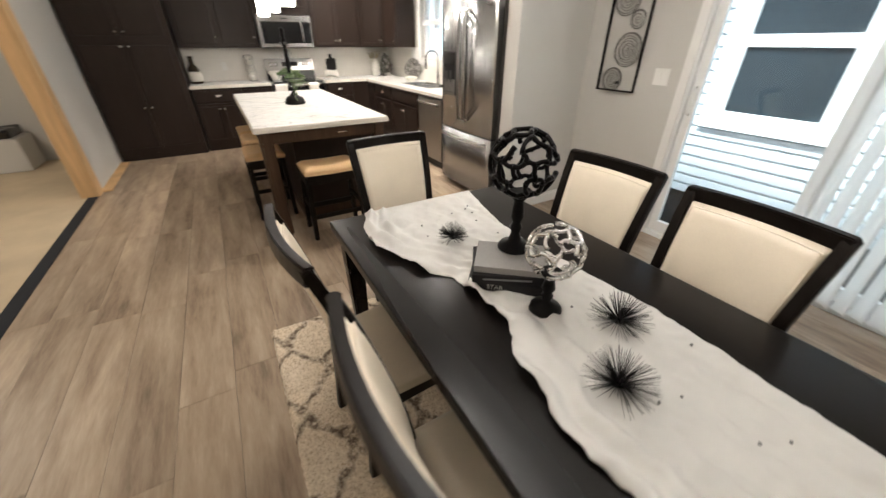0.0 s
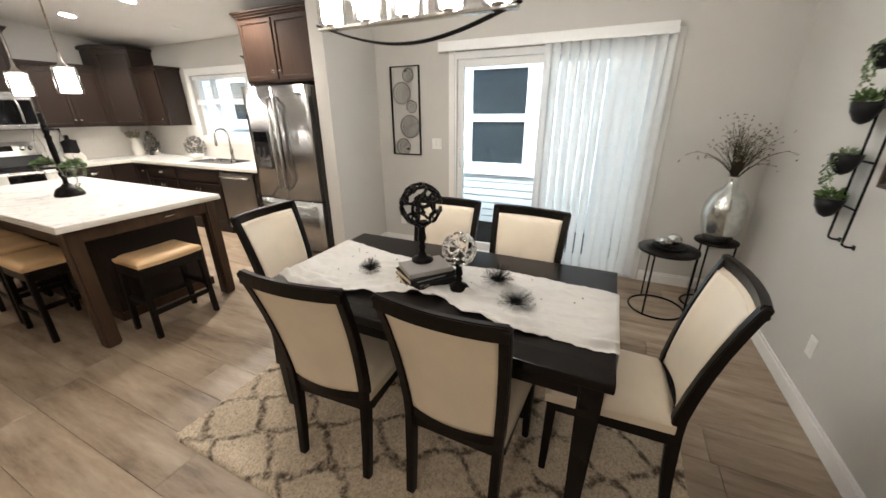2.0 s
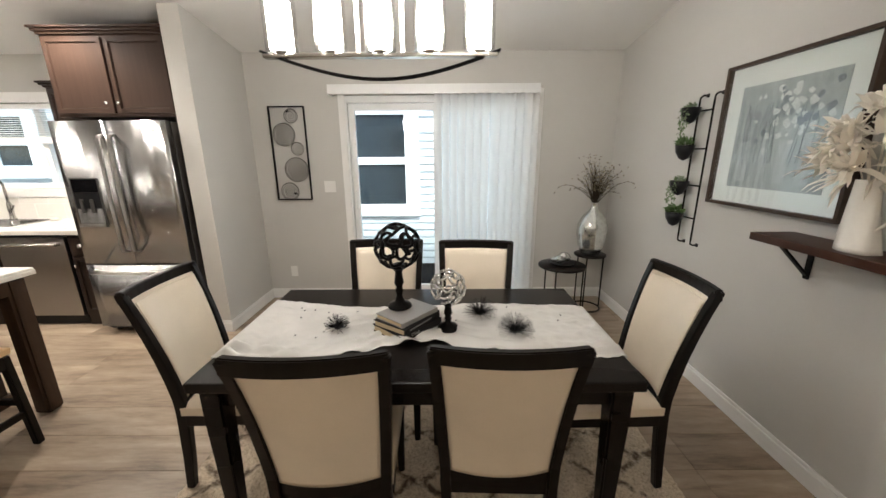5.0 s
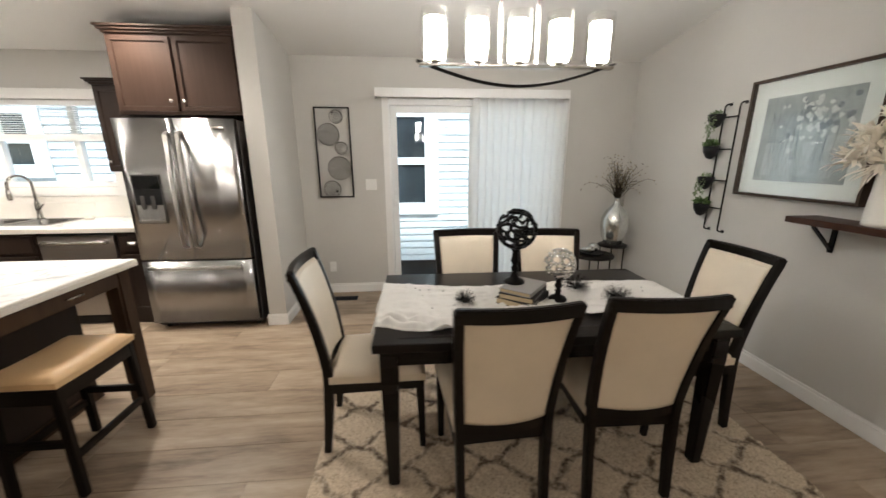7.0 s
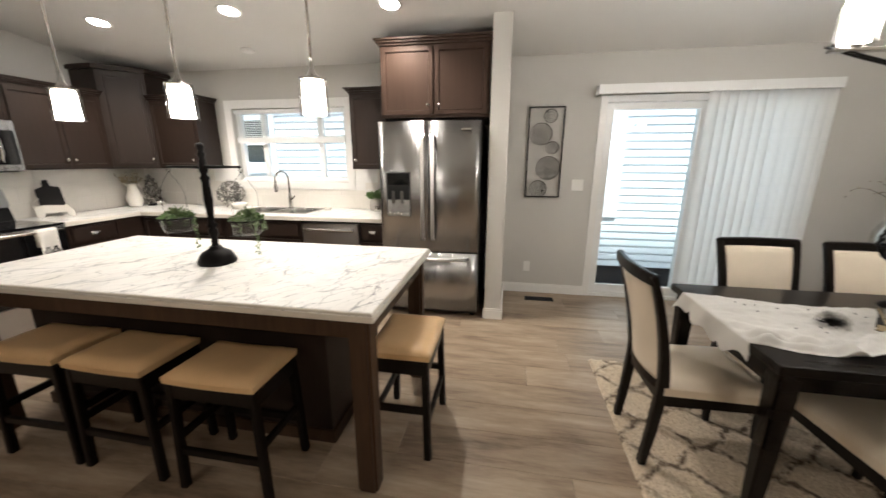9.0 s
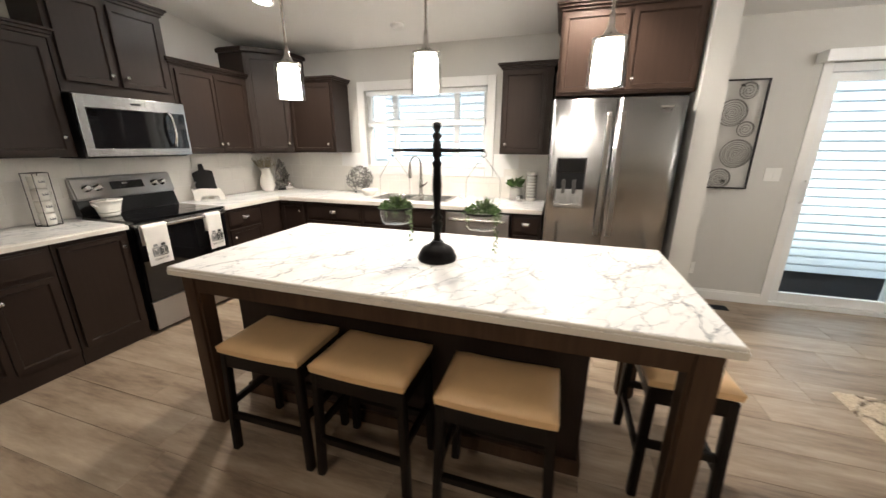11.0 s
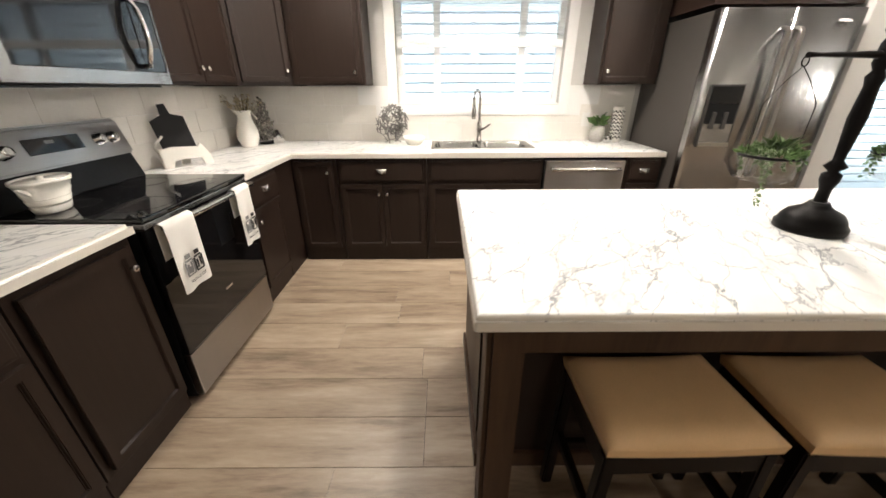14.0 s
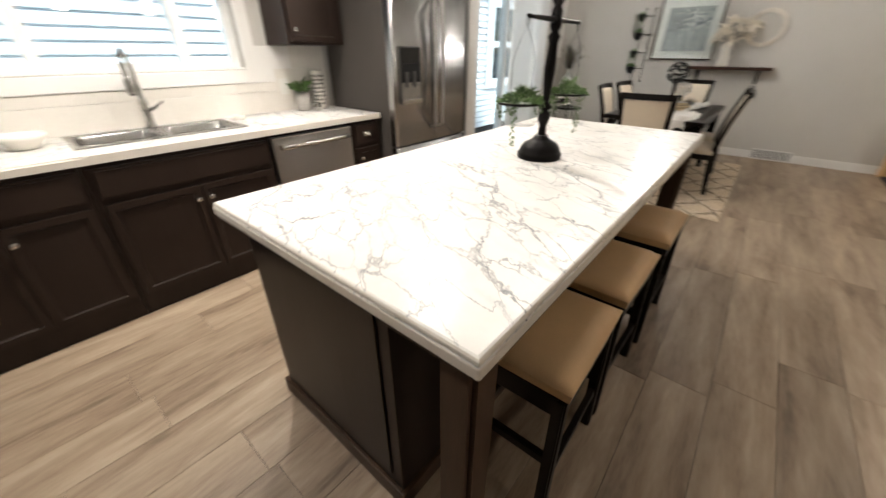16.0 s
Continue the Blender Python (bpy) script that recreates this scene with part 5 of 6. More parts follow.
def vent(name, label, at, rz, w, h, flat):
    g = thing(name, label, "vent", at, rz)
    n = 9
    bm = bmesh.new()
    for a in ((-w / 2, w / 2, 0, 0.012), (-w / 2, w / 2, h - 0.012, h), (-w / 2, -w / 2 + 0.012, 0.012, h - 0.012), (w / 2 - 0.012, w / 2, 0.012, h - 0.012)):
        box(bm, a[0], a[1], -0.008, 0, a[2], a[3], bev=0.002)
    mat = skirting if flat else white_trim
    parts = [part("frame", bm, mat, g), part("backing", boxed(-w / 2 + 0.012, w / 2 - 0.012, -0.002, 0, 0.012, h - 0.012), grey_ink, g)]
    sl = mesh_of("slat", boxed(-w / 2 + 0.012, w / 2 - 0.012, -0.007, -0.0025, -0.002, 0.002), mat)
    for k in range(n):
        ob = new("slat", sl)
        ob.parent, ob.location = g, (0, 0, 0.018 + (h - 0.036) * k / (n - 1))
    if flat:
        g.matrix_basis = pose(*at, rx=-90, rz=rz)
    return g


vent("wall_vent", "white return air grille set over the baseboard", (0.19, SOUTH + 0.018, 0.002), 180, 0.44, 0.14, False)
vent("floor_vent", "dark floor register near the patio door", (3.31, 2.64, 0.002), 90, 0.30, 0.10, True)

pic = thing("framed_picture", "framed print of white flowers in glass vases on grey-blue", "picture", (1.635, SOUTH, 1.615), 180)
bm = bmesh.new()
for a in ((-0.39, -0.372, -0.385, 0.385), (0.372, 0.39, -0.385, 0.385), (-0.372, 0.372, -0.385, -0.367), (-0.372, 0.372, 0.367, 0.385)):
    box(bm, a[0], a[1], -0.055, -0.002, a[2], a[3], bev=0.002)
part("frame", bm, picture_wood, pic, "thin dark brown wooden frame")
mat_board = plain("white_mat_board", (0.80, 0.79, 0.76), 0.8, var=0.02, fine=120, relief=0.1)
print_blue = plain("grey_blue_print", (0.37, 0.385, 0.39), 0.6, var=0.28, big=5, fine=26, relief=0.05, stretch=(1, 1, 0.5))
print_dark = plain("slate_print", (0.20, 0.22, 0.24), 0.6, var=0.3, fine=40, relief=0.05)
print_white = plain("white_print", (0.64, 0.64, 0.62), 0.6, var=0.12, big=20, fine=60, relief=0.05)
print_pale = plain("pale_print", (0.45, 0.465, 0.47), 0.6, var=0.25, big=12, fine=60, relief=0.05, stretch=(1, 1, 0.3))
part("mat", boxed(-0.371, 0.371, -0.026, -0.02, -0.366, 0.366), mat_board, pic)
part("print", boxed(-0.275, 0.275, -0.029, -0.0262, -0.275, 0.26), print_blue, pic)
rng = random.Random(5)
for k in range(4):
    x = -0.19 + 0.12 * k
    part("painted_vase", boxed(x - 0.035, x + 0.035, -0.0305, -0.0292, -0.24, -0.03 + 0.03 * (k % 2)), print_pale, pic)
bm, bm2 = bmesh.new(), bmesh.new()
for k in range(64):
    x, z = rng.gauss(0.04, 0.11), rng.gauss(0.09, 0.07)
    x, z = max(-0.24, min(0.24, x)), max(-0.1, min(0.22, z))
    r = rng.uniform(0.010, 0.024)
    tgt, m = (bm, 9) if k % 3 else (bm2, 7)
    ring = [tgt.verts.new((x + r * rng.uniform(0.5, 1.2) * math.cos(a * 2 * math.pi / m), -0.0307 - 0.0001 * k * 0.3, z + r * rng.uniform(0.6, 1.2) * math.sin(a * 2 * math.pi / m))) for a in range(m)]
    tgt.faces.new(ring)
for k in range(16):
    x = rng.uniform(-0.2, 0.22)
    tube(bm2, ((x, -0.0305, -0.14), (x + rng.uniform(-0.03, 0.03), -0.0305, 0.05), (x + rng.uniform(-0.05, 0.05), -0.0305, 0.16)), 0.0013, 4)
part("painted_blooms", bm, print_white, pic)
part("painted_stems", bm2, print_dark, pic)
g = part("glazing", boxed(-0.371, 0.371, -0.047, -0.044, -0.366, 0.366), pane_glass, pic, "reflecting picture glass")
g.visible_shadow = False

shelf = thing("wall_shelf", "dark reddish wooden wall shelf on black brackets", "shelf", (1.0, SOUTH, 1.118))
part("board", boxed(-0.47, 0.465, 0.002, 0.215, 0.0, 0.036, bev=0.003), shelf_wood, shelf)
for x in (-0.33, 0.355):
    bm = bmesh.new()
    box(bm, x - 0.015, x + 0.015, 0.001, 0.008, -0.17, -0.001)
    box(bm, x - 0.015, x + 0.015, 0.008, 0.17, -0.008, -0.001)
    beam(bm, ((x, 0.008, -0.15), (x, 0.15, -0.012)), 0.022, 0.012)
    part("bracket", bm, black_metal, shelf, "black metal shelf bracket")
vs = thing("white_vase", "white twisted ceramic vase on the shelf", "vase", (1.085, -0.455, 1.1545))
vs.scale = (0.86, 0.86, 1.0)
bm = bmesh.new()
rings = []
for k in range(15):
    t = k / 14
    r = 0.046 * (1 - t) ** 0.9 + 0.036 + 0.010 * t ** 4
    rings.append([bm.verts.new((r * math.cos(a * math.pi / 12 + t * 0.9) * (1 + 0.12 * math.cos(3 * a * math.pi / 12)) + 0.025 * t, 0.8 * r * math.sin(a * math.pi / 12 + t * 0.9), 0.27 * t)) for a in range(24)])
for a, b in zip(rings, rings[1:]):
    for k in range(24):
        f = bm.faces.new((a[k], a[(k + 1) % 24], b[(k + 1) % 24], b[k]))
        f.smooth = True
bm.faces.new(rings[0])
part("body", bm, ceramic, vs)
part("handle", tube(bmesh.new(), [(-0.03 - 0.075 * math.sin(math.pi * k / 10) ** 0.8, 0.01, 0.08 + 0.17 * k / 10) for k in range(11)], [0.006 + 0.003 * k / 10 for k in range(11)], 8), ceramic, vs)
fl = thing("dried_flowers", "spray of large cream feathery flowers in the white vase", "flowers", (1.085, -0.455, 1.435))
bm, bs = bmesh.new(), bmesh.new()
rng = random.Random(11)
heads = [(0.12, 0.05, 0.05), (0.04, 0.10, 0.11), (-0.07, 0.07, 0.14), (0.07, 0.07, 0.17), (-0.15, 0.04, 0.06), (-0.03, 0.13, 0.03), (0.02, 0.02, 0.24), (-0.09, 0.0, 0.22), (-0.16, 0.05, 0.14), (-0.20, 0.02, 0.20), (0.10, 0.01, 0.12)]
for hx, hy, hz in heads:
    tube(bs, ((0, 0, -0.12), (hx * 0.4, hy * 0.4, hz * 0.6), (hx, hy, hz)), 0.003, 5)
    out = Vector((hx, hy, hz + 0.05)).normalized()
    for k in range(34):
        w = (out * 0.9 + Vector((rng.gauss(0, 0.7), rng.gauss(0, 0.7), rng.gauss(0, 0.6)))).normalized()
        w.z = max(w.z, -0.2)
        a = rng.uniform(0.075, 0.13)
        s = w.cross(Vector((rng.random(), rng.random(), 1))).normalized()
        q = Vector((hx, hy, hz))
        row, curl = [], rng.random()
        for i in range(7):
            t = i / 6
            cen = q + w * a * t - Vector((0, 0, (0.015 + 0.06 * curl) * t * t)) + s * 0.06 * (curl - 0.5) * t * t + out * 0.012 * math.sin(t * 7 + curl * 9)
            wid = a * 0.125 * math.sin(math.pi * min(1, t * 0.84 + 0.14)) ** 0.8
            row.append((bm.verts.new(cen + s * wid), bm.verts.new(cen - out * wid * 0.5), bm.verts.new(cen - s * wid)))
        for r0, r1 in zip(row, row[1:]):
            for i in (0, 1):
                f = bm.faces.new((r0[i], r0[i + 1], r1[i + 1], r1[i]))
                f.smooth = True
for k in range(2):
    a0 = -0.03 + 0.07 * k
    leaves(bm, [((a0, 0.05, 0.0), (a0 * 6, 0.4, -1))], rng, 0.10, 0.2, 0.3)
part("petals", bm, petal, fl, recalc=False)
part("stem", bs, petal, fl)["kind"] = "stuff"
mr = thing("wall_wreath", "round white wreath of knobbly petals on the wall", "wreath", (0.77, SOUTH + 0.012, 1.60), 180)
part("ring", tube(bmesh.new(), [(0.19 * math.cos(k * math.pi / 24), -0.008, 0.19 * math.sin(k * math.pi / 24)) for k in range(48)], 0.008, 8, closed=True), matte_ceramic, mr)
bm = bmesh.new()
rng = random.Random(3)
for k in range(56):
    a = 2 * math.pi * k / 56
    for r in (0.178, 0.203):
        bmesh.ops.create_icosphere(bm, subdivisions=1, radius=rng.uniform(0.012, 0.02), matrix=Matrix.Translation((r * math.cos(a + r * 9), -0.012 - rng.random() * 0.008, r * math.sin(a + r * 9))))
part("petal_band", bm, matte_ceramic, mr, "knobbly white petals")

lad = thing("wall_planter", "black metal ladder planter with four potted succulents", "planter", (2.165, SOUTH, 0))
for x in (-0.066, 0.066):
    part("rail", tube(bmesh.new(), ((x, 0.002, 1.886), (x, 0.03, 1.887), (x, 0.048, 1.872), (x, 0.05, 1.85), (x, 0.05, 0.96), (x, 0.048, 0.935), (x, 0.03, 0.925), (x, 0.002, 0.926)), 0.006, 8), black_metal, lad)
    for z in (1.886, 0.926):
        part("wall_cap", boxed(x - 0.012, x + 0.012, 0.001, 0.006, z - 0.012, z + 0.012, bev=0.004), black_metal, lad)
rng = random.Random(8)
for k, z in enumerate((1.79, 1.555, 1.32, 1.105)):
    part("rung", tube(bmesh.new(), ((-0.066, 0.05, z), (0.10, 0.05, z)), 0.005, 8), black_metal, lad)
    cx = 0.09
    pot = part("pot", lathe(bmesh.new(), ((0.006, -0.075), (0.03, -0.06), (0.052, -0.02), (0.06, 0.025), (0.055, 0.025), (0.05, 0.015)), 20, (cx, 0.085, z)), black_plastic, lad, "black cone pot")
    bm = bmesh.new()
    spots = []
    for j in range(70):
        a, e = rng.uniform(0, 6.28), rng.uniform(0.15, 1.2)
        w = Vector((math.cos(a) * math.cos(e), math.sin(a) * math.cos(e), math.sin(e)))
        spots.append((Vector((cx, 0.085, z + 0.02)) + w * rng.uniform(0.01, 0.035), w))
    if k in (0, 2):
        for j in range(5):
            a = rng.uniform(-0.6, 2.4)
            x0, y0 = cx + 0.055 * math.cos(a), 0.085 + 0.055 * math.sin(a)
            for i in range(int(rng.uniform(14, 30))):
                spots.append(((x0 + rng.gauss(0, 0.004), y0 + rng.gauss(0, 0.004), z + 0.03 - 0.0075 * i), (rng.gauss(0, 1), rng.gauss(0, 1), -0.6)))
        leaves(bm, spots, rng, 0.018, 0.7)
    else:
        leaves(bm, spots, rng, 0.045, 0.4)
    part("succulent", bm, leaf_green if k % 2 else leaf_pale, pot, "green succulent leaves", recalc=False)


# ---- side tables and floor vase ----
def side_table(label, at, r, h):
    t = thing("side_table", label, "table", at)
    part("tabletop", lathe(bmesh.new(), ((r - 0.006, h - 0.022), (r, h - 0.018), (r, h - 0.004), (r - 0.004, h), (0.01, h)), 40), espresso, t)
    q = r - 0.012
    part("base_ring", tube(bmesh.new(), [(q * math.cos(k * math.pi / 20), q * math.sin(k * math.pi / 20), 0.0085) for k in range(40)], 0.008, 8, closed=True), black_metal, t)
    for k in range(3):
        a = 0.5 + k * 2.0944
        part("leg", tube(bmesh.new(), ((q * math.cos(a), q * math.sin(a), 0.008), (q * math.cos(a), q * math.sin(a), h - 0.02)), 0.007, 8), black_metal, t)


side_table("low round side table with dark top and black ring base", (2.94, 0.03, 0), 0.215, 0.535)
side_table("taller round side table with dark top holding the vase", (3.17, -0.315, 0), 0.15, 0.578)
vz = thing("floor_vase", "silver mercury-glass bottle vase", "vase", (3.165, -0.31, 0.578))
part("body", lathe(bmesh.new(), ((0.075, 0), (0.09, 0.01), (0.125, 0.10), (0.142, 0.20), (0.137, 0.29), (0.10, 0.375), (0.045, 0.425), (0.028, 0.46), (0.028, 0.49), (0.036, 0.505), (0.03, 0.505), (0.024, 0.49)), 32), silver_glass, vz)
tw = thing("dried_branches", "spray of dried twigs with pale buds in the silver vase", "branches", (3.165, -0.31, 1.06))
rng = random.Random(21)
bs, bl, bw = bmesh.new(), bmesh.new(), bmesh.new()
for k in range(70):
    a, lean, ln = rng.uniform(0, 6.28), abs(rng.gauss(0, 0.29)), rng.uniform(0.24, 0.42)
    if k < 4:
        a, lean, ln = -2.3 + 1.1 * k, 0.75, 0.42
    pts, q, d = [], Vector((rng.gauss(0, 0.008), rng.gauss(0, 0.008), 0)), Vector((math.cos(a) * math.sin(lean), math.sin(a) * math.sin(lean), math.cos(lean)))
    for i in range(7):
        pts.append(q.copy())
        q = q + d * ln / 6
        d = (d + Vector((rng.gauss(0, 0.14), rng.gauss(0, 0.14), -0.34 * (lean + 0.15) * i / 3 + rng.gauss(0, 0.06)))).normalized()
        q.x, q.y = min(q.x, 0.28), max(q.y, -0.24)
        if i > 1:
            for j in range(4):
                w = (d + Vector((rng.gauss(0, 0.8), rng.gauss(0, 0.8), rng.gauss(0, 0.5)))).normalized()
                leaves(bl if j % 3 else bw, [(q, w)], rng, 0.018 if j % 3 else 0.013, 0.3 if j % 3 else 0.8)
    tube(bs, pts, [0.0034 - 0.0004 * i for i in range(7)], 4)
for ob in (part("twig", bs, twig_brown, tw), part("leaf", bl, twig_brown, tw, recalc=False), part("bud", bw, blossom, tw, recalc=False)):
    ob["kind"] = "stuff"
orn = thing("table_ornament", "small silver and white pebble ornament on a dish", "ornament", (2.945, 0.03, 0.535))
orn.scale = (1.4, 1.4, 1.5)
part("dish", lathe(bmesh.new(), ((0.05, 0), (0.085, 0.008), (0.09, 0.014), (0.08, 0.012), (0.03, 0.006)), 28), black_metal, orn)
bm = bmesh.new()
for x, y, r in ((-0.02, 0.025, 0.03), (0.025, -0.02, 0.036), (0.01, 0.045, 0.022)):
    bmesh.ops.create_icosphere(bm, subdivisions=3, radius=r, matrix=Matrix.Translation((x, y, 0.012 + r * 0.8)) @ Matrix.Diagonal((1, 1.15, 0.85, 1)))
for v in bm.verts:
    v.co += v.co.normalized() * 0.004 * noise.noise(v.co * 70)
for f in bm.faces:
    f.smooth = True
part("pebble", bm, silver_glass, orn)

# ---- table runner and ornaments ----
def runner_low(y):
    """The wavering lower-x edge of the runner."""
    pts = ((0.30, 0.995), (0.42, 0.985), (0.65, 0.985), (0.80, 0.975), (0.96, 1.01), (1.12, 1.075), (1.37, 1.065), (1.50, 0.995), (1.70, 0.915), (1.85, 0.935), (2.0, 0.985), (2.06, 0.99))
    for (a, xa), (b, xb) in zip(pts, pts[1:]):
        if y <= b:
            t = (y - a) / (b - a)
            t = t * t * (3 - 2 * t)
            return xa + (xb - xa) * t
    return pts[-1][1]


def runner_high(y):
    return 1.478 + 0.07 * max(0.0, (y - 1.5) / 0.5) ** 1.5 - 0.02 * math.sin(y * 5)


bm = bmesh.new()
nx, ny = 90, 230
Y0, Y1 = 0.30, 2.150
rows = []
for j in range(ny + 1):
    y = Y0 + (Y1 - Y0) * j / ny
    rows.append([])
    for i in range(nx + 1):
        u = i / nx
        xl = runner_low(y) + 0.022 * noise.noise(Vector((y * 11, 3.3, 0))) + 0.008 * noise.noise(Vector((y * 37, 7.1, 0)))
        x = xl + (runner_high(y) - xl) * u
        near = max(0.0, 1 - u / 0.45)
        q = Vector((x * 9, y * 9, 0))
        wr = 0.5 + 0.5 * math.sin((x - xl) * 75 + 5.0 * noise.noise(q * 0.45) + y * 9)
        amp = 0.028 * near ** 0.9 + 0.008
        if y > 1.65:
            amp += 0.006 * (y - 1.65) / 0.35
        z = 0.7645 + amp * max(0.0, wr * (0.4 + abs(noise.noise(q * 0.8 + Vector((3, 1, 0)))) * 1.3)) + 0.0026 * noise.noise(q * 4) + 0.0075 * max(0.0, noise.noise(Vector((x * 30 + y * 12, y * 22 - x * 9, 5)))) + 0.006 * max(0.0, noise.noise(Vector((x * 16, y * 5 + 4, 2))))
        if y > TB[3] - 0.06:
            z = 0.7645 + (z - 0.7645) * max(0.0, min(1.0, (TB[3] - y) / 0.06))
        if y > TB[3]:
            over = y - TB[3]
            rows[j].append(bm.verts.new((x, TB[3] + 0.006 + 0.012 * (1 + math.sin(x * 24)) * over / 0.08, 0.7645 - over * (0.8 + 0.15 * math.sin(x * 15 + 2) + 0.12 * math.sin(x * 47)))))
            continue
        if y < TB[2] + 0.004:
            over = TB[2] + 0.004 - y
            z = 0.7645 - over * (0.93 + 0.2 * math.sin(x * 14)) + 0.003
            y2 = TB[2] - 0.007 - 0.010 * (1 + math.sin(x * 22 + 1)) * over / 0.14
            rows[j].append(bm.verts.new((x, y2, z)))
            continue
        rows[j].append(bm.verts.new((x, y, z)))
for j in range(ny):
    for i in range(nx):
        f = bm.faces.new((rows[j][i], rows[j][i + 1], rows[j + 1][i + 1], rows[j + 1][i]))
        f.smooth = True
rn = single("table_runner", bm, runner_cloth, "crumpled sheer white table runner with dark studs", "table runner")
md = rn.modifiers.new("thickness", "SOLIDIFY")
md.thickness = 0.0015
rng = random.Random(4)
stud = mesh_of("stud", boxed(-0.003, 0.003, -0.003, 0.003, 0.0, 0.0045, bev=0.001), grey_ink)
for k in range(26):
    y = rng.uniform(0.5, 1.95)
    x = rng.uniform(runner_low(y) + 0.2, runner_high(y) - 0.03)
    ob = new("stud", stud)
    ob.parent, ob.location = rn, (x, y, 0.7705)

for k, (w, d, h, z, r, m) in enumerate(((0.25, 0.185, 0.033, 0.768, -42, book_black), (0.245, 0.18, 0.028, 0.8015, -35, book_black), (0.225, 0.165, 0.022, 0.830, -40, book_grey))):
    b = thing("book", ("grey" if k == 2 else "black") + " hardback book stacked on the table", "book", (1.235, 1.295, z), r, "stacked books")
    part("pages", boxed(-w / 2 + 0.004, w / 2 - 0.005, -d / 2 + 0.006, d / 2 - 0.006, 0.003, h - 0.003), paper, b, "yellowed page block")
    bm = boxed(-w / 2, w / 2, -d / 2, d / 2, 0, 0.003, bev=0.0008)
    box(bm, -w / 2, w / 2, -d / 2, d / 2, h - 0.003, h, bev=0.0008)
    box(bm, -w / 2, w / 2, -d / 2, -d / 2 + 0.004, 0.003, h - 0.003)
    part("cover", bm, m, b)
    if k == 0:
        cu = bpy.data.curves.new("title", "FONT")
        cu.body, cu.size, cu.align_x, cu.align_y, cu.extrude = "STAR", 0.022, "CENTER", "CENTER", 0.0003
        cu.materials.append(stone_grey)
        t = new("title", cu)
        t.parent, t.matrix_basis = b, pose(-0.04, -d / 2 - 0.0006, h / 2, rx=90)
    elif k == 1:
        part("title_bar", boxed(-0.09, 0.06, -d / 2 - 0.0006, -d / 2, h / 2 - 0.003, h / 2 + 0.003), grey_ink, b)


def finial(name, label, at, ball_z, ball_r, base_r, mat, ball_mat, seed):
    f = thing(name, label, "ornament", at)
    h = ball_z - ball_r
    part("stand", lathe(bmesh.new(), ((base_r, 0), (base_r, 0.006), (base_r * 0.85, 0.016), (base_r * 0.42, 0.026), (base_r * 0.26, h * 0.3), (base_r * 0.36, h * 0.42), (base_r * 0.24, h * 0.5), (base_r * 0.40, h * 0.62), (base_r * 0.32, h * 0.78), (base_r * 0.30, h * 0.9), (base_r * 0.55, h), (base_r * 0.6, h + 0.012)), 28), mat, f, "turned dark pedestal")
    rng = random.Random(seed)
    bm = bmesh.new()
    bmesh.ops.create_icosphere(bm, subdivisions=2, radius=ball_r)
    bm.faces.ensure_lookup_table()
    mid = [(f.calc_center_median().normalized() + Vector((rng.gauss(0, 1), rng.gauss(0, 1), rng.gauss(0, 1))) * 0.075).normalized() for f in bm.faces]
    out = bmesh.new()
    for e in bm.edges:
        if rng.random() < 0.24:
            continue
        a, b = (mid[f.index] for f in e.link_faces)
        bend = a.cross(b).normalized() * rng.uniform(-0.09, 0.09)
        pts = [(a.lerp(b, k / 5) + bend * math.sin(math.pi * k / 5)).normalized() * ball_r for k in range(6)]
        tube(out, pts, [ball_r * (0.07 + 0.022 * abs(2 * k / 5 - 1) ** 2) for k in range(6)], 7)
    bm.free()
    out.transform(Matrix.Translation((0, 0, ball_z)))
    part("openwork_ball", out, ball_mat, f, "pierced openwork sphere")


finial("openwork_globe", "black openwork globe on a turned pedestal standing on books", (1.278, 1.333, 0.8525), 0.285, 0.098, 0.055, black_metal, black_metal, 2)
finial("openwork_globe", "silver openwork globe on a small dark pedestal", (1.222, 1.112, 0.768), 0.197, 0.075, 0.048, black_metal, chrome, 9)
rng = random.Random(31)
for x, y, r in ((1.204, 1.606, 0.06), (1.346, 0.958, 0.082), (1.164, 0.821, 0.082)):
    bm = bmesh.new()
    for k in range(230):
        w = Vector((rng.gauss(0, 1), rng.gauss(0, 1), rng.gauss(0.25, 0.8))).normalized()
        if w.z < -0.12:
            w.z = -w.z
        tube(bm, (w * 0.006, w * r * rng.uniform(0.9, 1.08)), (0.0008, 0.0004), 3)
    bmesh.ops.create_icosphere(bm, subdivisions=1, radius=0.014)
    single("spiky_urchin", bm, black_metal, "black wire urchin ornament on the runner", "ornament", (x, y, 0.7855), group="wire urchins")

# ---- island ornament ----
sd = thing("plant_stand", "black turned balance stand with two hanging succulents", "plant stand", (1.191, 4.640, 0.91))
part("base", lathe(bmesh.new(), ((0.094, 0), (0.097, 0.006), (0.097, 0.022), (0.090, 0.03), (0.086, 0.044), (0.072, 0.064), (0.045, 0.078), (0.034, 0.086), (0.026, 0.10)), 36), black_metal, sd)
part("post", lathe(bmesh.new(), ((0.026, 0.07), (0.018, 0.10), (0.016, 0.14), (0.026, 0.17), (0.026, 0.19), (0.014, 0.20), (0.03, 0.215), (0.014, 0.235), (0.017, 0.28), (0.023, 0.36), (0.018, 0.45), (0.024, 0.475), (0.014, 0.49), (0.022, 0.51), (0.02, 0.56), (0.013, 0.575), (0.024, 0.595), (0.013, 0.61), (0.02, 0.635), (0.018, 0.65), (0.004, 0.656)), 22), black_metal, sd)
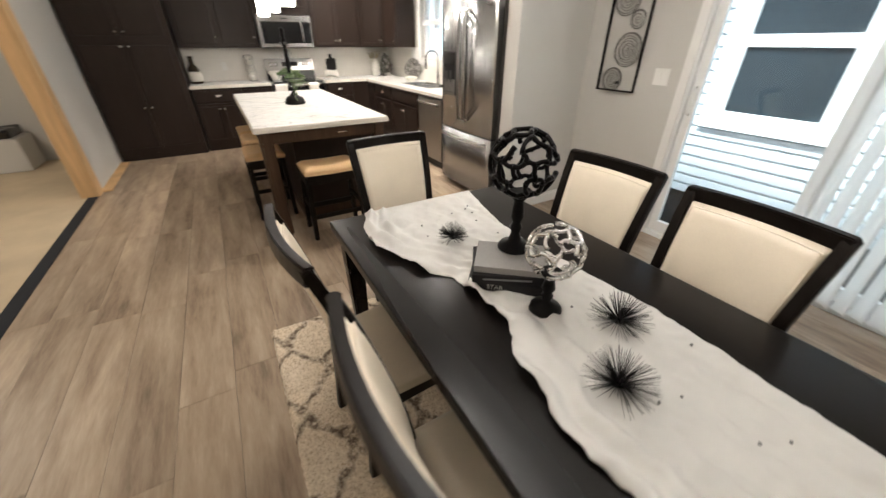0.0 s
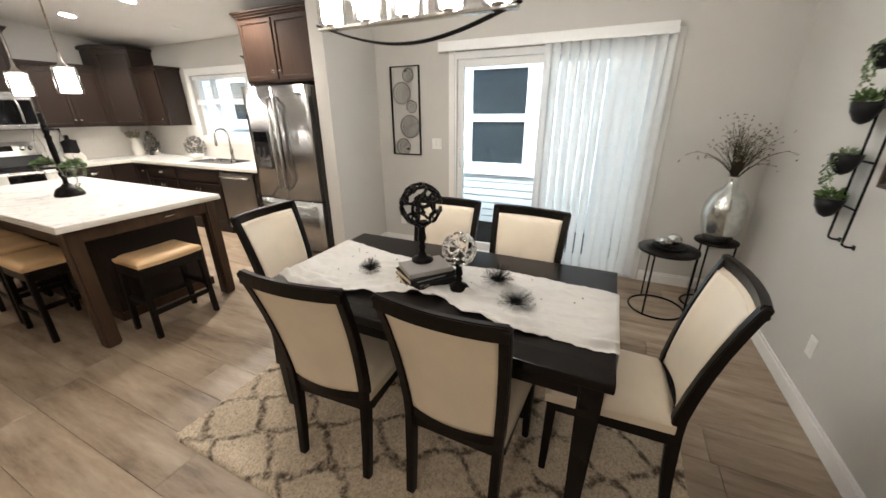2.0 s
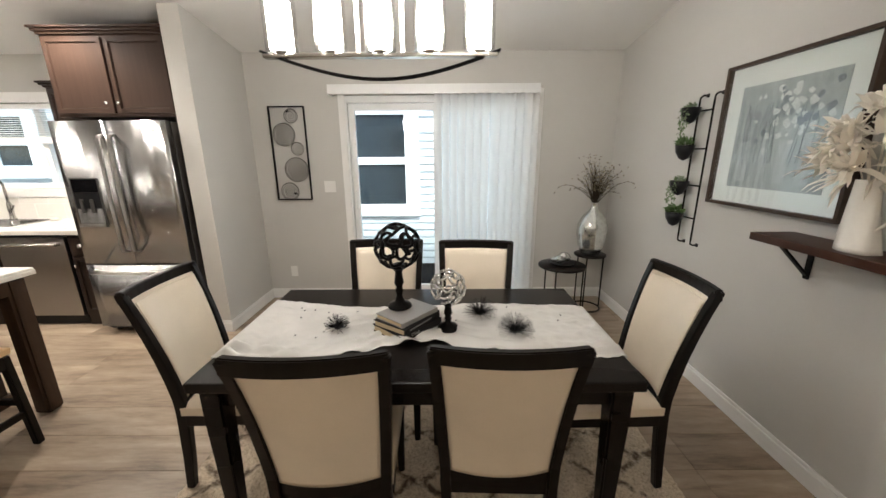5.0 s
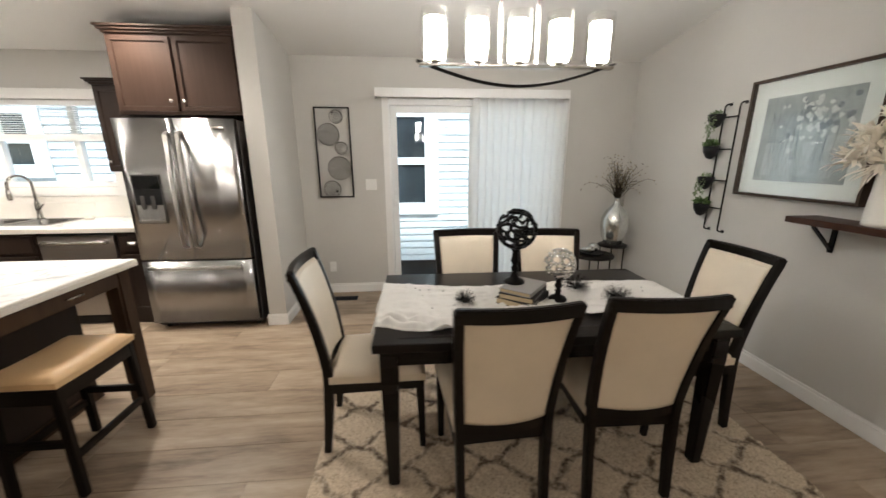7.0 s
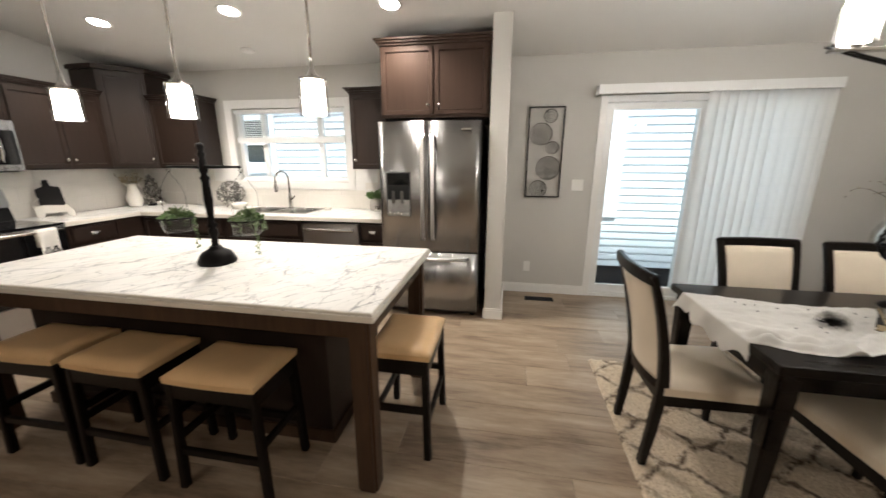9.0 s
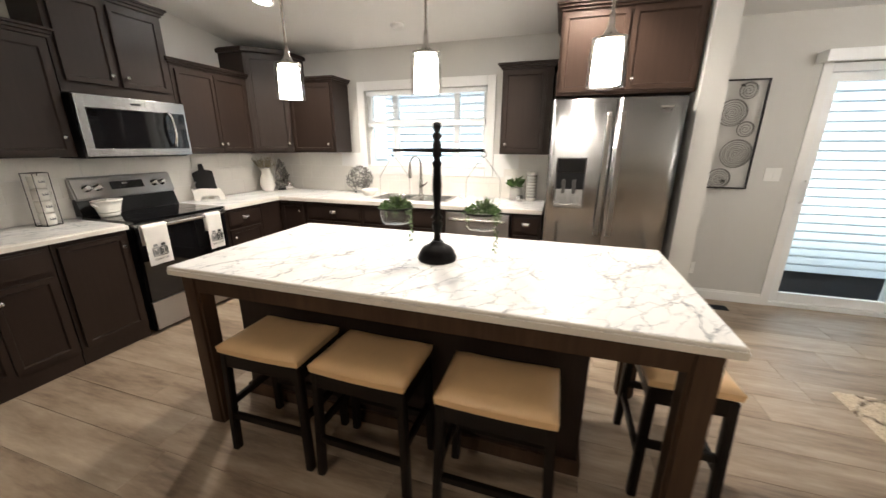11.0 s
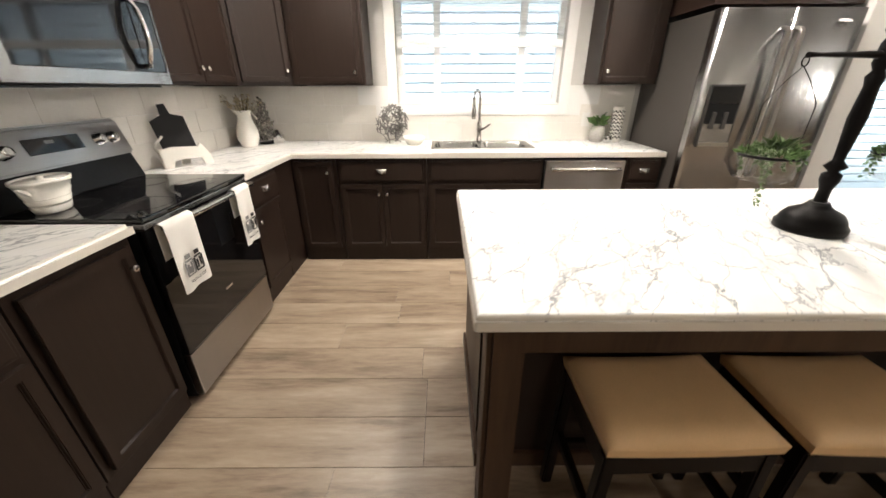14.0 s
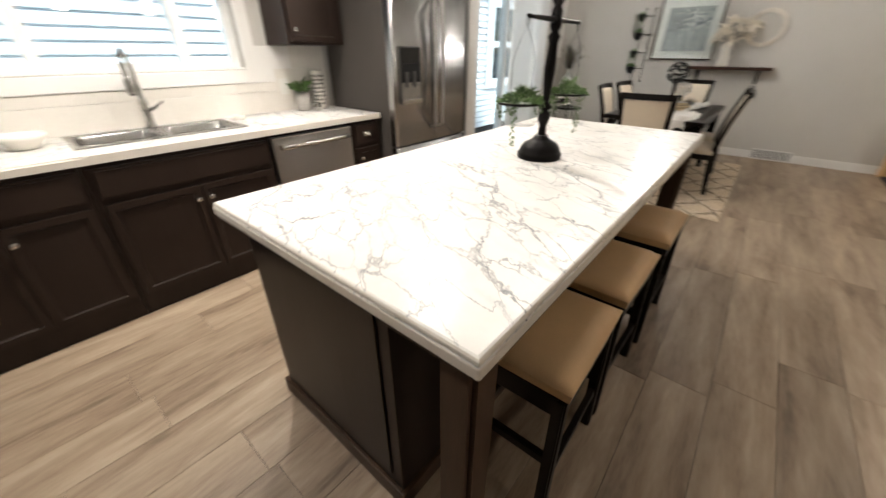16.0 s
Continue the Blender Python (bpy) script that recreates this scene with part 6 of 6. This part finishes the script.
part("arm", tube(bmesh.new(), [(0, 0.222 * (k / 6 - 1), 0.531) for k in range(13)], [0.008, 0.006, 0.008, 0.008, 0.009, 0.010, 0.013, 0.010, 0.009, 0.008, 0.008, 0.006, 0.008], 10), black_metal, sd, "slim cross arm")
rng = random.Random(17)
for s in (-1, 1):
    y0 = s * 0.222
    cords = bmesh.new()
    tube(cords, [(0, y0 + 0.010 * math.cos(k * math.pi / 8), 0.515 + 0.013 * math.sin(k * math.pi / 8)) for k in range(16)], 0.0018, 5, closed=True)
    for u in (-1, 1):
        tube(cords, ((0, y0, 0.503), (0, y0 + u * 0.035, 0.465), (0, y0 + u * 0.078, 0.405), (0, y0 + u * 0.080, 0.395), (0, y0 + u * 0.078, 0.25)), 0.001, 6)
    part("hanger", cords, black_metal, sd, "bent thin wire hanger")
    pot = part("pan", lathe(bmesh.new(), ((0.02, 0.150), (0.060, 0.153), (0.072, 0.165), (0.076, 0.190), (0.079, 0.226), (0.082, 0.232), (0.076, 0.230), (0.02, 0.214)), 28, (0, y0, 0)), clear_glass, sd, "clear glass hanging bowl")
    pot.visible_shadow = False
    part("rim", tube(bmesh.new(), [(0.082 * math.cos(k * math.pi / 20), y0 + 0.082 * math.sin(k * math.pi / 20), 0.231) for k in range(40)], 0.0045, 8, closed=True), black_metal, pot, "black metal rim")
    pot.location = (0, 0, 0.02)
    bm, bm2 = bmesh.new(), bmesh.new()
    for k in range(300):
        a, r = rng.uniform(0, 6.28), 0.08 * math.sqrt(rng.random())
        e = rng.uniform(0.1, 1.4)
        w = Vector((math.cos(a) * math.cos(e), math.sin(a) * math.cos(e), math.sin(e)))
        leaves(bm, [((r * math.cos(a), y0 + r * math.sin(a), 0.228 + 0.055 * rng.random() * (1 - r / 0.1)), w)], rng, rng.uniform(0.012, 0.024), 0.6)
    for k in range(60):
        a, e = rng.uniform(0, 6.28), rng.uniform(0.25, 1.45)
        w = Vector((math.cos(a) * math.cos(e), math.sin(a) * math.cos(e), math.sin(e)))
        leaves(bm2, [((0.0, y0 - 0.015, 0.235), w)], rng, 0.07, 0.11, 0.35)
    for k in range(8):
        a = rng.uniform(0, 6.28)
        n = int((26, 12, 9, 7, 5, 6, 4, 5)[k])
        x1, y1 = 0.080 * math.cos(a), y0 + 0.080 * math.sin(a)
        for i in range(n):
            for j in range(2):
                leaves(bm if i % 2 else bm2, [((x1 + rng.gauss(0, 0.003), y1 + rng.gauss(0, 0.003), 0.235 - 0.0072 * i), (rng.gauss(0, 1), rng.gauss(0, 1), -0.5))], rng, 0.014, 0.75)
    part("succulent", bm, leaf_green, pot, "trailing green succulent", recalc=False)
    part("air_plant", bm2, leaf_pale, pot, "pale spiky air plant", recalc=False)

# ---- countertop things ----
mg = thing("mug_rack", "thin wire rack holding four stacked white mugs", "mug rack", (1.068, 7.50, 0.91), 12)
bm = bmesh.new()
for x in (-0.047, 0.047):
    for y in (-0.047, 0.047):
        tube(bm, ((x, y, 0.002), (x, y, 0.368)), 0.0024, 6)
for z in (0.004, 0.366):
    tube(bm, [(-0.047, -0.047, z), (0.047, -0.047, z), (0.047, 0.047, z), (-0.047, 0.047, z)], 0.0025, 6, closed=True)
part("wire_frame", bm, black_metal, mg, "black wire frame")
for k in range(4):
    z = 0.008 + 0.086 * k
    m = part("mug", lathe(bmesh.new(), ((0.038, z), (0.042, z + 0.004), (0.044, z + 0.078), (0.040, z + 0.078), (0.038, z + 0.01)), 24), ceramic, mg, "white stoneware mug")
    part("handle", tube(bmesh.new(), [(0.040 + 0.030 * math.sin(math.pi * i / 8), -0.006, z + 0.014 + 0.05 * i / 8) for i in range(9)], 0.0048, 8), ceramic, m)
    bm = bmesh.new()
    for i in range(7):
        a = -1.95 + 0.12 * i
        box(bm, 0.0446 * math.cos(a) - 0.002, 0.0446 * math.cos(a) + 0.002, 0.0446 * math.sin(a) - 0.0006, 0.0446 * math.sin(a) + 0.0006, z + 0.034, z + 0.044 + 0.008 * (i % 3 == 0))
    part("lettering", bm, grey_ink, m)
sp = thing("ceramic_basket", "white ribbed ceramic basket on the cooktop", "pot", (1.415, 7.455, 0.9175), 15)
bm = lathe(bmesh.new(), ((0.058, 0), (0.062, 0.005), (0.069, 0.026), (0.067, 0.029), (0.076, 0.054), (0.074, 0.057), (0.084, 0.084), (0.082, 0.087), (0.094, 0.116), (0.099, 0.120), (0.099, 0.129), (0.090, 0.129), (0.066, 0.02)), 28)
bm.transform(Matrix.Diagonal((1.15, 0.8, 1, 1)))
part("body", bm, ceramic, sp)
part("spout", beam(bmesh.new(), ((-0.09, 0, 0.088), (-0.128, 0, 0.112)), (0.03, 0.012), (0.02, 0.006), (0, 1, 0)), ceramic, sp)
part("lid_knob", lathe(bmesh.new(), ((0.089, 0.118), (0.086, 0.123), (0.010, 0.125), (0.012, 0.136), (0.004, 0.139)), 16), ceramic, sp)
cb = thing("chalkboard", "small black paddle chalkboard on a white animal-shaped stand", "chalkboard", (2.355, 7.515, 0.91), -40)
bm = bmesh.new()
slab(bm, [(-0.075, 0), (0.075, 0), (0.075, 0.165), (0.022, 0.185), (0.016, 0.235), (-0.016, 0.235), (-0.022, 0.185), (-0.075, 0.165)], 0, 0.012, 0.002)
bm.transform(Matrix.Translation((-0.02, 0.03, 0.085)) @ Matrix.Scale(1.2, 4) @ Matrix.Rotation(radians(-10), 4, "X") @ Matrix.Rotation(radians(90), 4, "X") @ Matrix.Rotation(radians(6), 4, "Z"))
part("board", bm, book_black, cb, "black paddle board")
bm = bmesh.new()
slab(bm, [(-0.115, 0.0), (-0.075, 0.0), (-0.06, 0.035), (0.055, 0.035), (0.065, 0.0), (0.105, 0.0), (0.098, 0.05), (0.075, 0.088), (0.06, 0.108), (0.05, 0.09), (-0.06, 0.098), (-0.105, 0.09), (-0.125, 0.10), (-0.118, 0.06)], 0, 0.02, 0.003)
bm.transform(Matrix.Scale(1.25, 4) @ Matrix.Rotation(radians(90), 4, "X"))
part("stand", bm, ceramic, cb, "white painted animal-shaped stand")
part("tail", tube(bmesh.new(), [(-0.13 - 0.03 * math.sin(k * 0.5), -0.011, 0.085 + 0.013 * k) for k in range(9)], 0.007, 8), ceramic, cb)
part("rear_prop", beam(bmesh.new(), ((0, 0.0, 0.085), (0, 0.075, 0.004)), 0.05, 0.008), ceramic, cb)
pt = thing("pitcher", "white ceramic pitcher holding dried sprigs", "pitcher", (3.15, 7.52, 0.91), 140)
pt.scale = (1.25, 1.25, 1.25)
part("body", lathe(bmesh.new(), ((0.045, 0), (0.05, 0.006), (0.068, 0.06), (0.066, 0.10), (0.045, 0.16), (0.040, 0.19), (0.05, 0.225), (0.046, 0.226), (0.034, 0.19)), 28), ceramic, pt)
part("spout", beam(bmesh.new(), ((0.035, 0, 0.205), (0.068, 0, 0.235)), (0.036, 0.012), (0.02, 0.006), (0, 1, 0)), ceramic, pt)
part("handle", tube(bmesh.new(), [(-0.045 - 0.045 * math.sin(math.pi * k / 10), 0, 0.065 + 0.145 * k / 10) for k in range(11)], 0.007, 8), ceramic, pt)
bm, bs = bmesh.new(), bmesh.new()
rng = random.Random(41)
for k in range(26):
    a, r = rng.uniform(0, 6.28), rng.uniform(0.02, 0.12)
    tip = Vector((r * math.cos(a), r * math.sin(a), rng.uniform(0.26, 0.34)))
    tip.y = max(-0.14, min(0.12, tip.y))
    tube(bs, ((0, 0, 0.18), tip * 0.7 + Vector((0, 0, 0.04)), tip), 0.0014, 4)
    for j in range(9):
        leaves(bm, [(tip * (1 - 0.05 * j) + Vector((0, 0, 0.008 * j)), (rng.gauss(0, 1), rng.gauss(0, 1), rng.gauss(0, 1)))], rng, 0.02, 0.5)
sprig = thing("dried_sprigs", "dried brown leaf sprigs in the white pitcher", "sprigs", (3.15, 7.52, 0.91))
sprig.scale = (1.25, 1.25, 1.2)
part("stems", bs, twig_brown, sprig)
part("leaves", bm, blossom, sprig, recalc=False)
sc = thing("leaf_sculpture", "dark silver openwork leaf-shaped ornament", "ornament", (3.325, 7.455, 0.91), 20)
sc.scale = (1.3, 1.2, 1.15)
part("foot", lathe(bmesh.new(), ((0.05, 0), (0.05, 0.01), (0.02, 0.016)), 20), black_metal, sc)
bm = bmesh.new()
rng = random.Random(13)
for k in range(190):
    t0 = rng.uniform(0, 1)
    z = 0.015 + 0.29 * t0
    w = 0.11 * math.sin(math.pi * min(1, 0.18 + 0.8 * t0)) * (1 - 0.35 * t0)
    a = rng.uniform(0, 6.28)
    p0 = Vector((w * math.cos(a), 0.45 * w * math.sin(a), z))
    p1 = p0 + Vector((rng.gauss(0, 0.022), rng.gauss(0, 0.01), rng.uniform(0.012, 0.04)))
    tube(bm, (p0, p0.lerp(p1, 0.5) + Vector((0, -0.004, 0)), p1), (0.005, 0.0065, 0.004), 6)
part("openwork_leaf", bm, nickel, sc)
single("silver_pear", lathe(bmesh.new(), ((0.012, 0), (0.032, 0.006), (0.041, 0.028), (0.036, 0.05), (0.018, 0.068), (0.012, 0.08), (0.003, 0.085)), 22), chrome, "shiny silver pear ornament on the counter", "ornament", (3.34, 7.36, 0.91)).scale = (1.5, 1.5, 1.4)
wb = thing("wire_disc", "dark openwork twig disc ornament on the counter", "ornament", (3.335, 6.335, 0.91), 38)
wb.scale = (1.15, 1.15, 1.15)
bm = bmesh.new()
rng = random.Random(19)
for k in range(150):
    a, r = rng.uniform(0, 6.28), 0.13 * math.sqrt(rng.uniform(0.0, 1))
    p0 = Vector((0.012 * rng.gauss(0, 0.6), r * math.cos(a), 0.145 + r * math.sin(a)))
    b = rng.uniform(0, 6.28)
    p1 = p0 + Vector((rng.gauss(0, 0.006), 0.055 * math.cos(b), 0.055 * math.sin(b)))
    c = Vector((0, p1.y, p1.z - 0.145))
    if c.length > 0.138:
        c *= 0.138 / c.length
        p1 = Vector((p1.x, c.y, c.z + 0.145))
    tube(bm, (p0, (p0 + p1) / 2 + Vector((0.003, 0, 0.003)), p1), (0.0034, 0.0046, 0.003), 5)
tube(bm, [(0, 0.12 * math.cos(k * math.pi / 16), 0.145 + 0.12 * math.sin(k * math.pi / 16)) for k in range(32)], 0.0025, 5, closed=True)
for y in (-0.05, 0.05):
    tube(bm, ((0, y * 0.6, 0.03), (-0.03, y, 0.003)), 0.0035, 5)
    tube(bm, ((0, y * 0.6, 0.03), (0.03, y, 0.003)), 0.0035, 5)
part("openwork_disc", bm, art_wire, wb)
single("white_bowl", lathe(bmesh.new(), ((0.045, 0), (0.05, 0.004), (0.078, 0.04), (0.082, 0.058), (0.077, 0.058), (0.045, 0.012)), 32), ceramic, "white ceramic bowl beside the sink", "bowl", (3.21, 6.14, 0.91)).scale = (1.15, 1.15, 1.2)
single("small_dish", lathe(bmesh.new(), ((0.03, 0), (0.036, 0.004), (0.042, 0.03), (0.037, 0.03), (0.03, 0.008)), 24), ceramic, "small white dish with soap by the faucet", "dish", (3.31, 5.07, 0.91))
pl = thing("potted_succulent", "broad-leaved succulent in a rough stone pot", "plant", (3.375, 4.51, 0.91))
pl.scale = (1.15, 1.15, 1.15)
part("pot", lathe(bmesh.new(), ((0.045, 0), (0.052, 0.006), (0.058, 0.07), (0.045, 0.115), (0.04, 0.115)), 22), stone_grey, pl)
bm = bmesh.new()
rng = random.Random(23)
for k in range(26):
    a, e = k * 2.4, 0.25 + 0.9 * k / 26
    w = Vector((math.cos(a) * math.cos(e), math.sin(a) * math.cos(e), math.sin(e)))
    leaves(bm, [(Vector((0, 0, 0.115)) + w * 0.015, w)], rng, 0.085, 0.5, 0.25)
part("leaves", bm, leaf_green, pl, recalc=False)
single("silver_pot", lathe(bmesh.new(), ((0.025, 0), (0.036, 0.01), (0.038, 0.035), (0.03, 0.05), (0.033, 0.06), (0.02, 0.055)), 22), chrome, "small silver hammered pot on the counter", "pot", (3.275, 4.455, 0.91))
cv = thing("chevron_canister", "tall white canister with black chevron bands", "canister", (3.375, 4.35, 0.91))
cv.scale = (1.12, 1.12, 1.3)
part("body", lathe(bmesh.new(), ((0.042, 0), (0.045, 0.004), (0.045, 0.218), (0.042, 0.222), (0.01, 0.222)), 28), ceramic, cv)
for k in range(8):
    bm = bmesh.new()
    n = 20
    lo, hi = [], []
    for i in range(n):
        a = 2 * math.pi * i / n
        z = 0.02 + 0.023 * k + (0.014 if i % 2 else 0.0)
        lo.append(bm.verts.new((0.0458 * math.cos(a), 0.0458 * math.sin(a), z)))
        hi.append(bm.verts.new((0.0458 * math.cos(a), 0.0458 * math.sin(a), z + 0.010)))
    for i in range(n):
        bm.faces.new((lo[i], lo[(i + 1) % n], hi[(i + 1) % n], hi[i]))
    part("chevron_band", bm, ink, cv)
bt = thing("tall_bottle_vase", "tall dark and cream banded bottle vase", "vase", (0.30, 7.50, 0.91))
part("body", lathe(bmesh.new(), ((0.075, 0), (0.085, 0.01), (0.09, 0.12), (0.07, 0.20), (0.035, 0.26), (0.03, 0.33), (0.04, 0.36), (0.03, 0.36)), 26), twig_brown, bt)
part("band", lathe(bmesh.new(), ((0.088, 0.03), (0.0925, 0.06), (0.0925, 0.12), (0.085, 0.16)), 26), matte_ceramic, bt, "cream glazed band")


def towel(at, w, drop, label):
    t = thing("dish_towel", label, "towel", at)
    bm = bmesh.new()
    rows = []
    n = 30
    for j in range(n + 1):
        s = -0.16 + (drop + 0.16) * j / n
        if s < -0.02:
            y, z = 0.018, s + 0.02
        elif s < 0.02:
            a = math.pi * (s + 0.02) / 0.04
            y, z = 0.018 * math.cos(a), 0.018 * math.sin(a)
        else:
            y, z = -0.018, -(s - 0.02)
        if s < -0.02:
            z = (s + 0.02)
        rows.append([bm.verts.new((w * (i / 10 - 0.5) * (1 - 0.06 * max(0, s)), y - (0.006 * math.sin(i * 0.9) * max(0, s) * 3 if s > 0 else 0), z)) for i in range(11)])
    for a, b in zip(rows, rows[1:]):
        for i in range(10):
            f = bm.faces.new((a[i], a[i + 1], b[i + 1], b[i]))
            f.smooth = True
    part("cloth", bm, white_cloth, t)
    y = -0.0265
    for x, m in ((-0.028, grey_ink), (0.028, ink)):
        bm = bmesh.new()
        z = -drop + 0.085
        for a in ((-0.02, 0.02, 0, 0.005), (-0.022, -0.014, 0.005, 0.05), (0.014, 0.022, 0.005, 0.05), (-0.012, -0.003, 0.01, 0.04), (0.004, 0.012, 0.014, 0.046), (-0.017, 0.017, 0.05, 0.056), (-0.012, 0.012, 0.06, 0.075), (-0.009, 0.009, 0.008, 0.03)):
            if m is ink and a[1] - a[0] < 0.02 and a[2] == 0.008:
                continue
            box(bm, x + 1.25 * a[0], x + 1.25 * a[1], y, y + 0.001, z + 1.25 * a[2], z + 1.25 * a[3])
        part("printed_shaker", bm, m, t, "printed salt shaker")
    cu = bpy.data.curves.new("lettering", "FONT")
    cu.body, cu.size, cu.align_x, cu.extrude = "Shake it Off", 0.021, "CENTER", 0.0002
    cu.materials.append(ink)
    tx = new("lettering", cu)
    tx.parent, tx.matrix_basis = t, pose(0, y, -drop + 0.055, rx=90)


towel((1.397, 6.976, 0.876), 0.175, 0.315, "white printed dish towel hanging on the oven handle")
towel((1.888, 6.976, 0.876), 0.14, 0.32, "white printed dish towel hanging on the oven handle")
# stand-in block for an unidentified object, dark above and pale grey below
bench = thing("storage_bench", "unidentified low object, pale grey with a dark uneven top", "bench", (-2.55, 7.40, 0))
part("body", boxed(-0.85, 0.75, -0.25, 0.25, 0, 0.40, bev=0.01), wall_paint, bench)
bm = boxed(-0.8, 0.7, -0.22, 0.22, 0.4005, 0.50, bev=0.03, seg=3)
bmesh.ops.subdivide_edges(bm, edges=bm.edges, cuts=4, use_grid_fill=True)
for v in bm.verts:
    if v.co.z > 0.42:
        v.co.z += 0.03 * noise.noise(v.co * 9)
part("dark_top", bm, black_glass, bench, "dark shiny uneven top of the unidentified object")

# ---- backsplash tiles and floor planks ----
def tiles(parent, along, lo, hi, z0, z1, skip=None):
    n0 = 0.305
    meshes = {}
    z, row = z0, 0
    while z < z1 - 0.02:
        h = min(0.153, z1 - z)
        u = lo - (n0 / 2 if row % 2 else 0)
        while u < hi - 0.01:
            a, b = max(u, lo), min(u + n0, hi)
            c, d = z, z + h
            u += n0
            if skip and a < skip[1] and b > skip[0] and d > skip[2]:
                if c >= skip[2] - 0.01:
                    continue
                d = skip[2]
            if b - a < 0.02:
                continue
            key = (round(b - a, 3), round(d - c, 3))
            if key not in meshes:
                meshes[key] = mesh_of("tile", boxed(0.001, key[0] - 0.001, -0.004, 0, 0.001, key[1] - 0.001, bev=0.0012, seg=1), tile_glaze)
            ob = new("tile", meshes[key])
            ob.parent = parent
            ob.matrix_basis = pose(a, NORTH - 0.008, c) if along == "x" else pose(EAST - 0.008, b, c, rz=-90)
        z += 0.153
        row += 1


tile_glaze = plain("ivory_tile", (0.74, 0.71, 0.66), 0.32, var=0.05, big=4, fine=60, relief=0.06)
tiles(bpy.data.objects["backsplash_north"], "x", 0.2, EAST - 0.013, 0.911, 1.371)
tiles(bpy.data.objects["backsplash_east"], "y", 4.20, NORTH - 0.013, 0.911, 1.371, (4.773, 6.377, 1.127))
PW, PL = 0.235, 1.22
rng = random.Random(2)
plank_meshes = {}
x = 0.026 - 4 * PW
while x < EAST:
    a, b = max(x, WEST), min(x + PW, EAST)
    y = SOUTH - rng.uniform(0.05, PL)
    while y < NORTH and b - a > 0.02:
        c, d = max(y, SOUTH), min(y + PL, NORTH)
        y += PL
        if d - c < 0.02:
            continue
        key = (round(b - a, 3), round(d - c, 3))
        if key not in plank_meshes:
            plank_meshes[key] = mesh_of("plank", boxed(0.0007, key[0] - 0.0007, 0.0007, key[1] - 0.0007, -0.006, 0, bev=0.0014, seg=1), plank_mat)
        ob = new("plank", plank_meshes[key])
        ob.parent, ob.location = floor, (a, c, 0)
    x += PW
